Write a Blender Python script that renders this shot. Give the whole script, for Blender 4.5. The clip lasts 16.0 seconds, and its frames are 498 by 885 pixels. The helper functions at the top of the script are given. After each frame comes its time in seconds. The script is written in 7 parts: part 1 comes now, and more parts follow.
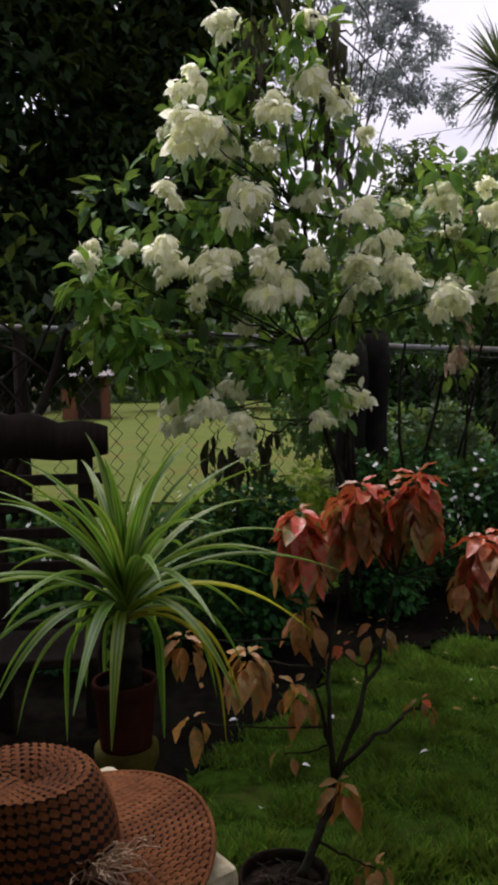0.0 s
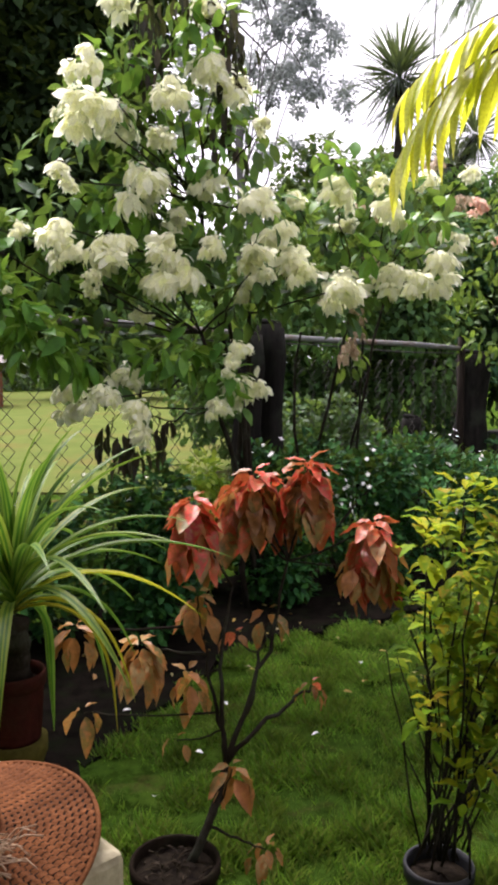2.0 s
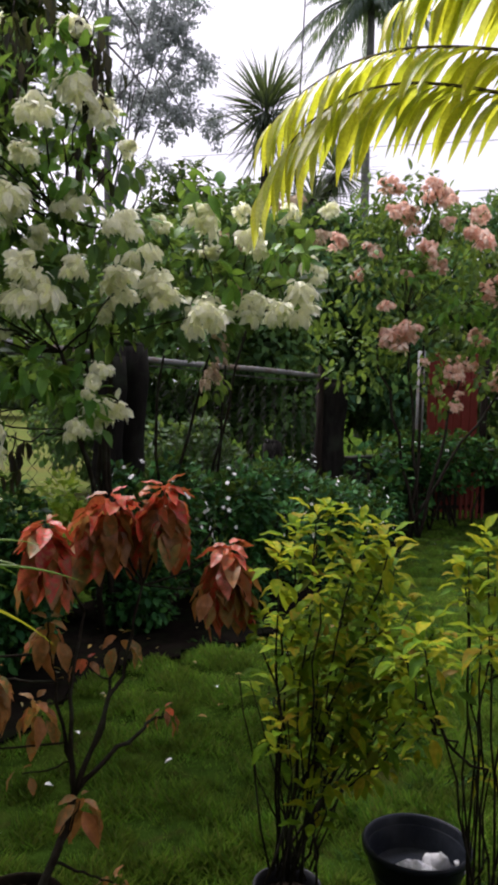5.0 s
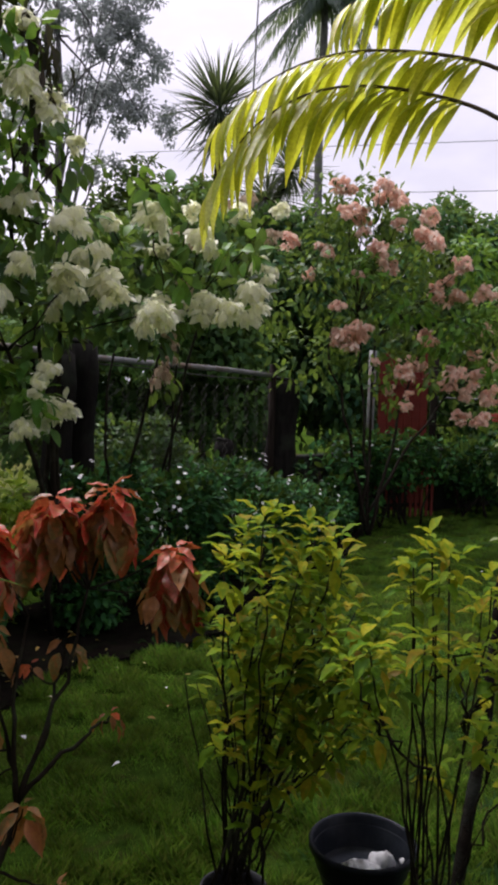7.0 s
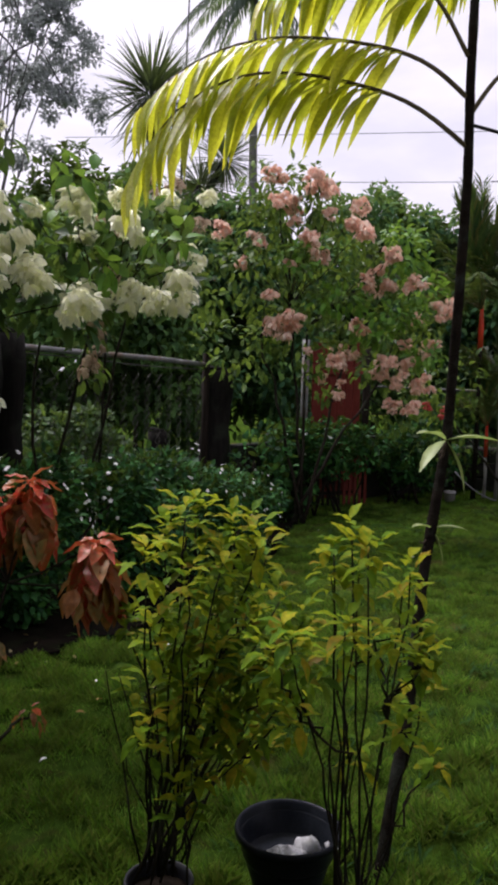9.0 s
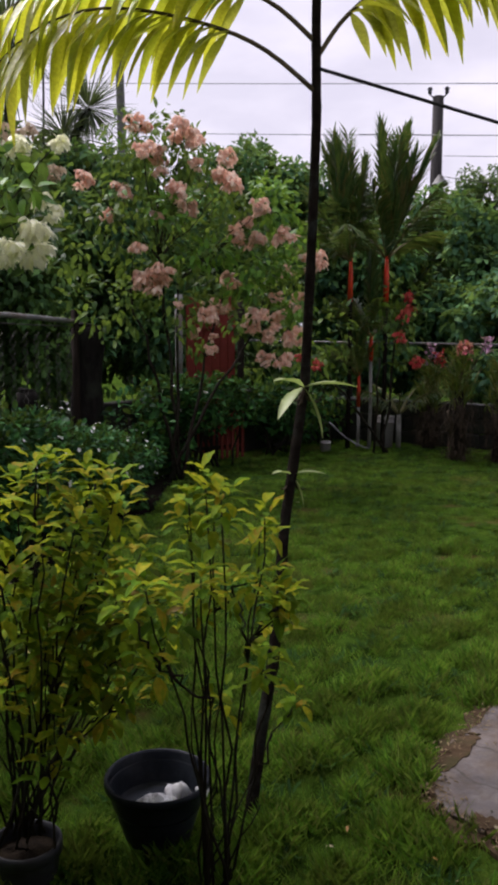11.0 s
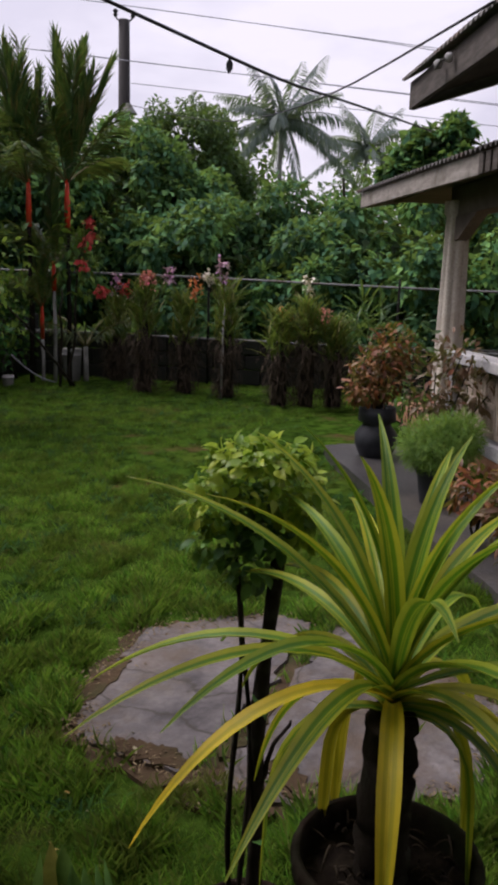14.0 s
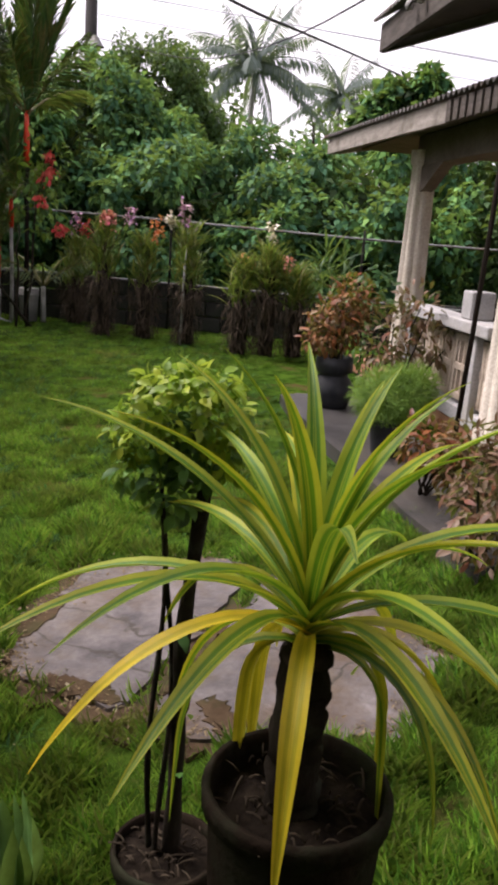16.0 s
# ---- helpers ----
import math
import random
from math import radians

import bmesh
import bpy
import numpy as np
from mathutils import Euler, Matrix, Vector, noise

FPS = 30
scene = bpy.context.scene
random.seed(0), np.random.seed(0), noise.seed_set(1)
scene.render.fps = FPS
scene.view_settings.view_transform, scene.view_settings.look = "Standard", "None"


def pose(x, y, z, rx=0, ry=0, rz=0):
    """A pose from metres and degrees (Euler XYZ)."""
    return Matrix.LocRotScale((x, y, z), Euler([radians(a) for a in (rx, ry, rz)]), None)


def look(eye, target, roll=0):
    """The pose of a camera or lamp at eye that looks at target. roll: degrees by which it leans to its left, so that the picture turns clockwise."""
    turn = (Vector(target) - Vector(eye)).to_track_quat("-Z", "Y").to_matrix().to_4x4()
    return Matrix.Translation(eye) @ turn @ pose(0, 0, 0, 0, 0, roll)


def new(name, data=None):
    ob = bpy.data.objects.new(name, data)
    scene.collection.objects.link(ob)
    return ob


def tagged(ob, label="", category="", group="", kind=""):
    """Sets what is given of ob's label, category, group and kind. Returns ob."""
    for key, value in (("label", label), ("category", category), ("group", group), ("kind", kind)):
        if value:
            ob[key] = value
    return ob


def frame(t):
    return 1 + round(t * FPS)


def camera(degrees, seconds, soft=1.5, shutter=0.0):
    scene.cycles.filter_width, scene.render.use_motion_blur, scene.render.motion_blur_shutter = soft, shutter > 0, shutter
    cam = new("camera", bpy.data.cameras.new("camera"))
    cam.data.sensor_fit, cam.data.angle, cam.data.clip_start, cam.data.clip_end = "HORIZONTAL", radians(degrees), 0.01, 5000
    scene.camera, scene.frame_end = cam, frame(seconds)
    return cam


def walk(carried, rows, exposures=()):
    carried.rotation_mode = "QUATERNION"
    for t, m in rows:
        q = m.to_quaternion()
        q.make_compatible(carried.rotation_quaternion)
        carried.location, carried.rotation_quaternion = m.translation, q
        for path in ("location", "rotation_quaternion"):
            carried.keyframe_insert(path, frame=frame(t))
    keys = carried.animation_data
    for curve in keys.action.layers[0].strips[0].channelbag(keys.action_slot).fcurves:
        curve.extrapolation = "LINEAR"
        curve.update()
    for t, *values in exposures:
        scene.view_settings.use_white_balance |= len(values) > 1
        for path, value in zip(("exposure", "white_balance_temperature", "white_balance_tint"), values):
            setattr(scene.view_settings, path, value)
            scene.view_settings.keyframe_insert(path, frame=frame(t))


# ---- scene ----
cam = camera(33.8, 16.0, 3.7)
PATH = [
    (0, (0.078, 0.002, 1.473), (0.045, 1.995, 1.308), -1.2),
    (0.5, (0.079, -0.003, 1.471), (0.075, 1.989, 1.294), -1.0),
    (1, (0.087, -0.004, 1.469), (0.133, 1.987, 1.283), -1.0),
    (1.5, (0.092, 0.0, 1.465), (0.209, 1.988, 1.271), -0.9),
    (2, (0.09, 0.0, 1.465), (0.304, 1.979, 1.274), -0.3),
    (2.5, (0.094, -0.003, 1.464), (0.398, 1.966, 1.293), 0.2),
    (3, (0.096, -0.005, 1.463), (0.486, 1.951, 1.317), 0.8),
    (3.5, (0.099, -0.003, 1.463), (0.54, 1.943, 1.329), 1.1),
    (4, (0.099, -0.006, 1.464), (0.564, 1.935, 1.336), 1.4),
    (4.5, (0.098, -0.009, 1.466), (0.587, 1.926, 1.339), 1.5),
    (5, (0.11, -0.008, 1.468), (0.647, 1.914, 1.336), 1.5),
    (5.2, (0.111, -0.005, 1.468), (0.673, 1.91, 1.335), 1.6),
    (7.3, (0.131, -0.003, 1.486), (0.776, 1.885, 1.351), 1.8),
    (7.5, (0.131, -0.002, 1.489), (0.77, 1.888, 1.354), 1.8),
    (8, (0.134, 0.006, 1.485), (0.747, 1.905, 1.346), 2.2),
    (8.5, (0.153, -0.001, 1.482), (0.847, 1.869, 1.332), 2.1),
    (9, (0.179, -0.005, 1.479), (0.964, 1.829, 1.323), 1.6),
    (9.5, (0.201, -0.013, 1.47), (1.081, 1.776, 1.304), 1.7),
    (9.7, (0.211, -0.016, 1.468), (1.108, 1.762, 1.283), 1.4),
    (11.8, (0.318, -0.03, 1.442), (1.405, 1.623, 1.153), 0.1),
    (12, (0.339, -0.034, 1.436), (1.434, 1.613, 1.135), 0.1),
    (12.5, (0.407, -0.03, 1.405), (1.584, 1.556, 1.089), 0.4),
    (13, (0.478, -0.02, 1.381), (1.79, 1.446, 1.019), 0.8),
    (13.5, (0.53, -0.028, 1.371), (1.988, 1.286, 0.984), 1.5),
    (14, (0.563, -0.04, 1.359), (2.107, 1.17, 0.97), 1.7),
    (14.5, (0.596, -0.044, 1.338), (2.196, 1.09, 0.946), 1.9),
    (15, (0.61, -0.052, 1.326), (2.225, 1.052, 0.908), 2.2),
    (15.5, (0.618, -0.058, 1.321), (2.227, 1.039, 0.863), 3.0),
    (16, (0.627, -0.066, 1.316), (2.21, 1.051, 0.817), 4.2),
]
EXPOSURES = [(t, s + 0.06, k - 260, 22) for t, s, k in ((0.0, -0.02, 6480), (0.5, 0.10, 6480), (1.0, 1.12, 6650), (1.5, 1.25, 6660), (2.5, 0.78, 6570), (3.5, 0.32, 6460), (5.0, 0.32, 6460), (7.5, -0.06, 6480), (8.5, 0.22, 6480), (9.5, -0.13, 6500), (12.0, -0.04, 6480), (13.0, -0.05, 6480), (14.5, -0.15, 6480), (15.0, -0.1, 6600), (15.5, -0.02, 6660), (16.0, 0.66, 6800))]
walk(cam, [(t, look(eye, target, roll)) for t, eye, target, roll in PATH], EXPOSURES)

# ---- world and light: a bright overcast sky ----
world = bpy.data.worlds.new("overcast")
scene.world = world
world.use_nodes = True
wn, wl = world.node_tree.nodes, world.node_tree.links
wn.clear()
SUN_UP, SUN_TURN = radians(56), radians(-18)
sky = wn.new("ShaderNodeTexSky")
sky.sky_type, sky.sun_disc, sky.sun_elevation, sky.sun_rotation = "NISHITA", False, SUN_UP, SUN_TURN
sky.air_density, sky.dust_density = 1.0, 4.0
pale = wn.new("ShaderNodeHueSaturation")
pale.inputs["Saturation"].default_value, pale.inputs["Value"].default_value = 0.25, 0.13
wl.new(sky.outputs[0], pale.inputs["Color"])
wco = wn.new("ShaderNodeTexCoord")
wmap = wn.new("ShaderNodeMapping")
wmap.inputs["Scale"].default_value = (1.0, 1.0, 2.6)
wl.new(wco.outputs["Generated"], wmap.inputs[0])
cloud = wn.new("ShaderNodeTexNoise")
cloud.inputs["Scale"].default_value, cloud.inputs["Detail"].default_value = 4.2, 5
wl.new(wmap.outputs[0], cloud.inputs["Vector"])
tone = wn.new("ShaderNodeValToRGB")
tone.color_ramp.elements[0].position, tone.color_ramp.elements[0].color = 0.38, (0.86, 0.845, 0.93, 1)
tone.color_ramp.elements[1].position, tone.color_ramp.elements[1].color = 0.62, (1.14, 1.11, 1.16, 1)
wl.new(cloud.outputs[0], tone.inputs[0])
veil = wn.new("ShaderNodeMix")
veil.data_type = "RGBA"
veil.inputs[0].default_value = 0.75
wl.new(pale.outputs[0], veil.inputs[6])
wl.new(tone.outputs[0], veil.inputs[7])
back = wn.new("ShaderNodeBackground")
back.inputs[1].default_value = 1.0
wl.new(veil.outputs[2], back.inputs[0])
wout = wn.new("ShaderNodeOutputWorld")
wl.new(back.outputs[0], wout.inputs[0])

sun = new("sun", bpy.data.lights.new("sun", "SUN"))
sun.data.energy, sun.data.angle, sun.data.color = 4.9, radians(35), (1.0, 0.97, 0.92)
sun.matrix_world = look((0, 0, 30), (-30 * math.sin(SUN_TURN) * math.cos(SUN_UP), -30 * math.cos(SUN_TURN) * math.cos(SUN_UP), 30 - 30 * math.sin(SUN_UP)))

# ---- materials ----


def material(name):
    m = bpy.data.materials.new(name)
    m.use_nodes = True
    nodes, links = m.node_tree.nodes, m.node_tree.links
    return m, nodes, links, nodes["Principled BSDF"]


def ramp(nodes, stops):
    r = nodes.new("ShaderNodeValToRGB")
    e = r.color_ramp.elements
    while len(e) < len(stops):
        e.new(0.5)
    for k, (p, c) in enumerate(stops):
        e[k].position, e[k].color = p, (*c, 1)
    return r


def noise_node(nodes, links, scale, detail=4, rough=0.55, coords="Object", stretch=None):
    co = nodes.new("ShaderNodeTexCoord")
    n = nodes.new("ShaderNodeTexNoise")
    n.inputs["Scale"].default_value, n.inputs["Detail"].default_value, n.inputs["Roughness"].default_value = scale, detail, rough
    if stretch:
        mp = nodes.new("ShaderNodeMapping")
        mp.inputs["Scale"].default_value = stretch
        links.new(co.outputs[coords], mp.inputs[0])
        links.new(mp.outputs[0], n.inputs["Vector"])
    else:
        links.new(co.outputs[coords], n.inputs["Vector"])
    return n


def mix(nodes, links, fac, a, b, mode="MIX"):
    x = nodes.new("ShaderNodeMix")
    x.data_type, x.blend_type = "RGBA", mode
    for sock, v in ((x.inputs[0], fac), (x.inputs[6], a), (x.inputs[7], b)):
        if hasattr(v, "is_output"):
            links.new(v, sock)
        elif isinstance(v, tuple):
            sock.default_value = (*v, 1)
        else:
            sock.default_value = v
    return x.outputs[2]


def bump(nodes, links, bsdf, height, strength, distance=0.01):
    b = nodes.new("ShaderNodeBump")
    b.inputs["Strength"].default_value, b.inputs["Distance"].default_value = strength, distance
    links.new(height, b.inputs["Height"])
    links.new(b.outputs[0], bsdf.inputs["Normal"])


def leaf_mat(name, stops, rough=0.45, through_light=0.25, blotch=None, blotch_scale=25.0, spec=0.25, per_object=False, glow=(0.30, 0.42, 0.05), clump=0.0, dry=None, deep=None):
    """Leaves: each one its own shade, light blotches, some light shining through."""
    m, nodes, links, bsdf = material(name)
    if per_object:
        src = nodes.new("ShaderNodeObjectInfo").outputs["Random"]
    else:
        src = nodes.new("ShaderNodeNewGeometry").outputs["Random Per Island"]
    n = len(stops)
    r = ramp(nodes, [((k + 0.5) / n, c) for k, c in enumerate(stops)])
    links.new(src, r.inputs[0])
    col = r.outputs[0]
    grain = noise_node(nodes, links, blotch_scale, 4)
    dark = ramp(nodes, [(0.3, (0.62, 0.62, 0.62)), (0.7, (1.15, 1.15, 1.15))])
    links.new(grain.outputs[0], dark.inputs[0])
    col = mix(nodes, links, 1.0, col, dark.outputs[0], "MULTIPLY")
    # Broad noise puts lit clumps and shaded gaps into the leaf colour.
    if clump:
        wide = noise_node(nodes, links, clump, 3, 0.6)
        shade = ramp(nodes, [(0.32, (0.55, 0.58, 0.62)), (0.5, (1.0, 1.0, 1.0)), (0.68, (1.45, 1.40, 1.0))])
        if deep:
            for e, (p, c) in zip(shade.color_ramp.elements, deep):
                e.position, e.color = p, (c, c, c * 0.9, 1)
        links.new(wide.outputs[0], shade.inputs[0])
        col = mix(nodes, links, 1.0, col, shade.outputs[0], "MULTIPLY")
    if dry:
        old = noise_node(nodes, links, 1.1, 4, 0.6)
        f = ramp(nodes, [(0.60, (0, 0, 0)), (0.70, (0.75, 0.75, 0.75))])
        links.new(old.outputs[0], f.inputs[0])
        col = mix(nodes, links, f.outputs[0], col, dry)
    if blotch:
        big = noise_node(nodes, links, blotch_scale * 0.7, 2)
        f = ramp(nodes, [(0.46, (0, 0, 0)), (0.62, (1, 1, 1))])
        links.new(big.outputs[0], f.inputs[0])
        col = mix(nodes, links, f.outputs[0], col, blotch)
    links.new(col, bsdf.inputs["Base Color"])
    bsdf.inputs["Roughness"].default_value = rough
    bsdf.inputs["Specular IOR Level"].default_value = spec
    bump(nodes, links, bsdf, grain.outputs[0], 0.35, 0.004)
    tr = nodes.new("ShaderNodeBsdfTranslucent")
    links.new(mix(nodes, links, 0.5, col, glow, "MIX"), tr.inputs[0])
    ms = nodes.new("ShaderNodeMixShader")
    ms.inputs[0].default_value = through_light
    links.new(bsdf.outputs[0], ms.inputs[1])
    links.new(tr.outputs[0], ms.inputs[2])
    links.new(ms.outputs[0], nodes["Material Output"].inputs[0])
    return m


def rough_mat(name, a, b, scale=6.0, rough=0.8, metal=0.0, strength=0.4, stain=None, stretch=None, fine=60.0, spec=0.18):
    """Wood, plaster, stone, clay: two colours at one scale, grain at another, and a stain with a shape of its own."""
    m, nodes, links, bsdf = material(name)
    n1 = noise_node(nodes, links, scale, 5, 0.6, "Object", stretch)
    n2 = noise_node(nodes, links, fine, 4, 0.6, "Object", stretch)
    r = ramp(nodes, [(0.32, a), (0.68, b)])
    links.new(n1.outputs[0], r.inputs[0])
    g = ramp(nodes, [(0.3, (0.75, 0.75, 0.75)), (0.7, (1.12, 1.12, 1.12))])
    links.new(n2.outputs[0], g.inputs[0])
    col = mix(nodes, links, 1.0, r.outputs[0], g.outputs[0], "MULTIPLY")
    if stain:
        n3 = noise_node(nodes, links, scale * 0.45, 6, 0.7)
        f = ramp(nodes, [(0.5, (0, 0, 0)), (0.66, (0.85, 0.85, 0.85))])
        links.new(n3.outputs[0], f.inputs[0])
        col = mix(nodes, links, f.outputs[0], col, stain)
    links.new(col, bsdf.inputs["Base Color"])
    bsdf.inputs["Roughness"].default_value, bsdf.inputs["Metallic"].default_value = rough, metal
    bsdf.inputs["Specular IOR Level"].default_value = spec
    bump(nodes, links, bsdf, n2.outputs[0], strength, 0.006)
    return m


def stripe_leaf(name, edge, mid, base):
    """Long leaves with pale margins and a green middle, by the leaf's own width."""
    m, nodes, links, bsdf = material(name)
    uv = nodes.new("ShaderNodeUVMap")
    sep = nodes.new("ShaderNodeSeparateXYZ")
    links.new(uv.outputs[0], sep.inputs[0])
    r = ramp(nodes, [(0.0, edge), (0.20, edge), (0.27, mid), (0.40, mid), (0.44, edge), (0.50, base), (0.56, edge), (0.60, mid), (0.74, mid), (0.80, edge), (1.0, edge)])
    links.new(sep.outputs[0], r.inputs[0])
    info = nodes.new("ShaderNodeObjectInfo")
    age = ramp(nodes, [(0.0, (0.70, 0.85, 0.70)), (0.55, (1.0, 1.0, 0.95)), (1.0, (1.25, 1.08, 0.7))])
    links.new(info.outputs["Random"], age.inputs[0])
    col = mix(nodes, links, 1.0, r.outputs[0], age.outputs[0], "MULTIPLY")
    n1 = noise_node(nodes, links, 9, 4)
    g = ramp(nodes, [(0.3, (0.7, 0.72, 0.7)), (0.7, (1.15, 1.13, 1.1))])
    links.new(n1.outputs[0], g.inputs[0])
    col = mix(nodes, links, 1.0, col, g.outputs[0], "MULTIPLY")
    links.new(col, bsdf.inputs["Base Color"])
    bsdf.inputs["Roughness"].default_value = 0.42
    bsdf.inputs["Specular IOR Level"].default_value = 0.3
    ribs = nodes.new("ShaderNodeTexWave")
    ribs.inputs["Scale"].default_value = 4.0
    links.new(uv.outputs[0], ribs.inputs[0])
    bump(nodes, links, bsdf, ribs.outputs[0], 0.25, 0.003)
    tr = nodes.new("ShaderNodeBsdfTranslucent")
    links.new(col, tr.inputs[0])
    ms = nodes.new("ShaderNodeMixShader")
    ms.inputs[0].default_value = 0.35
    links.new(bsdf.outputs[0], ms.inputs[1])
    links.new(tr.outputs[0], ms.inputs[2])
    links.new(ms.outputs[0], nodes["Material Output"].inputs[0])
    return m


def ground_mat():
    m, nodes, links, bsdf = material("lawn_soil")
    n1 = noise_node(nodes, links, 0.9, 6, 0.62)
    n2 = noise_node(nodes, links, 9.0, 6, 0.7)
    n3 = noise_node(nodes, links, 60.0, 4, 0.7)
    r1 = ramp(nodes, [(0.30, (0.022, 0.050, 0.008)), (0.5, (0.042, 0.084, 0.010)), (0.72, (0.070, 0.100, 0.015))])
    links.new(n1.outputs[0], r1.inputs[0])
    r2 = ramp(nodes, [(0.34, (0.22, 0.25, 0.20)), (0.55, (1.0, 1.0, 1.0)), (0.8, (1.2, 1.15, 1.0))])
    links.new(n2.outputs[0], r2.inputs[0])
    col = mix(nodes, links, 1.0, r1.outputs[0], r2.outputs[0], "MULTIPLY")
    r3 = ramp(nodes, [(0.55, (0, 0, 0)), (0.68, (0.85, 0.85, 0.85))])
    n4 = noise_node(nodes, links, 1.7, 6, 0.72)
    links.new(n4.outputs[0], r3.inputs[0])
    col = mix(nodes, links, r3.outputs[0], col, (0.085, 0.055, 0.025))
    links.new(col, bsdf.inputs["Base Color"])
    bsdf.inputs["Roughness"].default_value = 0.9
    bsdf.inputs["Specular IOR Level"].default_value = 0.0
    h = mix(nodes, links, 0.4, n2.outputs[0], n3.outputs[0])
    bump(nodes, links, bsdf, h, 1.0, 0.05)
    return m


GROUND = ground_mat()
FIELD = rough_mat("field_grass", (0.064, 0.088, 0.018), (0.092, 0.114, 0.027), 1.2, 1.0, 0, 0.8, (0.10, 0.085, 0.025), None, 30, 0.02)
# The deep noise darkens blades as if in the shadow gaps between tufts.
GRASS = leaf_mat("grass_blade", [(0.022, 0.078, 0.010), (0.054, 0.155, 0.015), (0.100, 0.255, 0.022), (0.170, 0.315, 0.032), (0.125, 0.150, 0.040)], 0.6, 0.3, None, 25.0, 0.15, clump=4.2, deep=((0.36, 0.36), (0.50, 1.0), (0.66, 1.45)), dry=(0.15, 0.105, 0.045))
# Dark blade colour standing in for shadow gaps in the lawn.
SHADOW_BLADE = leaf_mat("shadow_gap_blade", [(0.010, 0.034, 0.007), (0.018, 0.055, 0.009), (0.030, 0.080, 0.012)], 0.7, 0.15, None, 25.0, 0.05)
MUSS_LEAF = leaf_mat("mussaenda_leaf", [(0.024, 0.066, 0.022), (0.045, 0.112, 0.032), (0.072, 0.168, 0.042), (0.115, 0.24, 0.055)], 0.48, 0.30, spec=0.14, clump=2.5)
YOUNG_LEAF = leaf_mat("young_leaf", [(0.052, 0.165, 0.02), (0.088, 0.24, 0.026), (0.14, 0.31, 0.036)], 0.45, 0.35)
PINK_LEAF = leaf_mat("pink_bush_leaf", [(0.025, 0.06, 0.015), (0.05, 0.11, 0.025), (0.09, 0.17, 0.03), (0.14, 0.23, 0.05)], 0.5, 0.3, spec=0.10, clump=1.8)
WHITE_SEPAL = leaf_mat("cream_sepal", [(0.93, 0.93, 0.66), (0.95, 0.95, 0.76), (0.97, 0.97, 0.82), (0.84, 0.88, 0.46)], 0.6, 0.72, None, 40.0, 0.2, False, (0.97, 0.97, 0.82))
FADED_SEPAL = leaf_mat("faded_sepal", [(0.50, 0.42, 0.30), (0.62, 0.46, 0.36), (0.55, 0.50, 0.34)], 0.65, 0.3, (0.30, 0.18, 0.09), 40.0, 0.2, False, (0.6, 0.45, 0.3))
PINK_SEPAL = leaf_mat("pink_sepal", [(0.88, 0.60, 0.44), (0.92, 0.72, 0.56), (0.94, 0.82, 0.66), (0.84, 0.48, 0.35)], 0.6, 0.48, None, 40.0, 0.2, False, (0.8, 0.45, 0.35))
RED_SEPAL = leaf_mat("red_sepal", [(0.45, 0.04, 0.04), (0.55, 0.09, 0.07), (0.50, 0.12, 0.08)], 0.6, 0.3, None, 40.0, 0.2, False, (0.6, 0.1, 0.08))
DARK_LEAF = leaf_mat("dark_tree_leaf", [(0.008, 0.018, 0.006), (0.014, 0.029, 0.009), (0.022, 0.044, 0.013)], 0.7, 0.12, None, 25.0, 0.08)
# Paled towards grey: distance haze is put into this leaf colour.
HAZED_LEAF = leaf_mat("hazed_tree_leaf", [(0.30, 0.33, 0.33), (0.38, 0.41, 0.41), (0.22, 0.25, 0.245)], 0.7, 0.55, glow=(0.36, 0.40, 0.36))
# Lighter, bluish green that holds the background's haze in the leaf colour.
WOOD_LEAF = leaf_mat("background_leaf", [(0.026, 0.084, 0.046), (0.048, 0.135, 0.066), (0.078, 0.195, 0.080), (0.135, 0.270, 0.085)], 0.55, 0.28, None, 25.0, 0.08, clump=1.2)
# Lightened to carry the far trees' haze; nearer shrubs share it.
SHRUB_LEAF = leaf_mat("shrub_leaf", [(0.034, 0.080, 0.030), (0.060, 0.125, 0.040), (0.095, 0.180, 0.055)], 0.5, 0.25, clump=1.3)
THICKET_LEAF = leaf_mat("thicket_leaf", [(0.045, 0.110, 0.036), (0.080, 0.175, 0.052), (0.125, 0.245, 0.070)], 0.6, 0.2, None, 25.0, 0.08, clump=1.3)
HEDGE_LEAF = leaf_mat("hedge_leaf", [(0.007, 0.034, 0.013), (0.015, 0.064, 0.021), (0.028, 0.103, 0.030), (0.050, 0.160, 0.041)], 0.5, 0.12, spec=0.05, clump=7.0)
PETAL = rough_mat("white_petal", (0.78, 0.78, 0.74), (0.86, 0.86, 0.82), 8, 0.6)
ACAL_LEAF = leaf_mat("copper_leaf", [(0.36, 0.022, 0.014), (0.60, 0.055, 0.026), (0.70, 0.20, 0.12), (0.58, 0.11, 0.035), (0.26, 0.13, 0.035), (0.16, 0.075, 0.022), (0.66, 0.08, 0.045)], 0.34, 0.3, (0.30, 0.13, 0.04), 9.0, 0.32, True, (0.55, 0.10, 0.03))
ACAL_OLD = leaf_mat("dry_copper_leaf", [(0.40, 0.27, 0.11), (0.24, 0.21, 0.06), (0.42, 0.14, 0.05), (0.12, 0.14, 0.035), (0.32, 0.18, 0.07)], 0.45, 0.25, (0.42, 0.17, 0.05), 6.0, 0.3, True, (0.5, 0.25, 0.05))
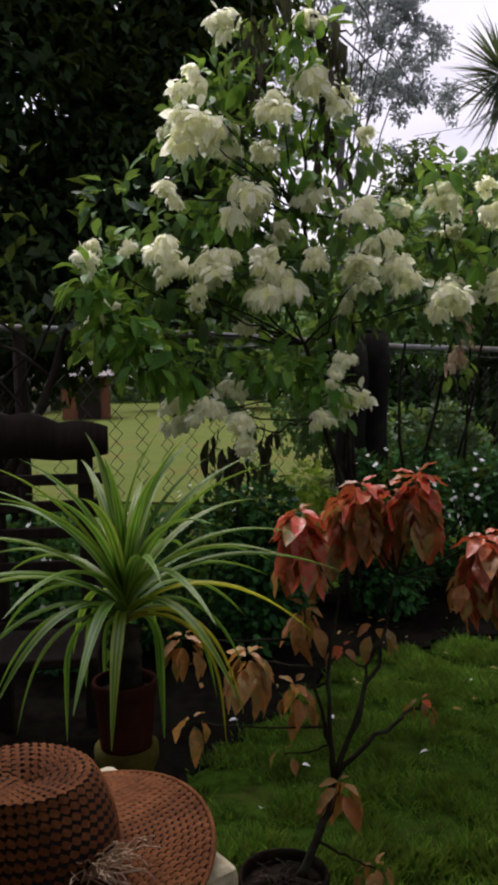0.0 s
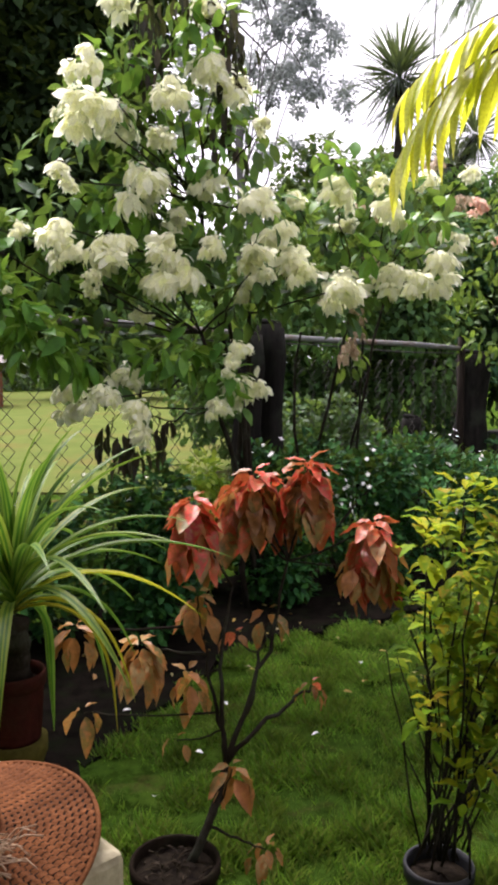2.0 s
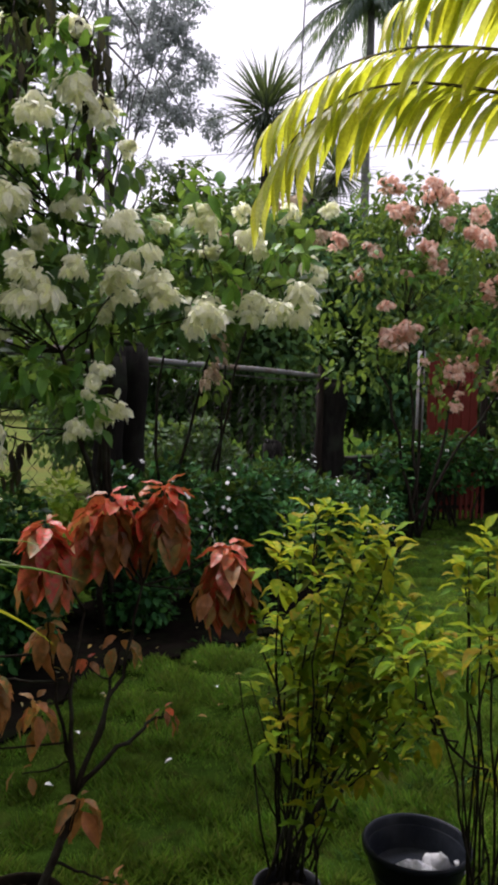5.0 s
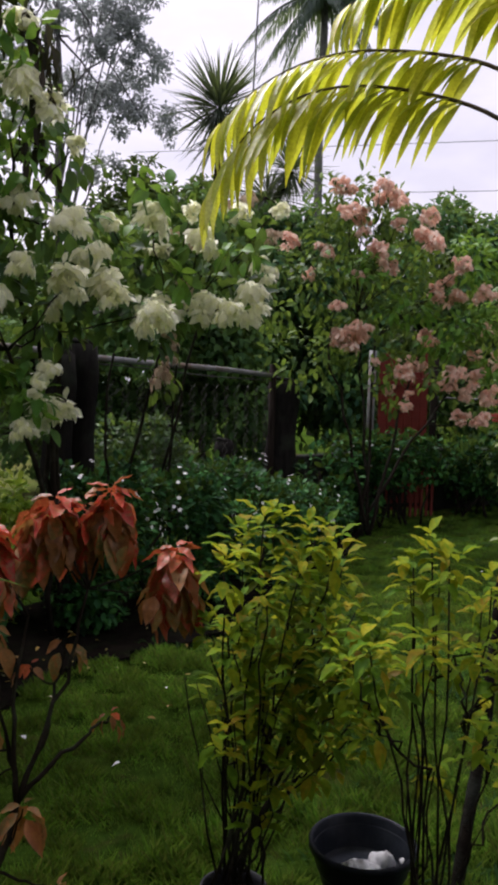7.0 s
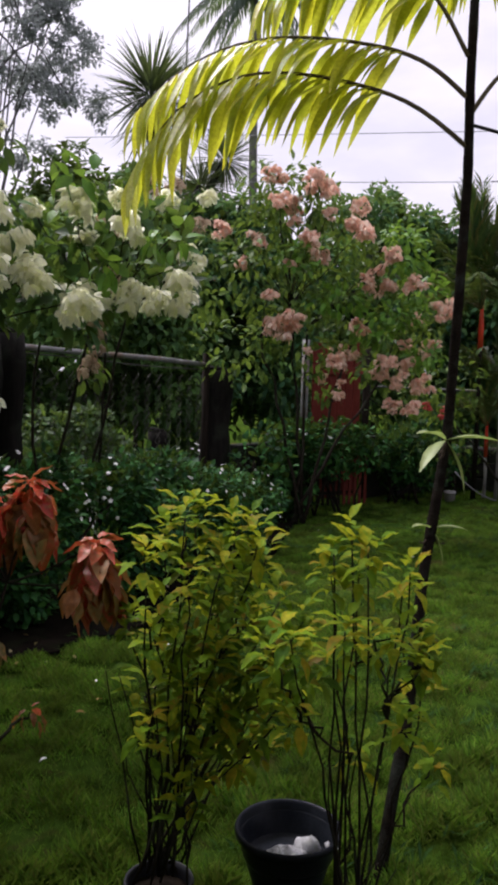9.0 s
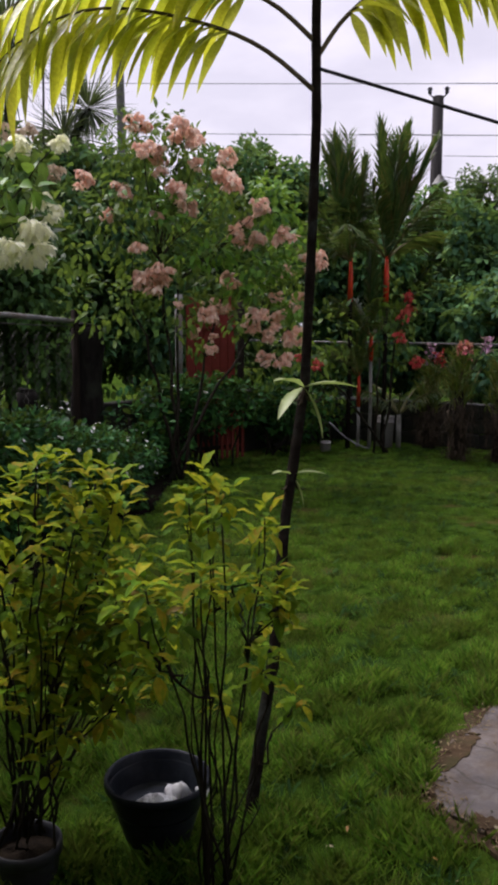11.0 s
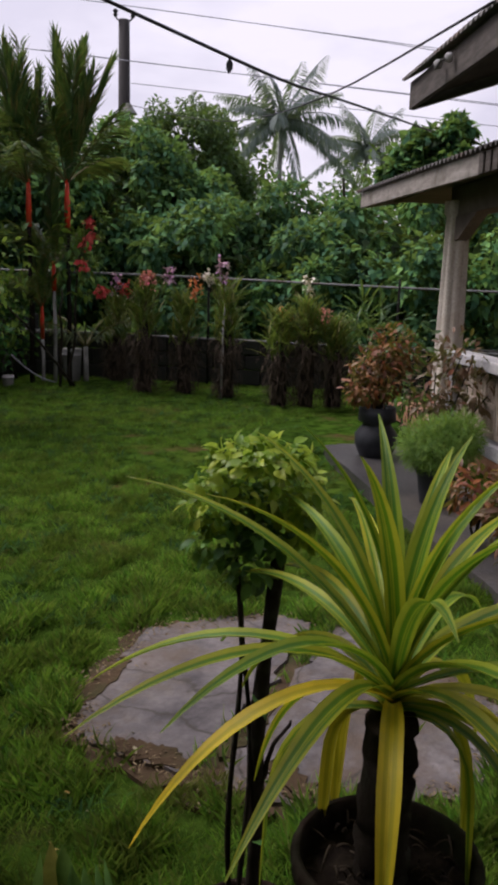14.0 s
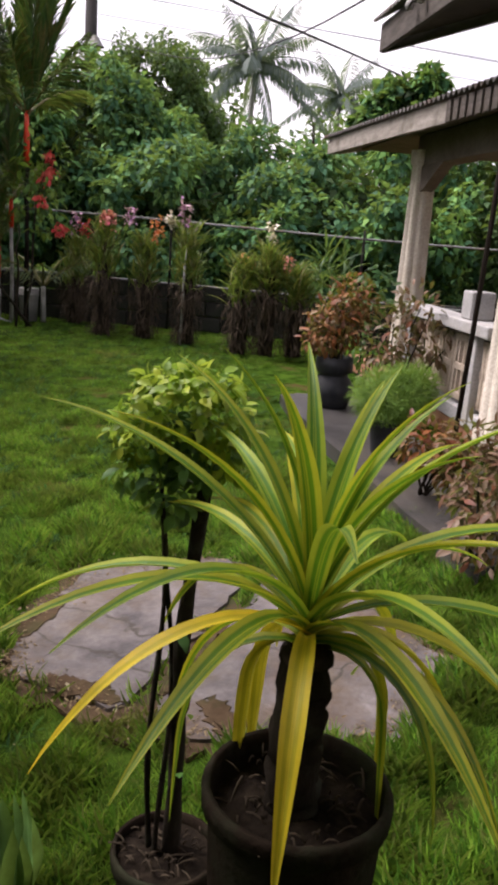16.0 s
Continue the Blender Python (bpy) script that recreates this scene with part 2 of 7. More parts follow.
CROTON_LEAF = leaf_mat("yellow_croton_leaf", [(0.045, 0.13, 0.008), (0.10, 0.22, 0.010), (0.20, 0.31, 0.012), (0.34, 0.38, 0.013), (0.46, 0.43, 0.018), (0.36, 0.22, 0.020), (0.25, 0.32, 0.014), (0.13, 0.26, 0.012)], 0.55, 0.38, (0.14, 0.27, 0.015), 4.0, 0.06, True, (0.54, 0.58, 0.03))
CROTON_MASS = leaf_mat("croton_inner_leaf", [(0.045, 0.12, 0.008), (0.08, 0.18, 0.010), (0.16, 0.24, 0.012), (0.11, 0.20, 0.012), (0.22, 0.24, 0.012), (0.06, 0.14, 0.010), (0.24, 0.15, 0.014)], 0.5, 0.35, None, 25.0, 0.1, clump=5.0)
LIME_LEAF = leaf_mat("lime_leaf", [(0.17, 0.29, 0.020), (0.26, 0.38, 0.026), (0.40, 0.47, 0.045), (0.09, 0.20, 0.014)], 0.4, 0.42)
BRONZE_LEAF = leaf_mat("bronze_croton_leaf", [(0.08, 0.020, 0.009), (0.17, 0.042, 0.014), (0.21, 0.080, 0.027), (0.07, 0.055, 0.016), (0.24, 0.11, 0.042)], 0.45, 0.2)
DUSTY_LEAF = leaf_mat("dusty_croton_leaf", [(0.09, 0.042, 0.024), (0.15, 0.092, 0.055), (0.06, 0.056, 0.024), (0.14, 0.042, 0.022), (0.19, 0.13, 0.085)], 0.5, 0.2)
FERN_LEAF = leaf_mat("fern_leaf", [(0.065, 0.15, 0.02), (0.11, 0.215, 0.03), (0.155, 0.25, 0.04)], 0.6, 0.4)
PALM_LEAF = leaf_mat("areca_leaflet", [(0.32, 0.42, 0.02), (0.48, 0.52, 0.02), (0.62, 0.60, 0.03), (0.38, 0.46, 0.03), (0.52, 0.55, 0.12)], 0.28, 0.5, None, 25.0, 0.6, True, (0.66, 0.66, 0.04))
SEAL_LEAF = leaf_mat("sealing_palm_leaflet", [(0.026, 0.068, 0.022), (0.045, 0.10, 0.028), (0.08, 0.12, 0.035), (0.12, 0.10, 0.035)], 0.45, 0.2)
# Haze over the far palms is mixed into this grey-green.
HAZED_COCO_LEAF = leaf_mat("hazed_coconut_leaflet", [(0.10, 0.135, 0.13), (0.15, 0.185, 0.18), (0.07, 0.10, 0.095)], 0.6, 0.35)
YUCCA_LEAF = leaf_mat("yucca_blade", [(0.05, 0.065, 0.06), (0.085, 0.105, 0.09), (0.035, 0.05, 0.04)], 0.5, 0.2)
VANDA_LEAF = leaf_mat("orchid_leaf", [(0.06, 0.115, 0.022), (0.10, 0.165, 0.03), (0.19, 0.20, 0.045), (0.09, 0.075, 0.028)], 0.5, 0.3)
ORCHID_PALE = leaf_mat("pale_orchid_leaf", [(0.30, 0.40, 0.12), (0.40, 0.48, 0.20)], 0.4, 0.3)
PANDAN = stripe_leaf("striped_pandan_leaf", (0.34, 0.38, 0.026), (0.090, 0.205, 0.010), (0.075, 0.19, 0.010))
PANDAN_OLD = stripe_leaf("yellow_pandan_leaf", (0.54, 0.47, 0.025), (0.38, 0.365, 0.018), (0.46, 0.42, 0.02))
PANDAN_DARK = stripe_leaf("green_pandan_leaf", (0.16, 0.25, 0.035), (0.045, 0.13, 0.012), (0.14, 0.24, 0.018))
BARK = rough_mat("dark_bark", (0.014, 0.011, 0.008), (0.030, 0.024, 0.018), 14, 0.9, 0, 0.9, (0.045, 0.05, 0.036), (1, 1, 0.35), 60, 0.04)
STEM = rough_mat("green_brown_stem", (0.06, 0.05, 0.025), (0.11, 0.085, 0.045), 20, 0.75)
PALE_BARK = rough_mat("pale_bark", (0.20, 0.20, 0.19), (0.32, 0.31, 0.29), 8, 0.85, 0, 0.6, (0.12, 0.12, 0.10))
GREY_BARK = rough_mat("grey_bark", (0.09, 0.09, 0.09), (0.16, 0.155, 0.15), 8, 0.85, 0, 0.6)
ARECA_BARK = rough_mat("ringed_palm_bark", (0.008, 0.006, 0.005), (0.020, 0.016, 0.012), 16, 0.85, 0, 0.9, (0.030, 0.034, 0.028), (1, 1, 2.5), 60, 0.02)
RED_SHAFT = rough_mat("red_crownshaft", (0.45, 0.022, 0.010), (0.60, 0.055, 0.018), 7, 0.4, 0, 0.4, (0.30, 0.06, 0.02))
STEEL = rough_mat("weathered_steel_pipe", (0.12, 0.125, 0.12), (0.21, 0.215, 0.21), 10, 0.6, 0.3, 0.3, (0.12, 0.08, 0.05))
WIRE = rough_mat("galvanised_wire", (0.045, 0.045, 0.04), (0.09, 0.085, 0.075), 20, 0.7, 0.3)
CABLE = rough_mat("black_cable", (0.012, 0.012, 0.013), (0.025, 0.025, 0.026), 20, 0.6)
THIN_LINE = rough_mat("grey_line", (0.25, 0.25, 0.28), (0.32, 0.32, 0.35), 20, 0.6)
CONCRETE = rough_mat("wet_concrete", (0.045, 0.039, 0.039), (0.150, 0.132, 0.126), 5.5, 0.65, 0, 1.0, (0.095, 0.074, 0.050), None, 38, 0.3)


def cracked(m, scale=1.6):
    """Dark cracks and earth in the joints, worn into a slab's colour and relief."""
    nodes, links = m.node_tree.nodes, m.node_tree.links
    bsdf = nodes["Principled BSDF"]
    co = nodes.new("ShaderNodeTexCoord")
    warp = noise_node(nodes, links, 3.0, 4)
    mv = nodes.new("ShaderNodeMix")
    mv.data_type = "VECTOR"
    mv.inputs[0].default_value = 0.18
    links.new(co.outputs["Object"], mv.inputs[4])
    links.new(warp.outputs["Color"], mv.inputs[5])
    cell = nodes.new("ShaderNodeTexVoronoi")
    cell.feature = "DISTANCE_TO_EDGE"
    cell.inputs["Scale"].default_value = scale
    links.new(mv.outputs[1], cell.inputs["Vector"])
    line_ = ramp(nodes, [(0.0, (1, 1, 1)), (0.003, (0.8, 0.8, 0.8)), (0.008, (0, 0, 0))])
    links.new(cell.outputs["Distance"], line_.inputs[0])
    old = bsdf.inputs["Base Color"].links[0].from_socket
    dirt = noise_node(nodes, links, 2.3, 6, 0.7)
    f = ramp(nodes, [(0.46, (0, 0, 0)), (0.62, (0.85, 0.85, 0.85))])
    links.new(dirt.outputs[0], f.inputs[0])
    c = mix(nodes, links, f.outputs[0], old, (0.075, 0.050, 0.030))
    c = mix(nodes, links, line_.outputs[0], c, (0.035, 0.028, 0.02))
    links.new(c, bsdf.inputs["Base Color"])


cracked(CONCRETE)
WALK = rough_mat("wet_concrete_walk", (0.026, 0.025, 0.025), (0.062, 0.058, 0.056), 3.0, 0.35, 0, 0.5, (0.07, 0.06, 0.05), None, 40)
DARK_BLOCK = rough_mat("mossy_block_wall", (0.014, 0.014, 0.012), (0.032, 0.031, 0.026), 4, 0.95, 0, 0.7, (0.010, 0.016, 0.008))
CREAM = rough_mat("cream_paint", (0.42, 0.37, 0.24), (0.56, 0.50, 0.34), 9, 0.65, 0, 0.5, (0.26, 0.22, 0.12))
WALL_PAINT = rough_mat("aged_cream_wall", (0.33, 0.29, 0.22), (0.42, 0.37, 0.29), 3, 0.75, 0, 0.12, (0.22, 0.185, 0.13))
COLUMN_PAINT = rough_mat("aged_cream_column", (0.36, 0.32, 0.265), (0.46, 0.415, 0.35), 3, 0.75, 0, 0.12, (0.26, 0.22, 0.165))
TAN_BOARD = rough_mat("tan_painted_board", (0.095, 0.076, 0.060), (0.14, 0.115, 0.092), 4, 0.8, 0, 0.3, (0.07, 0.055, 0.042))
VENT = rough_mat("pinkish_cream_block", (0.34, 0.28, 0.22), (0.44, 0.37, 0.30), 5, 0.75, 0, 0.35, (0.30, 0.24, 0.18))
WHITE_PAINT = rough_mat("white_masonry_paint", (0.26, 0.255, 0.25), (0.36, 0.35, 0.345), 4, 0.75, 0, 0.08, (0.25, 0.235, 0.21))
FASCIA = rough_mat("weathered_fascia_board", (0.20, 0.175, 0.15), (0.33, 0.30, 0.265), 5, 0.8, 0, 0.6, (0.10, 0.085, 0.065), (1, 1, 5))
ROOF_TIN = rough_mat("rusty_roof_sheet", (0.07, 0.065, 0.06), (0.14, 0.13, 0.12), 4, 0.6, 0.3, 0.4, (0.13, 0.07, 0.04))
DARK_WOOD = rough_mat("dark_wet_wood", (0.012, 0.0095, 0.0075), (0.026, 0.020, 0.016), 6, 0.85, 0, 0.7, None, (6, 6, 0.6), 60, 0.04)
POST_WOOD = rough_mat("black_weathered_log", (0.006, 0.0055, 0.005), (0.017, 0.015, 0.013), 8, 0.9, 0, 0.9, (0.022, 0.026, 0.018), (3, 3, 0.6), 60, 0.06)
SOFFIT = rough_mat("brown_soffit_board", (0.040, 0.030, 0.022), (0.075, 0.058, 0.043), 5, 0.8, 0, 0.5)
RED_GATE = rough_mat("faded_red_sheet", (0.13, 0.018, 0.013), (0.20, 0.032, 0.022), 4, 0.6, 0.1, 0.3, (0.10, 0.03, 0.025))
OLD_YELLOW = rough_mat("faded_yellow_paint", (0.050, 0.044, 0.010), (0.080, 0.068, 0.016), 7, 0.85, 0, 0.4, (0.04, 0.035, 0.014), None, 60, 0.03)
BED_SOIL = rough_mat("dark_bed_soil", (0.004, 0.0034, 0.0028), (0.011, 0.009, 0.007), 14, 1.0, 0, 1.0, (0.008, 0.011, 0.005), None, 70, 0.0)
EARTH = rough_mat("trodden_earth", (0.040, 0.026, 0.015), (0.085, 0.058, 0.034), 9, 1.0, 0, 1.0, (0.03, 0.035, 0.014), None, 50, 0.05)
DEAD_LEAF = leaf_mat("dead_leaf", [(0.010, 0.008, 0.007), (0.018, 0.012, 0.009), (0.034, 0.022, 0.014)], 0.7, 0.1)
DRY_STRAW = leaf_mat("dry_straw_bits", [(0.16, 0.11, 0.06), (0.10, 0.065, 0.035), (0.24, 0.18, 0.10)], 0.8, 0.1)
LITTER = leaf_mat("fallen_yellow_leaf", [(0.34, 0.22, 0.05), (0.26, 0.14, 0.05), (0.42, 0.34, 0.09), (0.30, 0.26, 0.16)], 0.7, 0.15)
CLAY = rough_mat("terracotta_pot", (0.030, 0.008, 0.006), (0.052, 0.013, 0.009), 7, 0.85, 0, 0.4, (0.030, 0.018, 0.011), None, 60, 0.03)
DARK_POT = rough_mat("weathered_clay_pot", (0.010, 0.007, 0.005), (0.022, 0.016, 0.011), 9, 0.9, 0, 0.7, (0.024, 0.027, 0.016), None, 60, 0.02)
BLACK_POT = rough_mat("black_plastic", (0.012, 0.013, 0.016), (0.028, 0.030, 0.034), 12, 0.5, 0, 0.1, (0.03, 0.03, 0.03), None, 60, 0.25)
TUB = rough_mat("blue_black_plastic", (0.010, 0.012, 0.017), (0.022, 0.026, 0.033), 12, 0.35, 0, 0.1, None, None, 60, 0.1)
SOIL = rough_mat("potting_soil", (0.007, 0.005, 0.004), (0.024, 0.018, 0.012), 30, 0.95, 0, 1.0, None, None, 60, 0.05)
CEMENT = rough_mat("dry_cement_lumps", (0.66, 0.67, 0.69), (0.80, 0.80, 0.81), 20, 0.8, 0, 0.5)
STRAW = rough_mat("brown_straw", (0.105, 0.038, 0.014), (0.215, 0.082, 0.030), 18, 0.7, 0, 0.6, None, None, 160, 0.04)
STRAW_PALE = rough_mat("pale_straw", (0.42, 0.28, 0.17), (0.58, 0.44, 0.30), 18, 0.65, 0, 0.6, None, None, 160)
LINER = rough_mat("black_hat_lining", (0.010, 0.008, 0.008), (0.02, 0.016, 0.015), 20, 0.9)
BARK_CHIP = rough_mat("brown_root_mass", (0.032, 0.024, 0.015), (0.07, 0.052, 0.034), 20, 0.95, 0, 1.0)
EAVES = rough_mat("weathered_eaves_board", (0.050, 0.043, 0.037), (0.11, 0.094, 0.082), 5, 0.8, 0, 0.6, (0.06, 0.05, 0.04), (1, 1, 5))
ORANGE_WALL = rough_mat("orange_house_wall", (0.11, 0.045, 0.022), (0.15, 0.062, 0.030), 3, 0.8)
HUT_ROOF = rough_mat("brown_roof_sheet", (0.045, 0.032, 0.028), (0.075, 0.055, 0.048), 4, 0.6)
POLE_WOOD = rough_mat("grey_pole_wood", (0.020, 0.018, 0.018), (0.045, 0.041, 0.040), 6, 0.85, 0, 0.5, None, (4, 4, 0.4))
TERRACE = rough_mat("terracotta_floor", (0.20, 0.10, 0.06), (0.30, 0.15, 0.09), 5, 0.6)
ORANGE_FLOWER = leaf_mat("orange_orchid_petal", [(0.62, 0.16, 0.05), (0.70, 0.24, 0.08), (0.66, 0.30, 0.16)], 0.6, 0.2)
MAUVE_FLOWER = leaf_mat("mauve_orchid_petal", [(0.42, 0.20, 0.40), (0.55, 0.32, 0.46), (0.60, 0.40, 0.42)], 0.6, 0.2)
ROSE_FLOWER = leaf_mat("rose_orchid_petal", [(0.66, 0.22, 0.20), (0.74, 0.34, 0.28), (0.62, 0.10, 0.16)], 0.6, 0.2)
PALE_FLOWER = leaf_mat("pale_orchid_petal", [(0.70, 0.62, 0.48), (0.74, 0.70, 0.60), (0.60, 0.50, 0.34)], 0.6, 0.2)

# ---- building helpers ----
WORLD = {}


def mesh_of(name, verts, faces, mat, smooth=True, uv=None):
    me = bpy.data.meshes.new(name)
    if isinstance(faces, np.ndarray):
        verts = np.ascontiguousarray(verts, dtype=np.float32)
        me.vertices.add(len(verts))
        me.vertices.foreach_set("co", verts.ravel())
        me.loops.add(faces.size)
        me.loops.foreach_set("vertex_index", np.ascontiguousarray(faces, dtype=np.int32).ravel())
        me.polygons.add(len(faces))
        me.polygons.foreach_set("loop_start", np.arange(0, faces.size, faces.shape[1], dtype=np.int32))
        if uv is not None:
            layer = me.uv_layers.new(name="UVMap")
            layer.data.foreach_set("uv", np.ascontiguousarray(uv[faces.ravel()], dtype=np.float32).ravel())
        me.update(calc_edges=True)
        me.validate()
    else:
        me.from_pydata([tuple(v) for v in verts], [], [tuple(f) for f in faces])
        me.update()
    if smooth:
        me.polygons.foreach_set("use_smooth", np.ones(len(me.polygons), dtype=bool))
    me.materials.append(mat)
    return me


def thing(name, at, label, category, group="", kind=""):
    """An Empty at a thing's base, which parents its parts."""
    ob = new(name)
    ob.empty_display_size = 0.05
    ob.matrix_basis = Matrix.Translation(at)
    WORLD[ob.name] = ob.matrix_basis.copy()
    return tagged(ob, label, category, group, kind)


def part(name, me, parent, label="", m=None, kind=""):
    """One mesh under a thing or a part; the mesh, or its pose m, is given in the world."""
    ob = new(name, me)
    m = Matrix.Identity(4) if m is None else m
    ob.parent = parent
    ob.matrix_basis = WORLD[parent.name].inverted() @ m
    WORLD[ob.name] = m
    return tagged(ob, label, kind=kind)


def single(name, me, label, category, group="", kind="", m=None):
    ob = new(name, me)
    if m is not None:
        ob.matrix_basis = m
    WORLD[ob.name] = ob.matrix_basis.copy()
    return tagged(ob, label, category, group, kind)


def joined(pieces):
    vs, fs, k = [], [], 0
    for v, f in pieces:
        vs.append(np.asarray(v, float))
        fs.append(np.asarray(f, int) + k)
        k += len(vs[-1])
    return np.concatenate(vs), np.concatenate(fs)


def unit(v):
    v = np.asarray(v, float)
    return v / np.maximum(np.linalg.norm(v, axis=-1, keepdims=True), 1e-9)


def tube(points, radii, sides=8, caps=True):
    p = np.asarray(points, float)
    n = len(p)
    r = np.broadcast_to(np.asarray(radii, float), (n,))
    t = unit(np.gradient(p, axis=0))
    ref = np.array([0.31, 0.95, 0.05]) if abs(t[:, 2]).mean() > 0.5 else np.array([0.0, 0.0, 1.0])
    a = unit(np.cross(t, ref))
    b = np.cross(t, a)
    ang = np.linspace(0, 2 * np.pi, sides, endpoint=False)
    v = p[:, None] + r[:, None, None] * (np.cos(ang)[None, :, None] * a[:, None] + np.sin(ang)[None, :, None] * b[:, None])
    v = v.reshape(-1, 3)
    i, j = np.meshgrid(np.arange(n - 1), np.arange(sides), indexing="ij")
    k = (j + 1) % sides
    f = np.stack([i * sides + j, i * sides + k, (i + 1) * sides + k, (i + 1) * sides + j], -1).reshape(-1, 4)
    if caps:
        v = np.concatenate([v, p[:1], p[-1:]])
        e = np.arange(0, sides, 2)
        c0 = np.stack([np.full_like(e, n * sides), (e + 2) % sides, (e + 1) % sides, e], -1)
        o = (n - 1) * sides
        c1 = np.stack([np.full_like(e, n * sides + 1), o + e, o + (e + 1) % sides, o + (e + 2) % sides], -1)
        f = np.concatenate([f, c0, c1])
    return v, f


def bent(a, b, sag=0.0, n=8, wob=0.0, seed=0):
    """A line from a to b that sags (or arches) and wanders a little."""
    a, b = np.asarray(a, float), np.asarray(b, float)
    s = np.linspace(0, 1, n)
    p = a + (b - a) * s[:, None]
    p[:, 2] += -4 * sag * s * (1 - s)
    if wob:
        g = np.random.default_rng(seed)
        q = g.normal(0, wob, (n, 3))
        q[0] = q[-1] = 0
        p += q
    return p


def lathe(profile, seg=28):
    """Turned round the z axis from (radius, height) pairs."""
    pr = np.asarray(profile, float)
    ang = np.linspace(0, 2 * np.pi, seg, endpoint=False)
    v = np.stack([pr[:, :1] * np.cos(ang), pr[:, :1] * np.sin(ang), np.repeat(pr[:, 1:], seg, 1)], -1).reshape(-1, 3)
    i, j = np.meshgrid(np.arange(len(pr) - 1), np.arange(seg), indexing="ij")
    k = (j + 1) % seg
    f = np.stack([i * seg + j, i * seg + k, (i + 1) * seg + k, (i + 1) * seg + j], -1).reshape(-1, 4)
    return v, f


def box(size, bevel=0.01, at=(0, 0, 0)):
    bm = bmesh.new()
    bmesh.ops.create_cube(bm, size=1.0, matrix=Matrix.Diagonal((*size, 1)))
    if bevel:
        bmesh.ops.bevel(bm, geom=bm.edges[:], offset=bevel, segments=2, affect="EDGES", profile=0.5)
    bm.verts.ensure_lookup_table()
    v = [tuple(np.array(x.co) + np.array(at)) for x in bm.verts]
    f = [tuple(x.index for x in p.verts) for p in bm.faces]
    bm.free()
    return v, f


def box_mesh(name, size, mat, bevel=0.01, at=(0, 0, 0)):
    v, f = box(size, bevel, at)
    return mesh_of(name, v, f, mat, smooth=False)


def leaf(n=3, width=0.4, fold=0.12, droop=0.15, widest=0.45, tip=0.0, undul=0.0):
    """One leaf of length 1 along y, with a folded midrib; three columns of points."""
    s = np.linspace(0, 1, n + 1)
    w = np.where(s < widest, np.sin(np.pi / 2 * s / widest), np.cos(np.pi / 2 * (s - widest) / (1 - widest)) .clip(0) ** 0.9) * width / 2
    w[0], w[-1] = width * 0.05, max(tip, width * 0.01)
    rows = []
    for k, (t, ww) in enumerate(zip(s, w)):
        z = -droop * t * t + undul * math.sin(k * 2.1)
        for c in (-1, 0, 1):
            rows.append((c * ww, t, z + abs(c) * fold * ww * 2))
    f = []
    for k in range(n):
        for c in (0, 1):
            a = k * 3 + c
            f.append((a, a + 1, a + 4, a + 3))
    return np.array(rows), np.array(f)


def scatter(tpl, pos, dirs, size, up=None):
    """Copies of a template at pos, its y along dirs, its z near up; one array of points and faces."""
    tv, tf = tpl
    pos, d = np.asarray(pos, float), unit(dirs)
    n = len(pos)
    up = np.broadcast_to(np.array([0, 0, 1.0]) if up is None else up, (n, 3))
    side = np.cross(d, up)
    bad = np.linalg.norm(side, axis=1) < 1e-3
    side[bad] = (1, 0, 0)
    side = unit(side)
    nor = np.cross(side, d)
    size = np.broadcast_to(np.asarray(size, float), (n,))
    v = pos[:, None] + size[:, None, None] * (tv[None, :, :1] * side[:, None] + tv[None, :, 1:2] * d[:, None] + tv[None, :, 2:] * nor[:, None])
    f = tf[None] + (np.arange(n) * len(tv))[:, None, None]
    return v.reshape(-1, 3), f.reshape(-1, tf.shape[1])


def sphere_dirs(n, g):
    return unit(g.normal(size=(n, 3)))


def shell(centre, radii, n, g, inner=0.55, low=-1.0):
    """Points in the outer shell of an ellipsoid, and the ways outward."""
    d = sphere_dirs(int(n * (2.2 if low > -0.9 else 1.0)), g)
    d = d[d[:, 2] > low][:n]
    r = inner + (1 - inner) * g.random(len(d)) ** 0.6
    return np.asarray(centre) + d * r[:, None] * np.asarray(radii), d


def foliage(blobs, per, size, tpl, g, down=0.35, jitter=0.7, inner=0.5, low=-1.0, spread=0.3):
    """Leaves over a set of (centre, radii) clumps, hanging a little."""
    vs = []
    for c, r in blobs:
        n = max(8, int(per * (r[0] * r[1] + r[1] * r[2] + r[0] * r[2]) / 3))
        p, d = shell(c, r, n, g, inner, low)
        way = d + g.normal(0, jitter, d.shape) + np.array([0, 0, -down])
        up = d * 0.8 + np.array([0, 0, 0.9]) + g.normal(0, 0.35, d.shape)
        vs.append(scatter(tpl, p, way, size * (1 - spread + 2 * spread * g.random(len(p))), up))
    return joined(vs)


def sub_blobs(centre, radii, n, g, scale=0.42):
    """Smaller clumps over a crown, so that its outline is uneven."""
    p, _ = shell(centre, radii, n, g, 0.7)
    return [(q, np.array(radii) * scale * (0.65 + 0.7 * g.random())) for q in p]


FAR_LEAF = (np.array([(0, 0, 0), (0.27, 0.45, 0.07), (0, 1, -0.22), (-0.27, 0.45, 0.07)]), np.array([(0, 1, 2, 3)]))
LEAF4 = leaf(4, 0.5, 0.12, 0.3, 0.42)

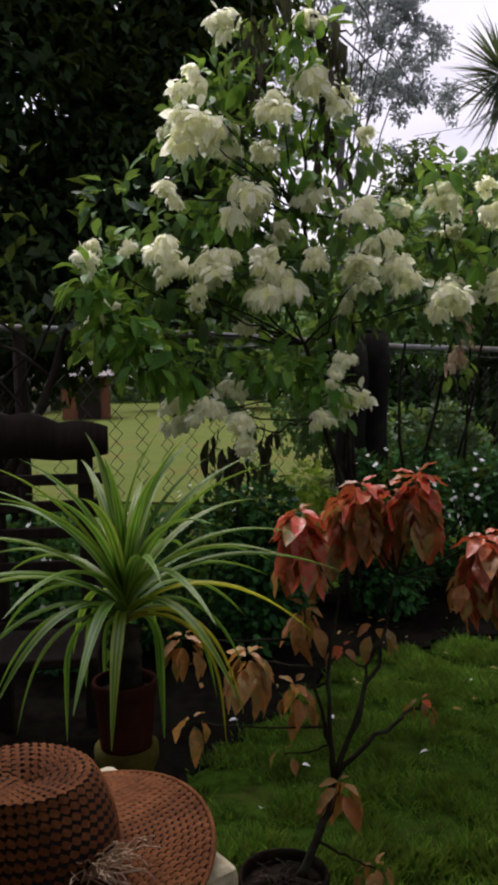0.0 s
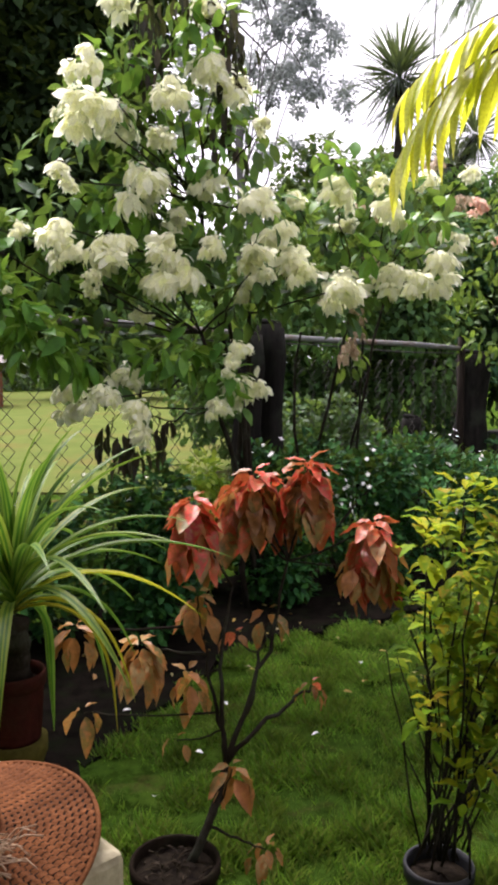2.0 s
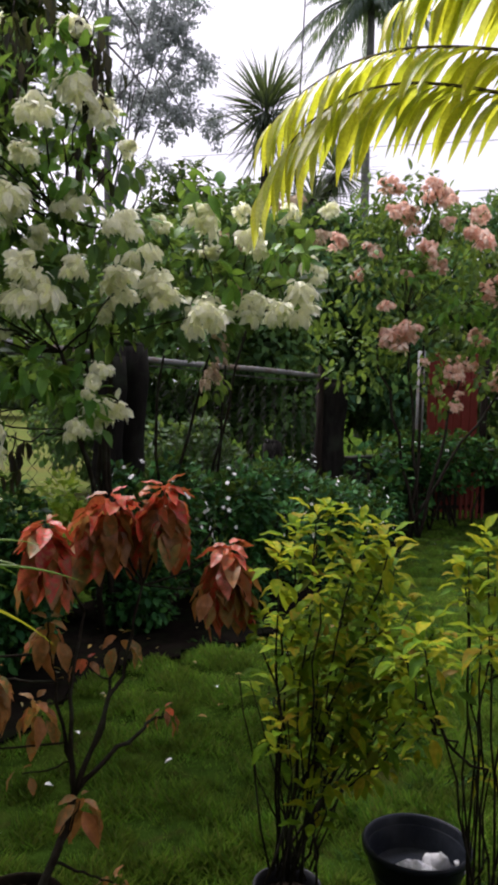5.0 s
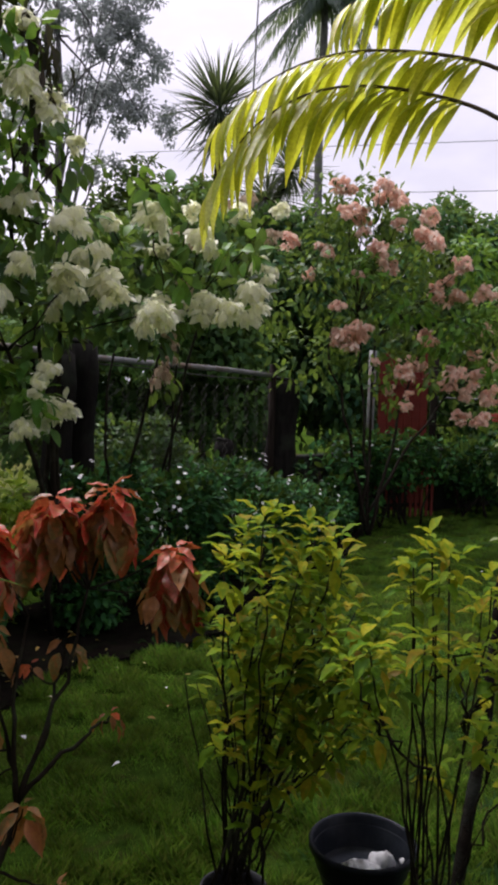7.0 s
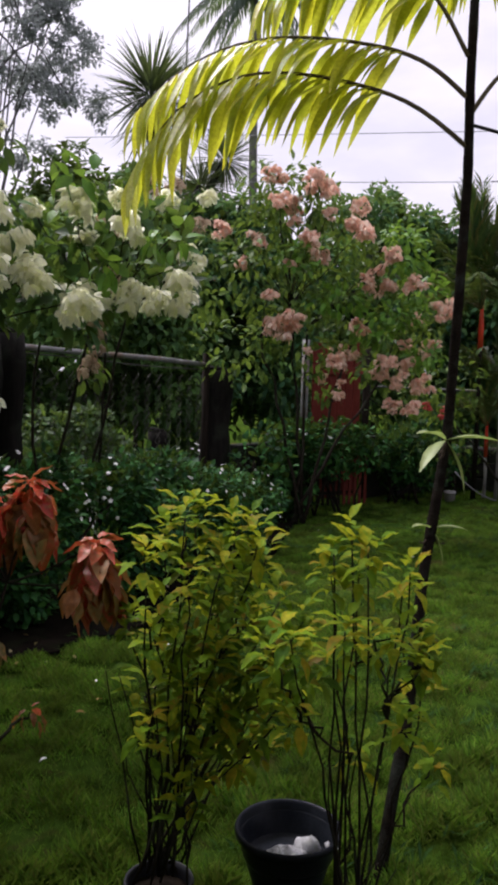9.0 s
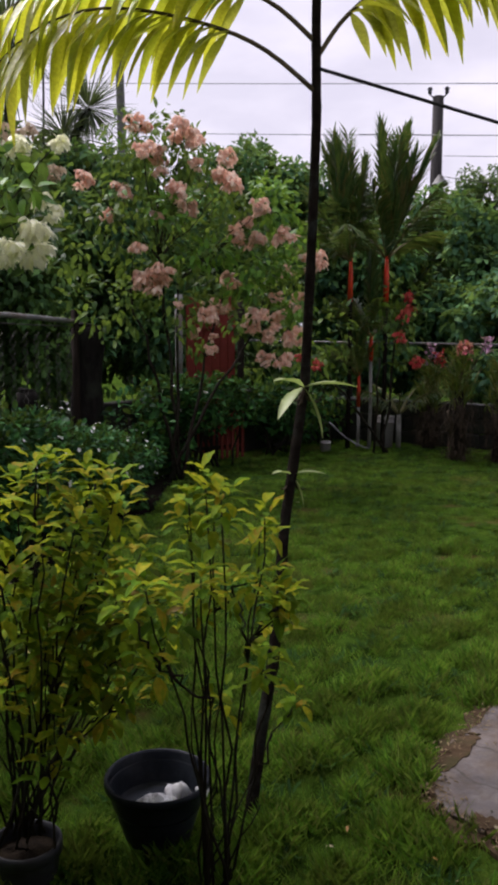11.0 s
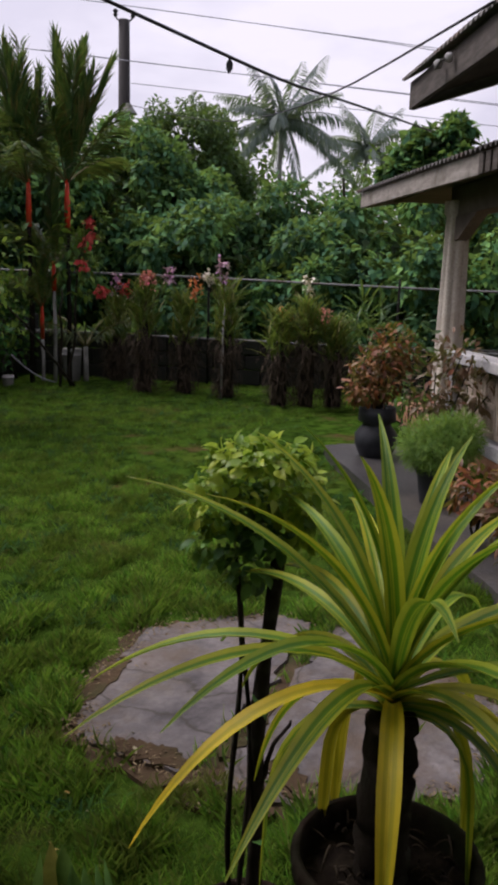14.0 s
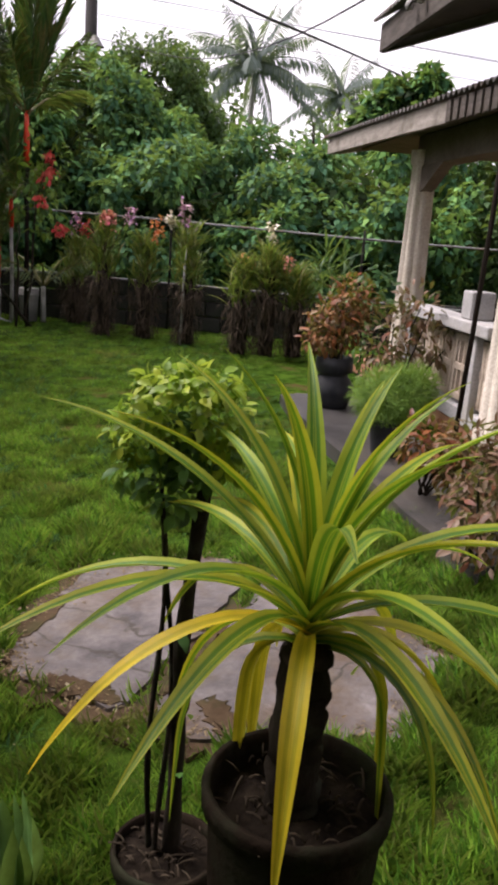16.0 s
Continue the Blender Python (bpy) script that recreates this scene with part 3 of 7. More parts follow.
# ---- the ground, the lawn and the paths ----
def ground():
    xs = np.concatenate([[-400, -120, -50, -25, -15], np.linspace(-10, 14, 61), [18, 25, 40, 80, 150, 400]])
    ys = np.concatenate([[-400, -120, -40, -15, -8], np.linspace(-5, 14, 49), [18, 25, 40, 80, 150, 400]])
    X, Y = np.meshgrid(xs, ys, indexing="ij")
    near = (abs(X - 2) < 10) & (abs(Y - 4) < 9)
    Z = np.where(near, 0.012 * np.sin(X * 1.9 + 0.7 * Y) + 0.01 * np.sin(Y * 2.7 - X), 0) - 0.02
    v = np.stack([X, Y, Z], -1).reshape(-1, 3)
    m = len(ys)
    i, j = np.meshgrid(np.arange(len(xs) - 1), np.arange(m - 1), indexing="ij")
    f = np.stack([i * m + j, (i + 1) * m + j, (i + 1) * m + j + 1, i * m + j + 1], -1).reshape(-1, 4)
    single("ground", mesh_of("ground", v, f, GROUND), "mown green lawn with dark mottling and bare earth", "lawn", kind="structure")


ground()


def patch(name, ring, z, depth, mat, label, category, cuts=24, wob=0.04, seed=1):
    """A worn slab with an uneven edge."""
    g = np.random.default_rng(seed)
    ring = np.asarray(ring, float)
    pts = []
    for a, b in zip(ring, np.roll(ring, -1, 0)):
        for s in np.linspace(0, 1, cuts, endpoint=False):
            pts.append(a + (b - a) * s + g.normal(0, wob, 2))
    pts = np.array(pts)
    bm = bmesh.new()
    face = bm.faces.new([bm.verts.new((x, y, z)) for x, y in pts])
    face.normal_update()
    if face.normal.z < 0:
        face.normal_flip()
    low = bmesh.ops.extrude_face_region(bm, geom=[face])
    bmesh.ops.translate(bm, verts=[e for e in low["geom"] if isinstance(e, bmesh.types.BMVert)], vec=(0, 0, -depth))
    bmesh.ops.recalc_face_normals(bm, faces=bm.faces[:])
    v, f = [tuple(w.co) for w in bm.verts], []
    bm.verts.index_update()
    f = [tuple(w.index for w in fc.verts) for fc in bm.faces]
    bm.free()
    return single(name, mesh_of(name, v, f, mat, False), label, category, kind="structure")


SLAB = [(2.06, 1.30), (2.02, 1.72), (2.14, 1.92), (2.72, 2.12), (3.12, 1.90), (3.34, 1.36), (3.0, 0.72), (2.5, 0.70), (2.18, 1.02)]
patch("pavement_1", [(2.08, 1.36), (2.03, 1.70), (2.14, 1.92), (2.72, 2.12), (3.12, 1.90), (3.20, 1.66), (2.70, 1.50)], 0.004, 0.06, CONCRETE, "worn wet concrete slab sunk into the lawn", "pavement", 10, 0.014)
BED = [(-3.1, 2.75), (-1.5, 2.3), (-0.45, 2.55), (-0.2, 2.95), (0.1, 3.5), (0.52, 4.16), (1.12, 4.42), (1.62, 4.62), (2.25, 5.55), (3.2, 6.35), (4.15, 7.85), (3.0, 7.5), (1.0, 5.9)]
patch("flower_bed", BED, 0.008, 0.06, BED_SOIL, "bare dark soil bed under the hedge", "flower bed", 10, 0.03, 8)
patch("pavement_1", [(2.10, 1.28), (2.72, 1.44), (3.24, 1.60), (3.34, 1.36), (3.0, 0.72), (2.5, 0.70), (2.18, 1.02)], 0.003, 0.06, CONCRETE, "worn wet concrete slab sunk into the lawn", "pavement", 10, 0.014, 2)
patch("bare_earth", [(2.62 + (x - 2.62) * 1.06, 1.40 + (y - 1.40) * 1.06) for x, y in SLAB], -0.008, 0.05, EARTH, "trodden brown earth with dry bits round the slab", "earth", 10, 0.03, 12)
for k, (x, y, a, b, turn) in enumerate(((2.10, 1.50, 0.05, 0.13, 0.2), (2.30, 1.93, 0.20, 0.045, 0.35), (2.42, 1.37, 0.22, 0.04, 0.25), (2.26, 1.10, 0.05, 0.12, -0.5))):
    ring = [(x + a * math.cos(q) * math.cos(turn) - b * math.sin(q) * math.sin(turn), y + a * math.cos(q) * math.sin(turn) + b * math.sin(q) * math.cos(turn)) for q in np.arange(9) * 0.698]
    patch("soil_patch", ring, 0.0075, 0.02, EARTH, "thin brown soil washed over the slab", "soil", 5, 0.009, 40 + k)
patch("pavement_2", [(6.02, 3.50), (6.62, 3.15), (4.4, 0.9), (3.6, 0.9)], 0.07, 0.12, WALK, "wet raised concrete walk beside the house", "pavement", 14, 0.008, 3)
patch("field", [(-12, 9.5), (1.5, 9.5), (3.0, 13), (4.0, 46), (-24, 46)], 0.006, 0.05, FIELD, "bright mown grass of the neighbouring field", "field", 8, 0.1, 5)


SLAB = [(2.66 + (x - 2.66) * 0.97, 1.40 + (y - 1.40) * 0.97) for x, y in SLAB]


def grass(name, x0, x1, y0, y1, n, h, seed, label):
    g = np.random.default_rng(seed)
    x, y = x0 + (x1 - x0) * g.random(n), y0 + (y1 - y0) * g.random(n)
    waves = np.random.default_rng(77)
    tuft, worn_lawn = np.zeros(n), np.zeros(n)
    for _ in range(14):
        a, k, ph = waves.random() * 6.28, 2 * np.pi / (0.16 + 0.5 * waves.random()), waves.random() * 6.28
        tuft += np.sin(k * (x * math.cos(a) + y * math.sin(a)) + ph) / 3.2
        a, k, ph = waves.random() * 6.28, 2 * np.pi / (1.0 + 1.6 * waves.random()), waves.random() * 6.28
        worn_lawn += np.sin(k * (x * math.cos(a) + y * math.sin(a)) + ph) / 3.2
    tuft = np.clip(tuft, -1, 1)
    keep = g.random(n) < 0.70 + 0.50 * tuft

    def inside(ring):
        hit, ring = np.zeros(n, bool), np.array(ring)
        for a, b in zip(ring, np.roll(ring, -1, 0)):
            hit ^= ((a[1] > y) != (b[1] > y)) & (x < (b[0] - a[0]) * (y - a[1]) / (b[1] - a[1] + 1e-9) + a[0])
        return hit

    joint = abs((y - 1.30) - (x - 2.1) * 0.27 - 0.02 * np.sin(x * 17)) < 0.06 - 0.04 * (x - 2.05)
    worn = inside(SLAB) & ~(joint & (g.random(n) < 0.7)) & (g.random(n) > 0.003)
    rim = inside([(2.66 + (a - 2.66) * 1.12, 1.40 + (b - 1.40) * 1.12) for a, b in SLAB]) & (g.random(n) < 0.28)
    worn |= rim & ~joint
    bare = (g.random(n) < 0.8) & (worn_lawn > 1.0)
    keep &= ~worn & ~bare & ~inside(BED)
    x, y, tuft = x[keep], y[keep], tuft[keep]
    n = len(x)
    a = g.random(n) * 2 * np.pi
    lean = 0.25 + 0.9 * g.random(n)
    d = np.stack([np.cos(a) * lean, np.sin(a) * lean, np.ones(n)], 1)
    tv = np.array([(-0.055, 0, 0), (0.055, 0, 0), (0.045, 0.55, 0.05), (-0.045, 0.55, 0.05), (0.004, 1.0, -0.1), (-0.004, 1.0, -0.1)])
    tf = np.array([(0, 1, 2, 3), (3, 2, 4, 5)])
    v, f = scatter((tv, tf), np.stack([x, y, np.full(n, -0.012)], 1), d, h * (0.6 + 0.8 * g.random(n)) * (1 + 0.55 * tuft), np.stack([np.cos(a + 1.5), np.sin(a + 1.5), np.full(n, 0.4)], 1))
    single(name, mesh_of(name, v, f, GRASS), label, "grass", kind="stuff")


grass("grass", -1.2, 4.6, 2.6, 4.8, 230000, 0.036, 11, "short green blades of lawn grass near the pots")
grass("grass", -1.2, 4.6, 0.9, 2.6, 170000, 0.048, 14, "lush green blades of lawn grass before the pots")
grass("grass", 0.9, 4.6, -0.4, 0.9, 100000, 0.050, 13, "short green blades of lawn grass round the pots")
grass("grass", 1.0, 9.2, 4.6, 9.2, 260000, 0.028, 12, "short green blades of lawn grass farther out")


def shadow_tufts(n, per, h, seed, label):
    """Coarse dark tufts that paint the lawn's shadow gaps, each a few leaning blades."""
    g = np.random.default_rng(seed)
    y = 1.2 + 7.4 * g.random(n) ** 0.8
    x = 1.1 + g.random(n) * (2.6 + 0.75 * y)
    off = (np.hypot((x - 2.66) / 0.75, (y - 1.40) / 0.8) > 1.0) & (x - 0.62 * y < 5.4)
    x, y = x[off], y[off]
    pos = np.stack([np.repeat(x, per), np.repeat(y, per), np.full(len(x) * per, -0.01)], 1) + g.normal(0, 1, (len(x) * per, 3)) * (0.045, 0.018, 0.0)
    a = g.random(len(pos)) * 6.28
    way = np.stack([np.cos(a) * 0.9, np.sin(a) * 0.9, np.ones(len(pos))], 1)
    v, f = scatter(leaf(2, 0.16, 0.2, 0.3, 0.4), pos, way, h * (0.6 + 0.8 * g.random(len(pos))))
    single("shadow_tufts", mesh_of("shadow_tufts", v, f, SHADOW_BLADE), label, "grass", kind="stuff")


shadow_tufts(1300, 16, 0.058, 15, "coarse dark tufts painting the shadow gaps of the mown lawn")


# ---- the chain-link fence ----
FA, FB = np.array([-3.2, 2.63]), np.array([2.95, 7.56])
RAIL_Z = 1.66


def fence_left():
    fence = thing("chain_link_fence", (FA[0], FA[1], 0), "chain-link fence with a grey steel top rail and dark posts", "fence")
    u = unit(FB - FA)
    length = np.linalg.norm(FB - FA)
    at = lambda s, z: (FA[0] + u[0] * s, FA[1] + u[1] * s, z)
    part("top_rail", mesh_of("top_rail", *tube([at(s, RAIL_Z + 0.15 - 0.027 * s + 0.008 * math.sin(s * 2)) for s in np.linspace(0, length, 24)], 0.024, 10), STEEL), fence, "weathered grey steel pipe")
    part("tension_wire", mesh_of("tension_wire", *tube([at(s, RAIL_Z + 0.095 - 0.027 * s - 0.008 * math.sin(s * 3)) for s in np.linspace(0, length, 24)], 0.006, 6), WIRE), fence)
    for s in (0.05, 2.6, length - 0.02):
        part("post", mesh_of("post", *tube([at(s, 0), at(s, 0.9), at(s, RAIL_Z + 0.05)], 0.035, 10), DARK_WOOD), fence)
    pieces = []
    step, zz0, zz1 = 0.17, 0.05, RAIL_Z - 0.05
    n = int((zz1 - zz0) / (step / 2))
    for k in range(int(length / step)):
        for sign in (1, -1):
            s0 = (k + 0.5) * step
            p = [at(s0 + sign * step / 4 * (1 if (q % 2) else -1), zz0 + q * step / 2) for q in range(n)]
            pieces.append(tube(p, 0.0032, 3, False))
    part("wire_mesh", mesh_of("wire_mesh", *joined(pieces), WIRE), fence, kind="stuff")


fence_left()


def dark_posts():
    for x, y, h, r, name in ((0.69, 5.62, 1.66, 0.105, "old_fence_post"), (0.86, 5.74, 1.74, 0.10, "old_fence_post"), (3.09, 7.66, 1.55, 0.15, "old_fence_post"), (2.45, 7.55, 0.95, 0.09, "tree_stump")):
        post = thing(name, (x, y, 0), "rough dark weathered log standing at the fence", "post", "dark logs along the fence")
        v, f = tube([(x + 0.01 * math.sin(q * 9), y, q * h) for q in np.linspace(0, 1, 9)], r * (1 + 0.1 * np.sin(np.arange(9) * 2.0)), 14)
        part("shaft", mesh_of("shaft", v, f, POST_WOOD), post)
        v, f = tube([(x, y, h), (x + 0.005, y, h + 0.03)], [r * 0.95, r * 0.7], 14)
        part("cap", mesh_of("cap", v, f, POST_WOOD), post)


dark_posts()


# ---- flowering shrubs ----
def sepal_mesh(name, mat, n, seed, tufts=5, size=0.30, reach=0.24, hang=0.75, turn_up=0.5):
    """A loose head of broad petal-like sepals: several small umbrellas of hanging sepals, about one unit across."""
    g = np.random.default_rng(seed)
    out = []
    for k in range(tufts):
        a = k * 6.283 / max(1, tufts - 1) + g.normal(0, 0.3)
        c = np.array([0, 0, 0.16]) if k == 0 else np.array([math.cos(a) * reach, math.sin(a) * reach, g.normal(-0.02, 0.13)])
        d = sphere_dirs(n * 3, g)
        d = d[d[:, 2] > -0.35][:n]
        pos = c + d * (0.04 + 0.10 * g.random(len(d)))[:, None]
        way = d * np.array([1, 1, 0.4]) + np.array([0, 0, -hang]) + g.normal(0, 0.28, d.shape)
        tpl = leaf(4, 0.56 + 0.14 * g.random(), 0.10, 0.3 + 0.3 * g.random(), 0.55, 0, 0.03)
        out.append(scatter(tpl, pos, way, size * (0.65 + 0.55 * g.random(len(d))), d + np.array([0, 0, turn_up]) + g.normal(0, 0.4, d.shape)))
    return mesh_of(name, *joined(out), mat)


WHITE_HEADS = [sepal_mesh("flower_head", WHITE_SEPAL, 34, s, t, 0.225, 0.25, 0.62, 0.8) for s, t in ((1, 6), (2, 7), (3, 6), (4, 5), (12, 7))]
FADED_HEADS = [sepal_mesh("flower_head", FADED_SEPAL, 12, s, 4, 0.26) for s in (5, 6)]
PINK_HEADS = [sepal_mesh("flower_head", PINK_SEPAL, 30, s, 7, 0.19, 0.30) for s in (7, 8, 9)]
RED_HEADS = [sepal_mesh("flower_head", RED_SEPAL, 14, s, 5, 0.24) for s in (10, 11)]


def flowering(name, base, forks, heads, meshes, label, leaf_m, leaf_size, leaf_per, extra, seed, kind_label, category="shrub", stem_r=0.02, stems=3, young=(), dry=()):
    """A many-stemmed shrub: stems from the ground, limbs to the flower heads, leaf clumps, and the heads themselves."""
    g = np.random.default_rng(seed)
    root = thing(name, base, label, category)
    base = np.array(base, float)
    fork_pts = []
    for k in range(stems):
        fx, fy, fz = forks[k % len(forks)]
        p = bent(base + g.normal(0, 0.06, 3) * (1, 1, 0), (fx, fy, fz), -0.05, 9, 0.015, seed + k)
        part("trunk", mesh_of("trunk", *tube(p, np.linspace(stem_r, stem_r * 0.5, 9), 8), BARK), root)
        fork_pts += [p[6], p[7], p[8]]
    fork_pts = np.array(fork_pts)
    blobs = []
    for k, (x, y, z, w) in enumerate(heads):
        c = np.array([x, y, z])
        near = fork_pts[np.argmin(np.linalg.norm(fork_pts - c, axis=1) + 0.6 * np.maximum(fork_pts[:, 2] - z, 0))]
        limb = bent(near, c + (0, 0.03, 0.1 * w), 0.03, 8, 0.012, seed + 50 + k)
        part("limb", mesh_of("limb", *tube(limb, np.linspace(stem_r * 0.32, 0.003, 8), 6), BARK), root)
        m = Matrix.Translation(c) @ Euler((0.3 * g.normal(), 0.3 * g.normal(), g.random() * 6.28)).to_matrix().to_4x4() @ Matrix.Diagonal((w * 1.12, w * 1.12, w * (1.15 + 0.35 * g.random()), 1))
        part("flower_head", meshes[k % len(meshes)], root, kind_label, m)
        r = (0.09 + 0.45 * w) * (0.5 if z < 1.6 and y < 4.3 else 1.0)
        blobs.append((c + (0, 0.26, -0.02 + 0.06 * g.normal()), np.array([r, r * 0.8, r * 0.8])))
    blobs += [(np.array(c), np.array(r)) for c, r in extra]
    v, f = foliage(blobs, leaf_per, leaf_size, LEAF4, g, 0.55, 0.6, 0.45)
    part("foliage", mesh_of("foliage", v, f, leaf_m), root, kind="stuff")
    if young:
        v, f = foliage([(np.array(c), np.array(r)) for c, r in young], leaf_per * 2.6, leaf_size, LEAF4, g, 0.3, 0.6, 0.4)
        part("young_foliage", mesh_of("young_foliage", v, f, YOUNG_LEAF), root, "fresh bright green leaves", kind="stuff")
    for c in dry:
        n = 16
        c = np.array(c)
        part("twig", mesh_of("twig", *tube(bent(c + (0, 0.02, 0.12), c, 0.02, 5, 0.008, 3), 0.003, 5), BARK), root)
        v, f = scatter(leaf(3, 0.34, 0.5, 0.2, 0.45), c + g.normal(0, 0.035, (n, 3)) * (1, 1, 1.6), np.stack([g.normal(0, 0.25, n), g.normal(0, 0.25, n), np.full(n, -1.0)], 1), 0.07 + 0.05 * g.random(n))
        part("withered_leaves", mesh_of("withered_leaves", v, f, DEAD_LEAF), root, "black withered hanging leaves", kind="stuff")
    return root


WHITE_HIGH = [(-0.19, 3.72, 2.57, 0.26), (-0.07, 4.07, 2.63, 0.21), (-0.31, 4.0, 2.65, 0.17), (-0.21, 3.75, 2.79, 0.17), (-0.07, 4.05, 3.14, 0.17), (0.33, 3.94, 3.1, 0.16), (0.37, 3.94, 2.81, 0.25), (0.16, 3.74, 2.67, 0.18), (0.12, 3.93, 2.52, 0.14),
              (0.56, 3.72, 2.52, 0.09), (0.47, 3.97, 2.77, 0.14), (-0.32, 3.74, 2.3, 0.13), (0.01, 3.93, 2.3, 0.26), (0.33, 4.01, 2.35, 0.18), (0.54, 3.74, 2.18, 0.17), (0.34, 3.79, 2.0, 0.13), (0.17, 4.03, 2.16, 0.13), (-0.53, 3.86, 2.08, 0.09)]
WHITE_LOW = [(-0.34, 3.74, 2.05, 0.20), (-0.34, 3.85, 1.96, 0.15), (-0.13, 3.8, 1.98, 0.25), (-0.2, 3.72, 1.84, 0.1), (0.16, 3.8, 1.89, 0.25), (0.13, 3.75, 2.0, 0.16), (-0.71, 3.74, 1.99, 0.13), (-0.69, 3.87, 2.09, 0.09), (-0.66, 3.92, 1.8, 0.14), (0.0, 4.01, 1.71, 0.11), (0.71, 4.03, 2.08, 0.26), (0.54, 3.83, 1.94, 0.18),
             (0.76, 3.92, 1.91, 0.18), (0.52, 4.03, 1.85, 0.12), (0.95, 3.84, 1.82, 0.21), (-0.34, 3.98, 1.32, 0.21), (-0.17, 3.72, 1.31, 0.16), (-0.07, 4.0, 1.4, 0.18), (0.0, 3.67, 1.23, 0.17), (0.45, 3.84, 1.53, 0.14), (0.4, 3.71, 1.46, 0.09), (0.5, 4.02, 1.32, 0.22), (0.35, 3.76, 1.27, 0.13)]
WHITE_B = [(0.98, 4.04, 2.31, 0.2), (1.06, 4.32, 2.2, 0.15), (1.23, 4.0, 2.22, 0.17), (1.62, 4.2, 2.14, 0.15), (1.04, 4.22, 1.86, 0.22), (1.28, 4.15, 1.9, 0.2), (1.52, 4.09, 1.95, 0.21), (1.36, 4.0, 1.87, 0.15), (1.52, 4.33, 2.45, 0.14), (1.62, 3.98, 2.38, 0.1), (1.17, 4.01, 2.35, 0.1), (0.77, 4.09, 2.28, 0.1)]
flowering("white_mussaenda", (0.64, 4.85, 0.0), [(0.45, 4.35, 1.75), (0.30, 4.2, 2.3), (0.58, 4.4, 2.1), (0.30, 4.15, 1.62)], WHITE_HIGH + WHITE_LOW, WHITE_HEADS,
          "tall green shrub covered in drooping cream-white flower heads", MUSS_LEAF, 0.10, 1250,
          [((-0.55, 4.1, 1.75), (0.22, 0.2, 0.28)), ((-0.3, 4.15, 1.6), (0.2, 0.2, 0.2)), ((0.2, 4.2, 1.5), (0.3, 0.2, 0.14)), ((0.05, 4.3, 2.15), (0.4, 0.25, 0.3)), ((0.3, 4.3, 2.6), (0.3, 0.2, 0.4)), ((0.45, 4.3, 1.75), (0.3, 0.2, 0.2)), ((0.05, 4.2, 2.95), (0.3, 0.2, 0.2)), ((0.6, 4.35, 2.3), (0.25, 0.2, 0.2)), ((-0.62, 4.15, 2.3), (0.22, 0.15, 0.2)), ((-0.45, 4.1, 2.15), (0.2, 0.15, 0.15)), ((-0.75, 4.1, 1.75), (0.2, 0.15, 0.2)), ((-0.15, 4.2, 2.45), (0.25, 0.15, 0.15))], 21, "cream-white drooping flower head", stems=4,
          young=[((-0.68, 3.7, 1.90), (0.12, 0.1, 0.11)), ((-0.58, 3.7, 1.74), (0.15, 0.12, 0.15)), ((-0.42, 3.7, 1.58), (0.15, 0.1, 0.12)), ((-0.3, 3.8, 1.5), (0.14, 0.1, 0.1)), ((0.40, 3.85, 1.42), (0.10, 0.06, 0.09)), ((0.15, 3.95, 1.5), (0.2, 0.12, 0.08)), ((-0.1, 4.0, 2.2), (0.2, 0.1, 0.1)), ((0.3, 4.0, 2.5), (0.15, 0.1, 0.12)), ((-0.08, 3.9, 2.83), (0.16, 0.1, 0.08)), ((0.3, 3.9, 2.95), (0.12, 0.1, 0.1))],
          dry=[(0.07, 3.95, 3.08), (0.37, 3.95, 3.12), (0.42, 3.9, 2.98), (0.02, 3.95, 2.92), (0.46, 3.95, 2.92), (0.22, 3.95, 3.2), (0.10, 3.9, 2.85), (0.09, 3.85, 1.12), (-0.13, 3.85, 1.10), (0.40, 4.0, 2.55), (-0.04, 3.8, 1.08)])
flowering("white_mussaenda", (0.98, 5.3, 0.0), [(0.92, 4.8, 1.65), (1.2, 4.6, 1.85)], WHITE_B, WHITE_HEADS,
          "green shrub with cream-white flower heads beside the pink one", MUSS_LEAF, 0.10, 1000,
          [((1.2, 4.5, 2.1), (0.35, 0.25, 0.25)), ((1.5, 4.6, 2.1), (0.25, 0.25, 0.25)), ((1.0, 4.5, 2.1), (0.25, 0.2, 0.2)), ((1.35, 4.3, 2.3), (0.2, 0.15, 0.12))], 22, "cream-white drooping flower head", stem_r=0.014, stems=2,
          young=[((1.40, 3.95, 2.15), (0.12, 0.08, 0.08)), ((0.95, 4.0, 2.42), (0.13, 0.08, 0.06)), ((1.1, 4.0, 2.02), (0.08, 0.06, 0.06))])
FADED = [(1.22, 4.49, 2.3, 0.15), (1.72, 4.4, 2.33, 0.13), (1.15, 4.4, 1.73, 0.13), (1.15, 4.55, 1.53, 0.15), (1.45, 4.41, 2.52, 0.13), (1.64, 4.58, 2.57, 0.14), (1.29, 4.59, 2.04, 0.12), (1.18, 4.42, 1.92, 0.11), (1.19, 4.51, 1.61, 0.1)]
flowering("faded_mussaenda", (1.5, 6.0, 0.0), [(1.35, 5.0, 1.7), (1.5, 4.9, 2.1)], FADED, FADED_HEADS, "thin shrub with faded buff and pink flower heads", PINK_LEAF, 0.09, 500,
          [((1.5, 4.8, 2.3), (0.25, 0.2, 0.25))], 23, "faded buff-pink flower head", stem_r=0.013, stems=2)
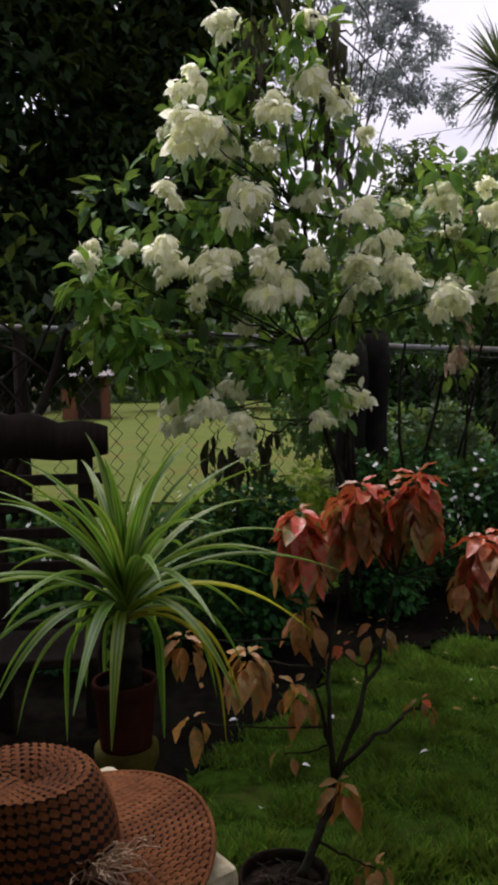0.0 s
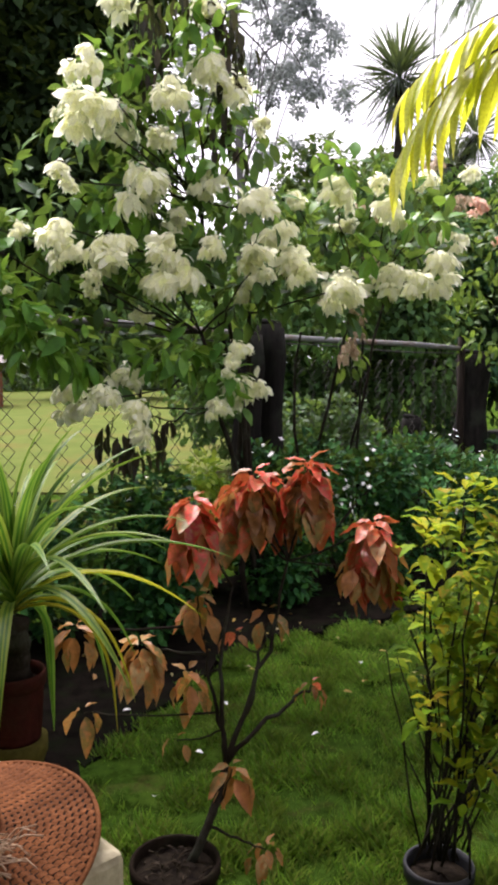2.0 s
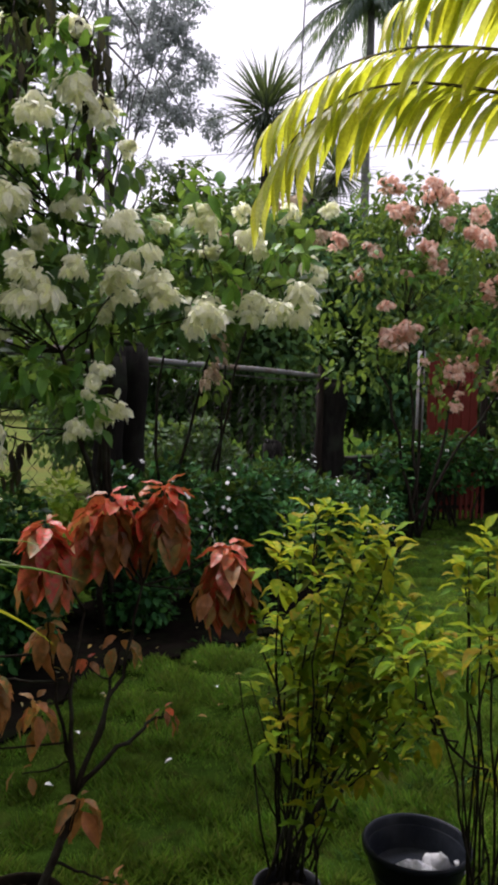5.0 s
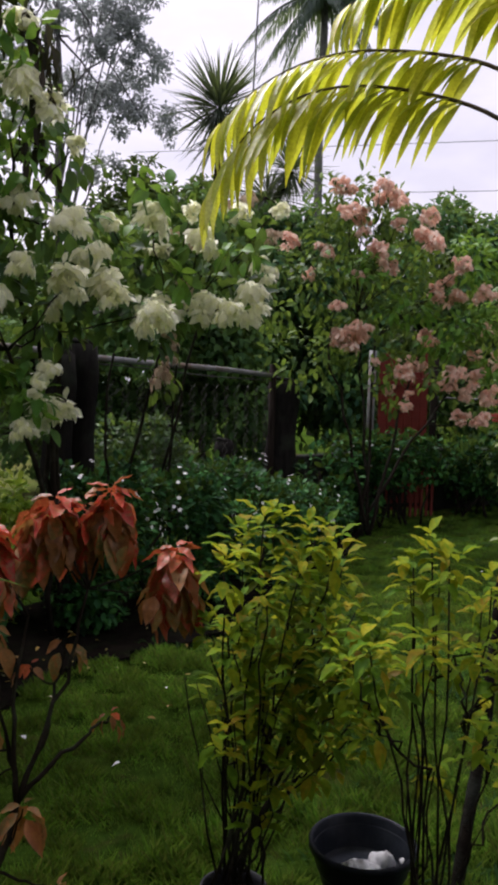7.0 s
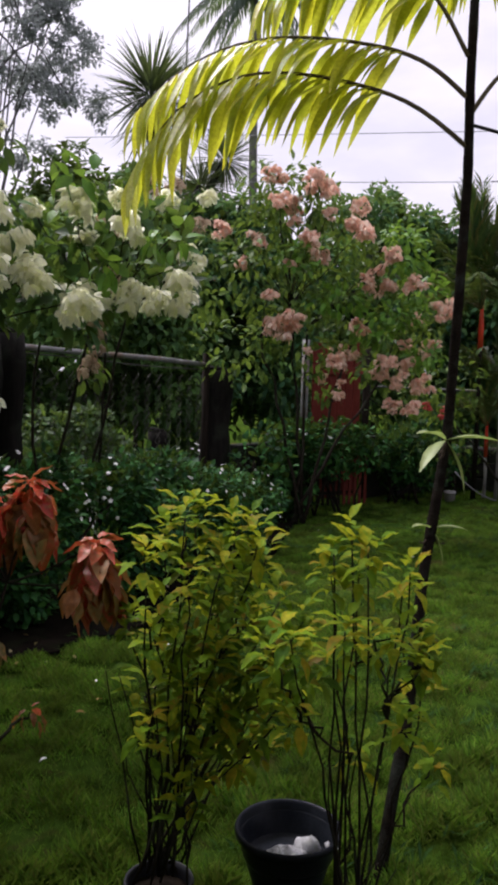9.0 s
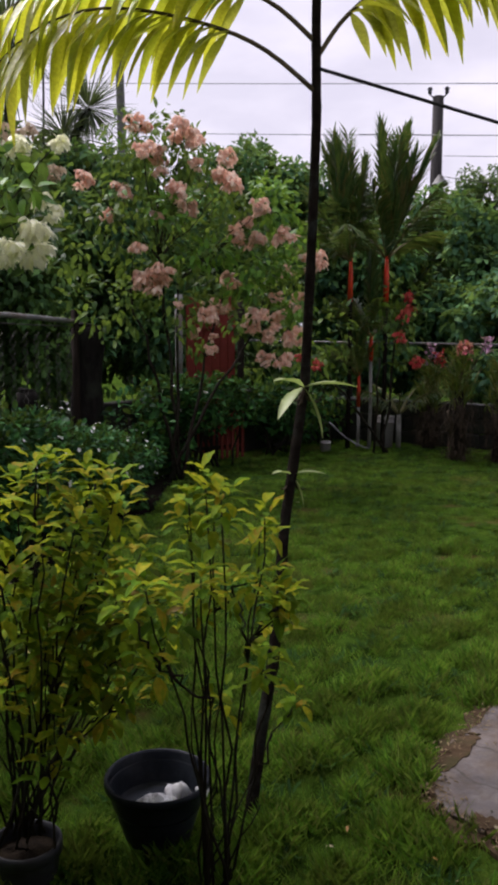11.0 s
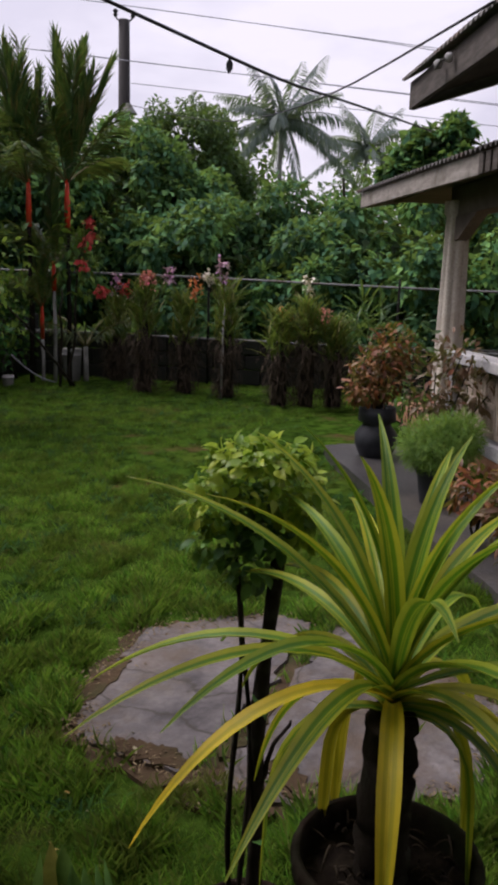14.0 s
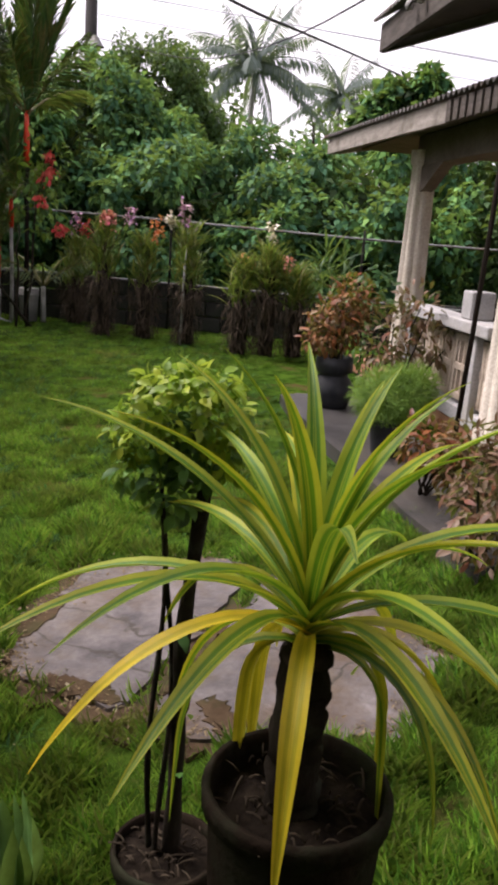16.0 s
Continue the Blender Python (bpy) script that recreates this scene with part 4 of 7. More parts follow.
PINK_HIGH = [(3.49, 7.28, 3.44, 0.25), (3.4, 6.95, 3.12, 0.2), (3.66, 7.2, 3.12, 0.19), (3.63, 7.13, 2.99, 0.14), (3.85, 7.05, 3.33, 0.26), (4.04, 7.24, 3.33, 0.24), (3.73, 6.93, 3.4, 0.17), (4.44, 7.28, 3.23, 0.2), (4.28, 6.96, 2.91, 0.3), (3.74, 6.94, 2.79, 0.24), (4.01, 7.28, 2.7, 0.2), (3.29, 7.21, 2.77, 0.2),
             (2.84, 6.95, 2.82, 0.17), (3.14, 7.21, 2.56, 0.13), (3.34, 7.01, 2.24, 0.17), (3.54, 7.11, 2.01, 0.32), (3.49, 7.24, 1.97, 0.2), (3.57, 6.94, 2.03, 0.2), (4.44, 7.05, 2.46, 0.2), (4.59, 6.91, 2.73, 0.17), (3.55, 7.0, 2.55, 0.13), (3.95, 7.0, 3.08, 0.14)]
PINK_LOW = [(4.59, 6.88, 2.69, 0.17), (4.53, 7.07, 2.56, 0.17), (4.69, 7.12, 2.45, 0.22), (4.92, 6.97, 2.48, 0.25), (4.4, 7.15, 2.0, 0.22), (4.22, 7.14, 1.76, 0.27), (4.0, 6.87, 1.67, 0.18), (4.02, 7.16, 1.48, 0.12), (4.12, 6.99, 1.47, 0.1), (4.08, 6.96, 1.34, 0.13), (4.61, 7.1, 1.57, 0.22), (4.85, 6.98, 1.66, 0.2),
            (5.18, 7.17, 1.46, 0.25), (4.86, 6.87, 1.21, 0.22), (3.7, 6.87, 1.76, 0.09), (4.91, 7.09, 1.87, 0.15), (4.57, 6.88, 1.66, 0.2), (4.78, 7.04, 1.49, 0.17), (4.79, 7.09, 1.24, 0.18), (5.29, 6.97, 2.2, 0.27), (5.25, 7.17, 1.87, 0.23), (5.05, 7.1, 2.14, 0.16)]
flowering("pink_mussaenda", (3.95, 7.5, 0.0), [(3.7, 7.3, 2.2), (3.9, 7.3, 2.0), (4.3, 7.25, 1.7), (4.7, 7.2, 1.5), (3.4, 7.3, 1.9)], PINK_HIGH + PINK_LOW, PINK_HEADS,
          "tall arching shrub with salmon-pink flower heads by the red gate", PINK_LEAF, 0.09, 1000,
          [((3.5, 7.3, 2.6), (0.5, 0.4, 0.5)), ((4.0, 7.3, 2.35), (0.55, 0.4, 0.4)), ((4.5, 7.2, 2.1), (0.55, 0.4, 0.35)), ((3.2, 7.4, 1.75), (0.45, 0.4, 0.35)), ((3.75, 7.3, 3.15), (0.4, 0.3, 0.3)), ((4.8, 7.2, 1.8), (0.35, 0.3, 0.35)), ((2.9, 7.4, 2.3), (0.35, 0.3, 0.4)), ((3.9, 7.3, 1.8), (0.4, 0.3, 0.2)), ((5.1, 7.3, 2.1), (0.35, 0.3, 0.35)), ((3.5, 7.4, 3.3), (0.35, 0.25, 0.25)), ((4.1, 7.4, 3.2), (0.4, 0.25, 0.3)), ((4.4, 7.4, 2.7), (0.4, 0.3, 0.35)), ((3.6, 7.4, 2.9), (0.5, 0.3, 0.3))], 24, "salmon-pink flower head", stem_r=0.02, stems=5,
          young=[((4.05, 6.9, 2.25), (0.3, 0.15, 0.14)), ((4.7, 6.9, 2.15), (0.35, 0.15, 0.14)), ((3.6, 6.95, 2.6), (0.2, 0.12, 0.14)), ((4.4, 6.9, 1.95), (0.25, 0.12, 0.1)), ((4.8, 6.95, 2.75), (0.26, 0.12, 0.2)), ((5.2, 7.2, 2.4), (0.3, 0.15, 0.25)), ((4.9, 7.2, 2.95), (0.25, 0.15, 0.15)), ((5.05, 6.9, 1.75), (0.22, 0.12, 0.1))])
RED_A = [(7.28, 7.74, 1.77, 0.26), (7.06, 7.63, 1.49, 0.16), (5.8, 7.59, 1.16, 0.15), (5.57, 7.61, 1.24, 0.13), (7.27, 7.55, 1.18, 0.16), (7.5, 7.73, 1.16, 0.15), (7.23, 7.67, 1.97, 0.16)]
flowering("red_mussaenda", (7.15, 8.0, 0.0), [(7.15, 7.8, 1.5), (6.9, 7.8, 1.2), (6.2, 7.9, 1.0)], RED_A, RED_HEADS, "green shrub with small bright red flower heads under the palms", PINK_LEAF, 0.1, 600,
          [((7.2, 7.8, 1.9), (0.4, 0.35, 0.35)), ((7.25, 7.9, 1.45), (0.35, 0.3, 0.3)), ((6.0, 7.9, 1.5), (0.6, 0.4, 0.45)), ((5.5, 7.9, 1.8), (0.4, 0.4, 0.4)), ((6.2, 8.2, 0.9), (0.6, 0.35, 0.5))], 25, "bright red flower head", stem_r=0.02, stems=3)


def hedge(name, blobs, label, flowers, seed, per=8800, size=0.056, mat=HEDGE_LEAF):
    g = np.random.default_rng(seed)
    c0 = np.array(blobs[0][0])
    root = thing(name, (c0[0], c0[1], 0), label, "hedge", "low hedge along the fence")
    all_b = []
    for c, r in blobs:
        all_b += [(np.array(c), np.array(r) * 0.85)] + sub_blobs(c, r, 13, g, 0.33)
    v, f = foliage(all_b, per, size, leaf(3, 0.60, 0.12, 0.2, 0.5), g, -0.1, 0.5, 0.6)
    v[:, 2] = np.maximum(v[:, 2], 0.01)
    part("foliage", mesh_of("foliage", v, f, mat), root, kind="stuff")
    st = []
    for c, r in blobs:
        for k in range(5):
            p = bent((c[0] + g.normal(0, r[0] * 0.3), c[1] + g.normal(0, r[1] * 0.2), 0), (c[0] + g.normal(0, r[0] * 0.5), c[1] + g.normal(0, r[1] * 0.3), c[2] + r[2] * 0.3), -0.03, 6, 0.01, k)
            st.append(tube(p, np.linspace(0.014, 0.006, 6), 6))
    part("stem", mesh_of("stem", *joined(st), BARK), root, kind="stuff")
    if flowers:
        tv, tf = leaf(2, 0.5, 0.05, 0.1, 0.6)
        petals = []
        for a in np.arange(5) * 2 * np.pi / 5:
            d = np.array([[math.cos(a), math.sin(a), 0.15]])
            petals.append(scatter((tv, tf), [(0, 0, 0)], d, 1.0))
        fl = joined(petals)
        pos, way = [], []
        for c, r in blobs:
            p, d = shell(c, np.array(r) * 1.09, 150, g, 0.97, -0.2)
            keep = (d[:, 1] < 0.5)
            pos.append(p[keep][:flowers])
            way.append(d[keep][:flowers])
        pos, way = np.concatenate(pos), np.concatenate(way)
        some = g.permutation(len(pos))[:len(pos) // 2]
        pos = np.concatenate([pos[some], pos[some[::2]] + g.normal(0, 0.016, (len(some[::2]), 3))])
        way = np.concatenate([way[some], way[some[::2]]])
        side = np.cross(way, g.normal(size=way.shape))
        v, f = scatter(fl, pos, side, 0.012 + 0.008 * g.random(len(pos)), way)
        part("blossoms", mesh_of("blossoms", v, f, PETAL), root, "small white star-shaped blossoms", kind="stuff")
    return root


hedge("flowering_hedge", [((0.88, 5.05, 0.50), (0.40, 0.36, 0.48)), ((1.44, 5.42, 0.47), (0.42, 0.4, 0.47))], "dark green clipped hedge dotted with white blossoms", 70, 31)
hedge("flowering_hedge", [((2.14, 5.95, 0.48), (0.5, 0.42, 0.47)), ((2.85, 6.5, 0.35), (0.42, 0.42, 0.37))], "dark green clipped hedge dotted with white blossoms", 70, 32)
hedge("flowering_hedge", [((-0.10, 4.45, 0.45), (0.45, 0.36, 0.46)), ((-0.9, 4.2, 0.4), (0.45, 0.35, 0.45))], "dark green clipped hedge dotted with white blossoms", 40, 33)
hedge("boundary_hedge", [((0.35, 5.2, 0.42), (0.32, 0.25, 0.42))], "light green leafy hedge at the foot of the fence", 0, 34, 5000, 0.06, LIME_LEAF)
hedge("gate_hedge", [((4.6, 8.05, 0.72), (0.62, 0.35, 0.30)), ((4.3, 7.9, 0.75), (0.35, 0.3, 0.25))], "dark clipped hedge before the red gate", 12, 35, 5000, 0.07)
hedge("gate_hedge", [((5.9, 8.4, 0.66), (0.5, 0.35, 0.32))], "dark clipped hedge beside the red gate", 8, 36, 5000, 0.07)


# ---- trees and thickets behind ----
def tree(name, base, height, crown, n_blobs, per, size, mat, seed, label, trunk_r=0.12, bark=BARK, lean=(0, 0), group="", tpl=FAR_LEAF, down=0.35, limbs=7, scale=0.42, inner=0.35, core=0.0):
    g = np.random.default_rng(seed)
    root = thing(name, base, label, "tree", group)
    base = np.array(base, float)
    top = base + np.array([lean[0], lean[1], height])
    trunk = bent(base, top, 0, 10, 0.03 * trunk_r / 0.1, seed)
    part("trunk", mesh_of("trunk", *tube(trunk, np.linspace(trunk_r, trunk_r * 0.25, 10), 10), bark), root)
    blobs = []
    for c, r in crown:
        blobs += sub_blobs(c, r, n_blobs, g, scale)
    step = max(1, len(blobs) // limbs)
    for k, (c, r) in enumerate(blobs[::step][:limbs]):
        a = trunk[min(9, 3 + k % 6)]
        part("limb", mesh_of("limb", *tube(bent(a, c, 0.05, 7, 0.04, k), np.linspace(trunk_r * 0.22, 0.008, 7), 6), bark), root)
    v, f = foliage(blobs, per, size, tpl, g, down, 0.8, inner)
    v[:, 2] = np.maximum(v[:, 2], 0.02)
    part("crown", mesh_of("crown", v, f, mat), root, kind="stuff")
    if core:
        # Near-black leaves put the shade of the crown's gaps into colour.
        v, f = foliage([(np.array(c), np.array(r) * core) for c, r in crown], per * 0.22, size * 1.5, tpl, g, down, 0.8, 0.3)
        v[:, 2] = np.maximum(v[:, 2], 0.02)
        part("inner_foliage", mesh_of("inner_foliage", v, f, DARK_LEAF), root, "near-black leaves painting the shade deep in the crown", kind="stuff")
    return root


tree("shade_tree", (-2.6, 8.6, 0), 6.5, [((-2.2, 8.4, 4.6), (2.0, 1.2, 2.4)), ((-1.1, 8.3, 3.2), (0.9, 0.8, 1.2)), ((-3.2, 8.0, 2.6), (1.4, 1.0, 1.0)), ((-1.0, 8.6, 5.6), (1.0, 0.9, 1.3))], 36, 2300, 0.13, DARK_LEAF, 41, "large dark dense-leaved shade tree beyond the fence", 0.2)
CROWN_PUFFS = [(2.2, 15.0, 8.04), (2.93, 15.36, 8.38), (2.37, 14.7, 7.26), (3.02, 14.89, 7.15), (1.97, 15.4, 6.77), (2.5, 14.78, 6.18), (3.17, 14.78, 6.04), (2.3, 15.4, 5.38), (1.05, 14.88, 7.76), (0.9, 14.7, 6.73), (0.85, 15.36, 5.86), (1.8, 15.0, 7.7), (1.26, 14.64, 8.62), (2.23, 15.3, 9.06), (2.93, 15.11, 8.96), (2.75, 15.0, 6.65), (2.7, 15.1, 7.75)]
tree("tall_thin_tree", (1.66, 15.0, 0), 9.6, [(c, (0.42, 0.42, 0.34)) for c in CROWN_PUFFS], 12, 2300, 0.085, HAZED_LEAF, 42, "tall thin pale-barked tree with airy leaves greyed as haze", 0.10, GREY_BARK, (-0.15, 0), scale=0.40, inner=0.1, limbs=26)
for k, (x, y, h, crown, mat, size, lab) in enumerate((
        (2.6, 10.6, 3.2, [((2.5, 10.4, 1.9), (1.5, 1.0, 1.3)), ((3.0, 10.6, 3.1), (0.9, 0.7, 0.8))], THICKET_LEAF, 0.16, "tall leafy thicket beyond the fence"),
        (4.4, 11.6, 3.4, [((4.4, 11.4, 2.0), (1.6, 1.0, 1.6)), ((4.6, 11.6, 3.4), (1.0, 0.8, 0.7))], WOOD_LEAF, 0.17, "green broad-leaved tree beyond the red gate"),
        (6.6, 12.5, 3.0, [((6.4, 12.3, 2.0), (1.7, 1.2, 1.4))], WOOD_LEAF, 0.18, "broad green tree beyond the back fence"),
        (8.6, 13.6, 4.2, [((8.2, 13.0, 3.1), (1.5, 1.2, 1.6)), ((9.1, 12.0, 3.2), (1.0, 0.9, 1.4)), ((9.4, 12.6, 1.9), (1.5, 1.2, 1.5))], WOOD_LEAF, 0.18, "broad green tree beyond the back fence"),
        (11.2, 12.0, 3.8, [((11.4, 11.4, 2.5), (1.3, 1.2, 1.5)), ((10.2, 11.2, 1.7), (1.4, 1.1, 1.5))], WOOD_LEAF, 0.19, "tall green broad-leaved tree beyond the back fence"),
        (12.6, 10.4, 3.4, [((12.2, 10.2, 1.6), (1.5, 1.3, 1.45)), ((11.2, 9.2, 1.3), (1.3, 1.1, 1.2)), ((12.6, 11.6, 2.0), (1.0, 0.9, 1.5))], WOOD_LEAF, 0.19, "broad green tree beyond the back fence"),
        (13.6, 8.2, 3.2, [((13.0, 8.2, 1.5), (1.5, 1.3, 1.35)), ((12.2, 7.2, 1.3), (1.3, 1.2, 1.2))], WOOD_LEAF, 0.19, "broad green tree beyond the back fence"),
        (14.0, 6.0, 3.0, [((13.6, 6.2, 1.5), (1.5, 1.3, 1.35)), ((12.6, 5.4, 1.2), (1.2, 1.1, 1.1))], WOOD_LEAF, 0.19, "broad green tree beside the porch house"),
        (14.4, 3.8, 2.8, [((13.8, 3.9, 1.8), (1.5, 1.4, 1.6)), ((13.0, 3.0, 1.4), (1.2, 1.1, 1.3))], SHRUB_LEAF, 0.19, "green thicket seen through the porch"),
        (16.5, 14.5, 5.2, [((16.4, 14.6, 4.4), (1.2, 1.1, 1.25)), ((16.9, 14.1, 3.6), (1.0, 0.9, 1.0))], SHRUB_LEAF, 0.16, "dark feathery tree beside the utility pole"),
        (18.3, 8.8, 4.6, [((18.2, 9.1, 4.25), (0.5, 0.5, 0.4)), ((18.5, 8.5, 4.5), (0.45, 0.5, 0.45)), ((18.4, 8.1, 4.0), (0.4, 0.4, 0.35)), ((18.0, 9.5, 3.7), (0.5, 0.4, 0.4)), ((18.6, 8.6, 3.4), (0.9, 0.8, 0.6))], WOOD_LEAF, 0.30, "large-leaved tree above the roof line"),
        (1.2, 11.4, 2.4, [((1.3, 11.2, 1.5), (1.0, 0.8, 1.2))], THICKET_LEAF, 0.14, "leafy green thicket beyond the fence"),
        (3.6, 15.0, 4.0, [((3.4, 14.8, 3.8), (1.5, 1.0, 1.5)), ((5.0, 15, 3.4), (1.4, 1.0, 1.5))], SHRUB_LEAF, 0.2, "distant green tree below the yucca"),
        (-0.8, 36.5, 4.0, [((-2.4, 36.2, 3.4), (3.2, 1.8, 3.2)), ((2.0, 36.6, 3.6), (3.2, 1.8, 3.4)), ((-11.5, 38.5, 3.6), (3.0, 1.8, 3.4))], SHRUB_LEAF, 0.3, "dark green trees across the field"))):
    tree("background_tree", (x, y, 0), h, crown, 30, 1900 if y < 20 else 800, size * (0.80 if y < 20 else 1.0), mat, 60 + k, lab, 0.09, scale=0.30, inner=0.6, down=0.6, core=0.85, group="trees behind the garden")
hedge("dark_undergrowth", [((3.45, 7.55, 0.5), (0.4, 0.25, 0.5)), ((4.05, 7.95, 0.45), (0.35, 0.25, 0.45))], "dark tangled undergrowth at the foot of the wall", 0, 38, 1900, 0.09, HEDGE_LEAF)
hedge("dark_undergrowth", [((6.1, 8.75, 0.5), (0.5, 0.2, 0.5)), ((6.9, 9.0, 0.6), (0.5, 0.2, 0.6))], "dark tangled undergrowth at the foot of the wall", 0, 39, 1900, 0.09, HEDGE_LEAF)
hedge("rounded_shrub", [((1.95, 8.6, 0.55), (0.62, 0.5, 0.52))], "rounded green shrub beyond the fence", 0, 37, 4200, 0.075, SHRUB_LEAF)


# ---- palms ----
def frond_leaflets(curve, n, length, width, droop, g, start=0.12, pair=0.9, tip=0.35, spread=False):
    """Places of a frond's leaflets: (point, way, size) on both sides of the midrib."""
    c = np.asarray(curve, float)
    s = np.linspace(0, 1, len(c))
    out = []
    for k in range(n):
        t = start + (1 - start) * k / (n - 1)
        p = np.array([np.interp(t, s, c[:, q]) for q in range(3)])
        q = np.array([np.interp(min(1, t + 0.04), s, c[:, i]) for i in range(3)])
        ax = unit(q - np.array([np.interp(max(0, t - 0.04), s, c[:, i]) for i in range(3)]))
        side = unit(np.cross(ax, (0, 0, 1)))
        size = length * (0.55 + 0.45 * math.sin(math.pi * min(1, 0.15 + 0.75 * t))) * (1 - (1 - tip) * max(0, t - 0.7) / 0.3)
        hang = droop * (0.45 + 0.55 * t) if spread else droop
        if spread:
            size *= 0.80 + 0.2 * t
        for sg in (-1, 1):
            way = side * sg * pair + ax * (0.55 + 0.5 * t) + np.array([0, 0, -hang]) + g.normal(0, 0.10, 3)
            out.append((p, unit(way), size * (0.85 + 0.3 * g.random())))
    return out


def areca():
    g = np.random.default_rng(71)
    palm = thing("areca_palm", (1.49, 1.98, 0), "slender palm with a thin dark ringed trunk and yellow-green fronds", "palm tree")
    trunk = np.array([(1.490, 1.980, -0.020), (1.567, 2.044, 0.197), (1.661, 2.113, 0.434), (1.776, 2.227, 0.841), (1.911, 2.312, 1.294), (1.923, 2.300, 1.757), (1.936, 2.300, 2.184), (1.929, 2.300, 2.477), (1.936, 2.306, 2.867)])
    pts = np.array([[np.interp(t, np.linspace(0, 1, 9), trunk[:, q]) for q in range(3)] for t in np.linspace(0, 1, 60)])
    rad = np.linspace(0.020, 0.015, 60) * (1 + 0.07 * (np.arange(60) % 5 == 0))
    part("trunk", mesh_of("trunk", *tube(pts, rad, 12), ARECA_BARK), palm)
    metas = [mesh_of("leaflet", *(lambda v, f: (v, f))(*leaf(6, w, 0.25, d, 0.42)), PALM_LEAF) for w, d in ((0.15, 0.15), (0.165, 0.32), (0.14, 0.45))]
    fronds = (
        [(1.924, 2.300, 2.270), (1.801, 2.360, 2.384), (1.693, 2.420, 2.443), (1.580, 2.490, 2.482), (1.466, 2.560, 2.511), (1.329, 2.630, 2.522), (1.192, 2.700, 2.490), (1.062, 2.760, 2.399), (0.965, 2.800, 2.264), (0.915, 2.82, 2.15)],
        [(1.924, 2.300, 2.425), (1.820, 2.350, 2.528), (1.730, 2.420, 2.587), (1.618, 2.490, 2.617), (1.482, 2.560, 2.636), (1.330, 2.640, 2.637), (1.183, 2.710, 2.594), (1.053, 2.770, 2.513), (0.950, 2.820, 2.399)],
        [(1.930, 2.300, 2.369), (1.990, 2.260, 2.480), (2.071, 2.220, 2.565), (2.147, 2.170, 2.644), (2.242, 2.100, 2.701), (2.344, 2.030, 2.706), (2.465, 1.950, 2.623)],
        [(1.915, 2.300, 2.560), (1.847, 2.340, 2.707), (1.783, 2.400, 2.826), (1.697, 2.460, 2.897), (1.584, 2.530, 2.921), (1.451, 2.600, 2.877), (1.334, 2.660, 2.786)],
        [(1.936, 2.306, 2.721), (1.984, 2.386, 2.965), (2.082, 2.508, 3.111), (2.228, 2.666, 3.111)],
        [(1.936, 2.306, 2.782), (1.960, 2.203, 2.989), (2.009, 2.081, 3.087), (2.082, 1.934, 3.038)])
    for k, c in enumerate(fronds):
        c = np.array(c)
        s = np.linspace(0, 1, len(c))
        fine = np.array([[np.interp(t, s, c[:, q]) for q in range(3)] for t in np.linspace(0, 1, 24)])
        for _ in range(2):
            fine[1:-1] = (fine[:-2] + 2 * fine[1:-1] + fine[2:]) / 4
        rach = part("frond", mesh_of("frond", *tube(fine, np.linspace(0.0085, 0.002, 24), 6), STEM), palm, "arching frond with yellow-green leaflets")
        for p, way, size in frond_leaflets(fine, 24, 0.34, 0.1, 1.0, g, 0.24, 0.9, 0.75, True):
            side = np.cross(way, (0, 0, 1.0))
            side = unit(side) if np.linalg.norm(side) > 1e-3 else np.array([1.0, 0, 0])
            nor = np.cross(side, way)
            m = Matrix([[*(side[q], way[q], nor[q]), p[q]] for q in range(3)] + [[0, 0, 0, 1]])
            m = m @ Matrix.Diagonal((size, size, size, 1))
            part("leaflet", metas[int(g.integers(3))], rach, "", m)
    for k, (x, y, z, w) in enumerate(((1.893, 2.294, 1.288, 0.19), (1.816, 2.250, 0.995, 0.12))):
        orchid = thing("trunk_orchid", (x, y, z), "small orchid with pale green strap leaves on the palm trunk", "orchid", "orchids on the palm")
        for a, e in ((190, 0.35), (20, 0.2), (-50, -0.9), (160, -0.25))[: 4 if k == 0 else 3]:
            d = np.array([math.cos(radians(a)) * 0.8, -0.35, e])
            v, f = scatter(leaf(5, 0.26, 0.2, 0.25, 0.5), [(x, y, z)], [d], [w])
            part("leaf", mesh_of("leaf", v, f, ORCHID_PALE), orchid)
        v, f = joined([tube(bent((x, y, z), (x + 0.05 * math.cos(q), y - 0.012, z - 0.05 + 0.02 * math.sin(q * 3)), 0.02, 5), 0.003, 5) for q in range(6)])
        part("root_mass", mesh_of("root_mass", v, f, BARK_CHIP), orchid, kind="stuff")


areca()


def joined_fronds(root, centre, ways, length, n, leaflet, mat, g, droop=0.5, rise=0.45, sag=0.9, rib=0.02, start=0.2, tip=0.4, width=0.06, pair=0.9, lean=(0, 0)):
    """Fronds of a farther palm, each a part with its leaflets in one piece."""
    for a, e in ways:
        d = np.array([math.cos(a) * math.cos(e), math.sin(a) * math.cos(e), math.sin(e)])
        d = unit(d + np.array([lean[0], lean[1], 0.0]))
        t = np.linspace(0, 1, 12)
        L = length * (0.85 + 0.3 * g.random())
        c = np.asarray(centre) + d * (t * L)[:, None]
        c[:, 2] -= sag * L * 0.5 * t ** 2.2 * math.cos(e)
        pl = frond_leaflets(c, n, leaflet, 0.1, droop, g, start, pair, tip)
        v1, f1 = scatter(leaf(2, width, 0.3, 0.25, 0.35), [p for p, _, _ in pl], [w for _, w, _ in pl], [s for _, _, s in pl])
        v2, f2 = tube(c, np.linspace(rib, rib * 0.2, 12), 5)
        part("frond", mesh_of("frond", *joined([(v1, f1), (v2, f2)]), mat), root)


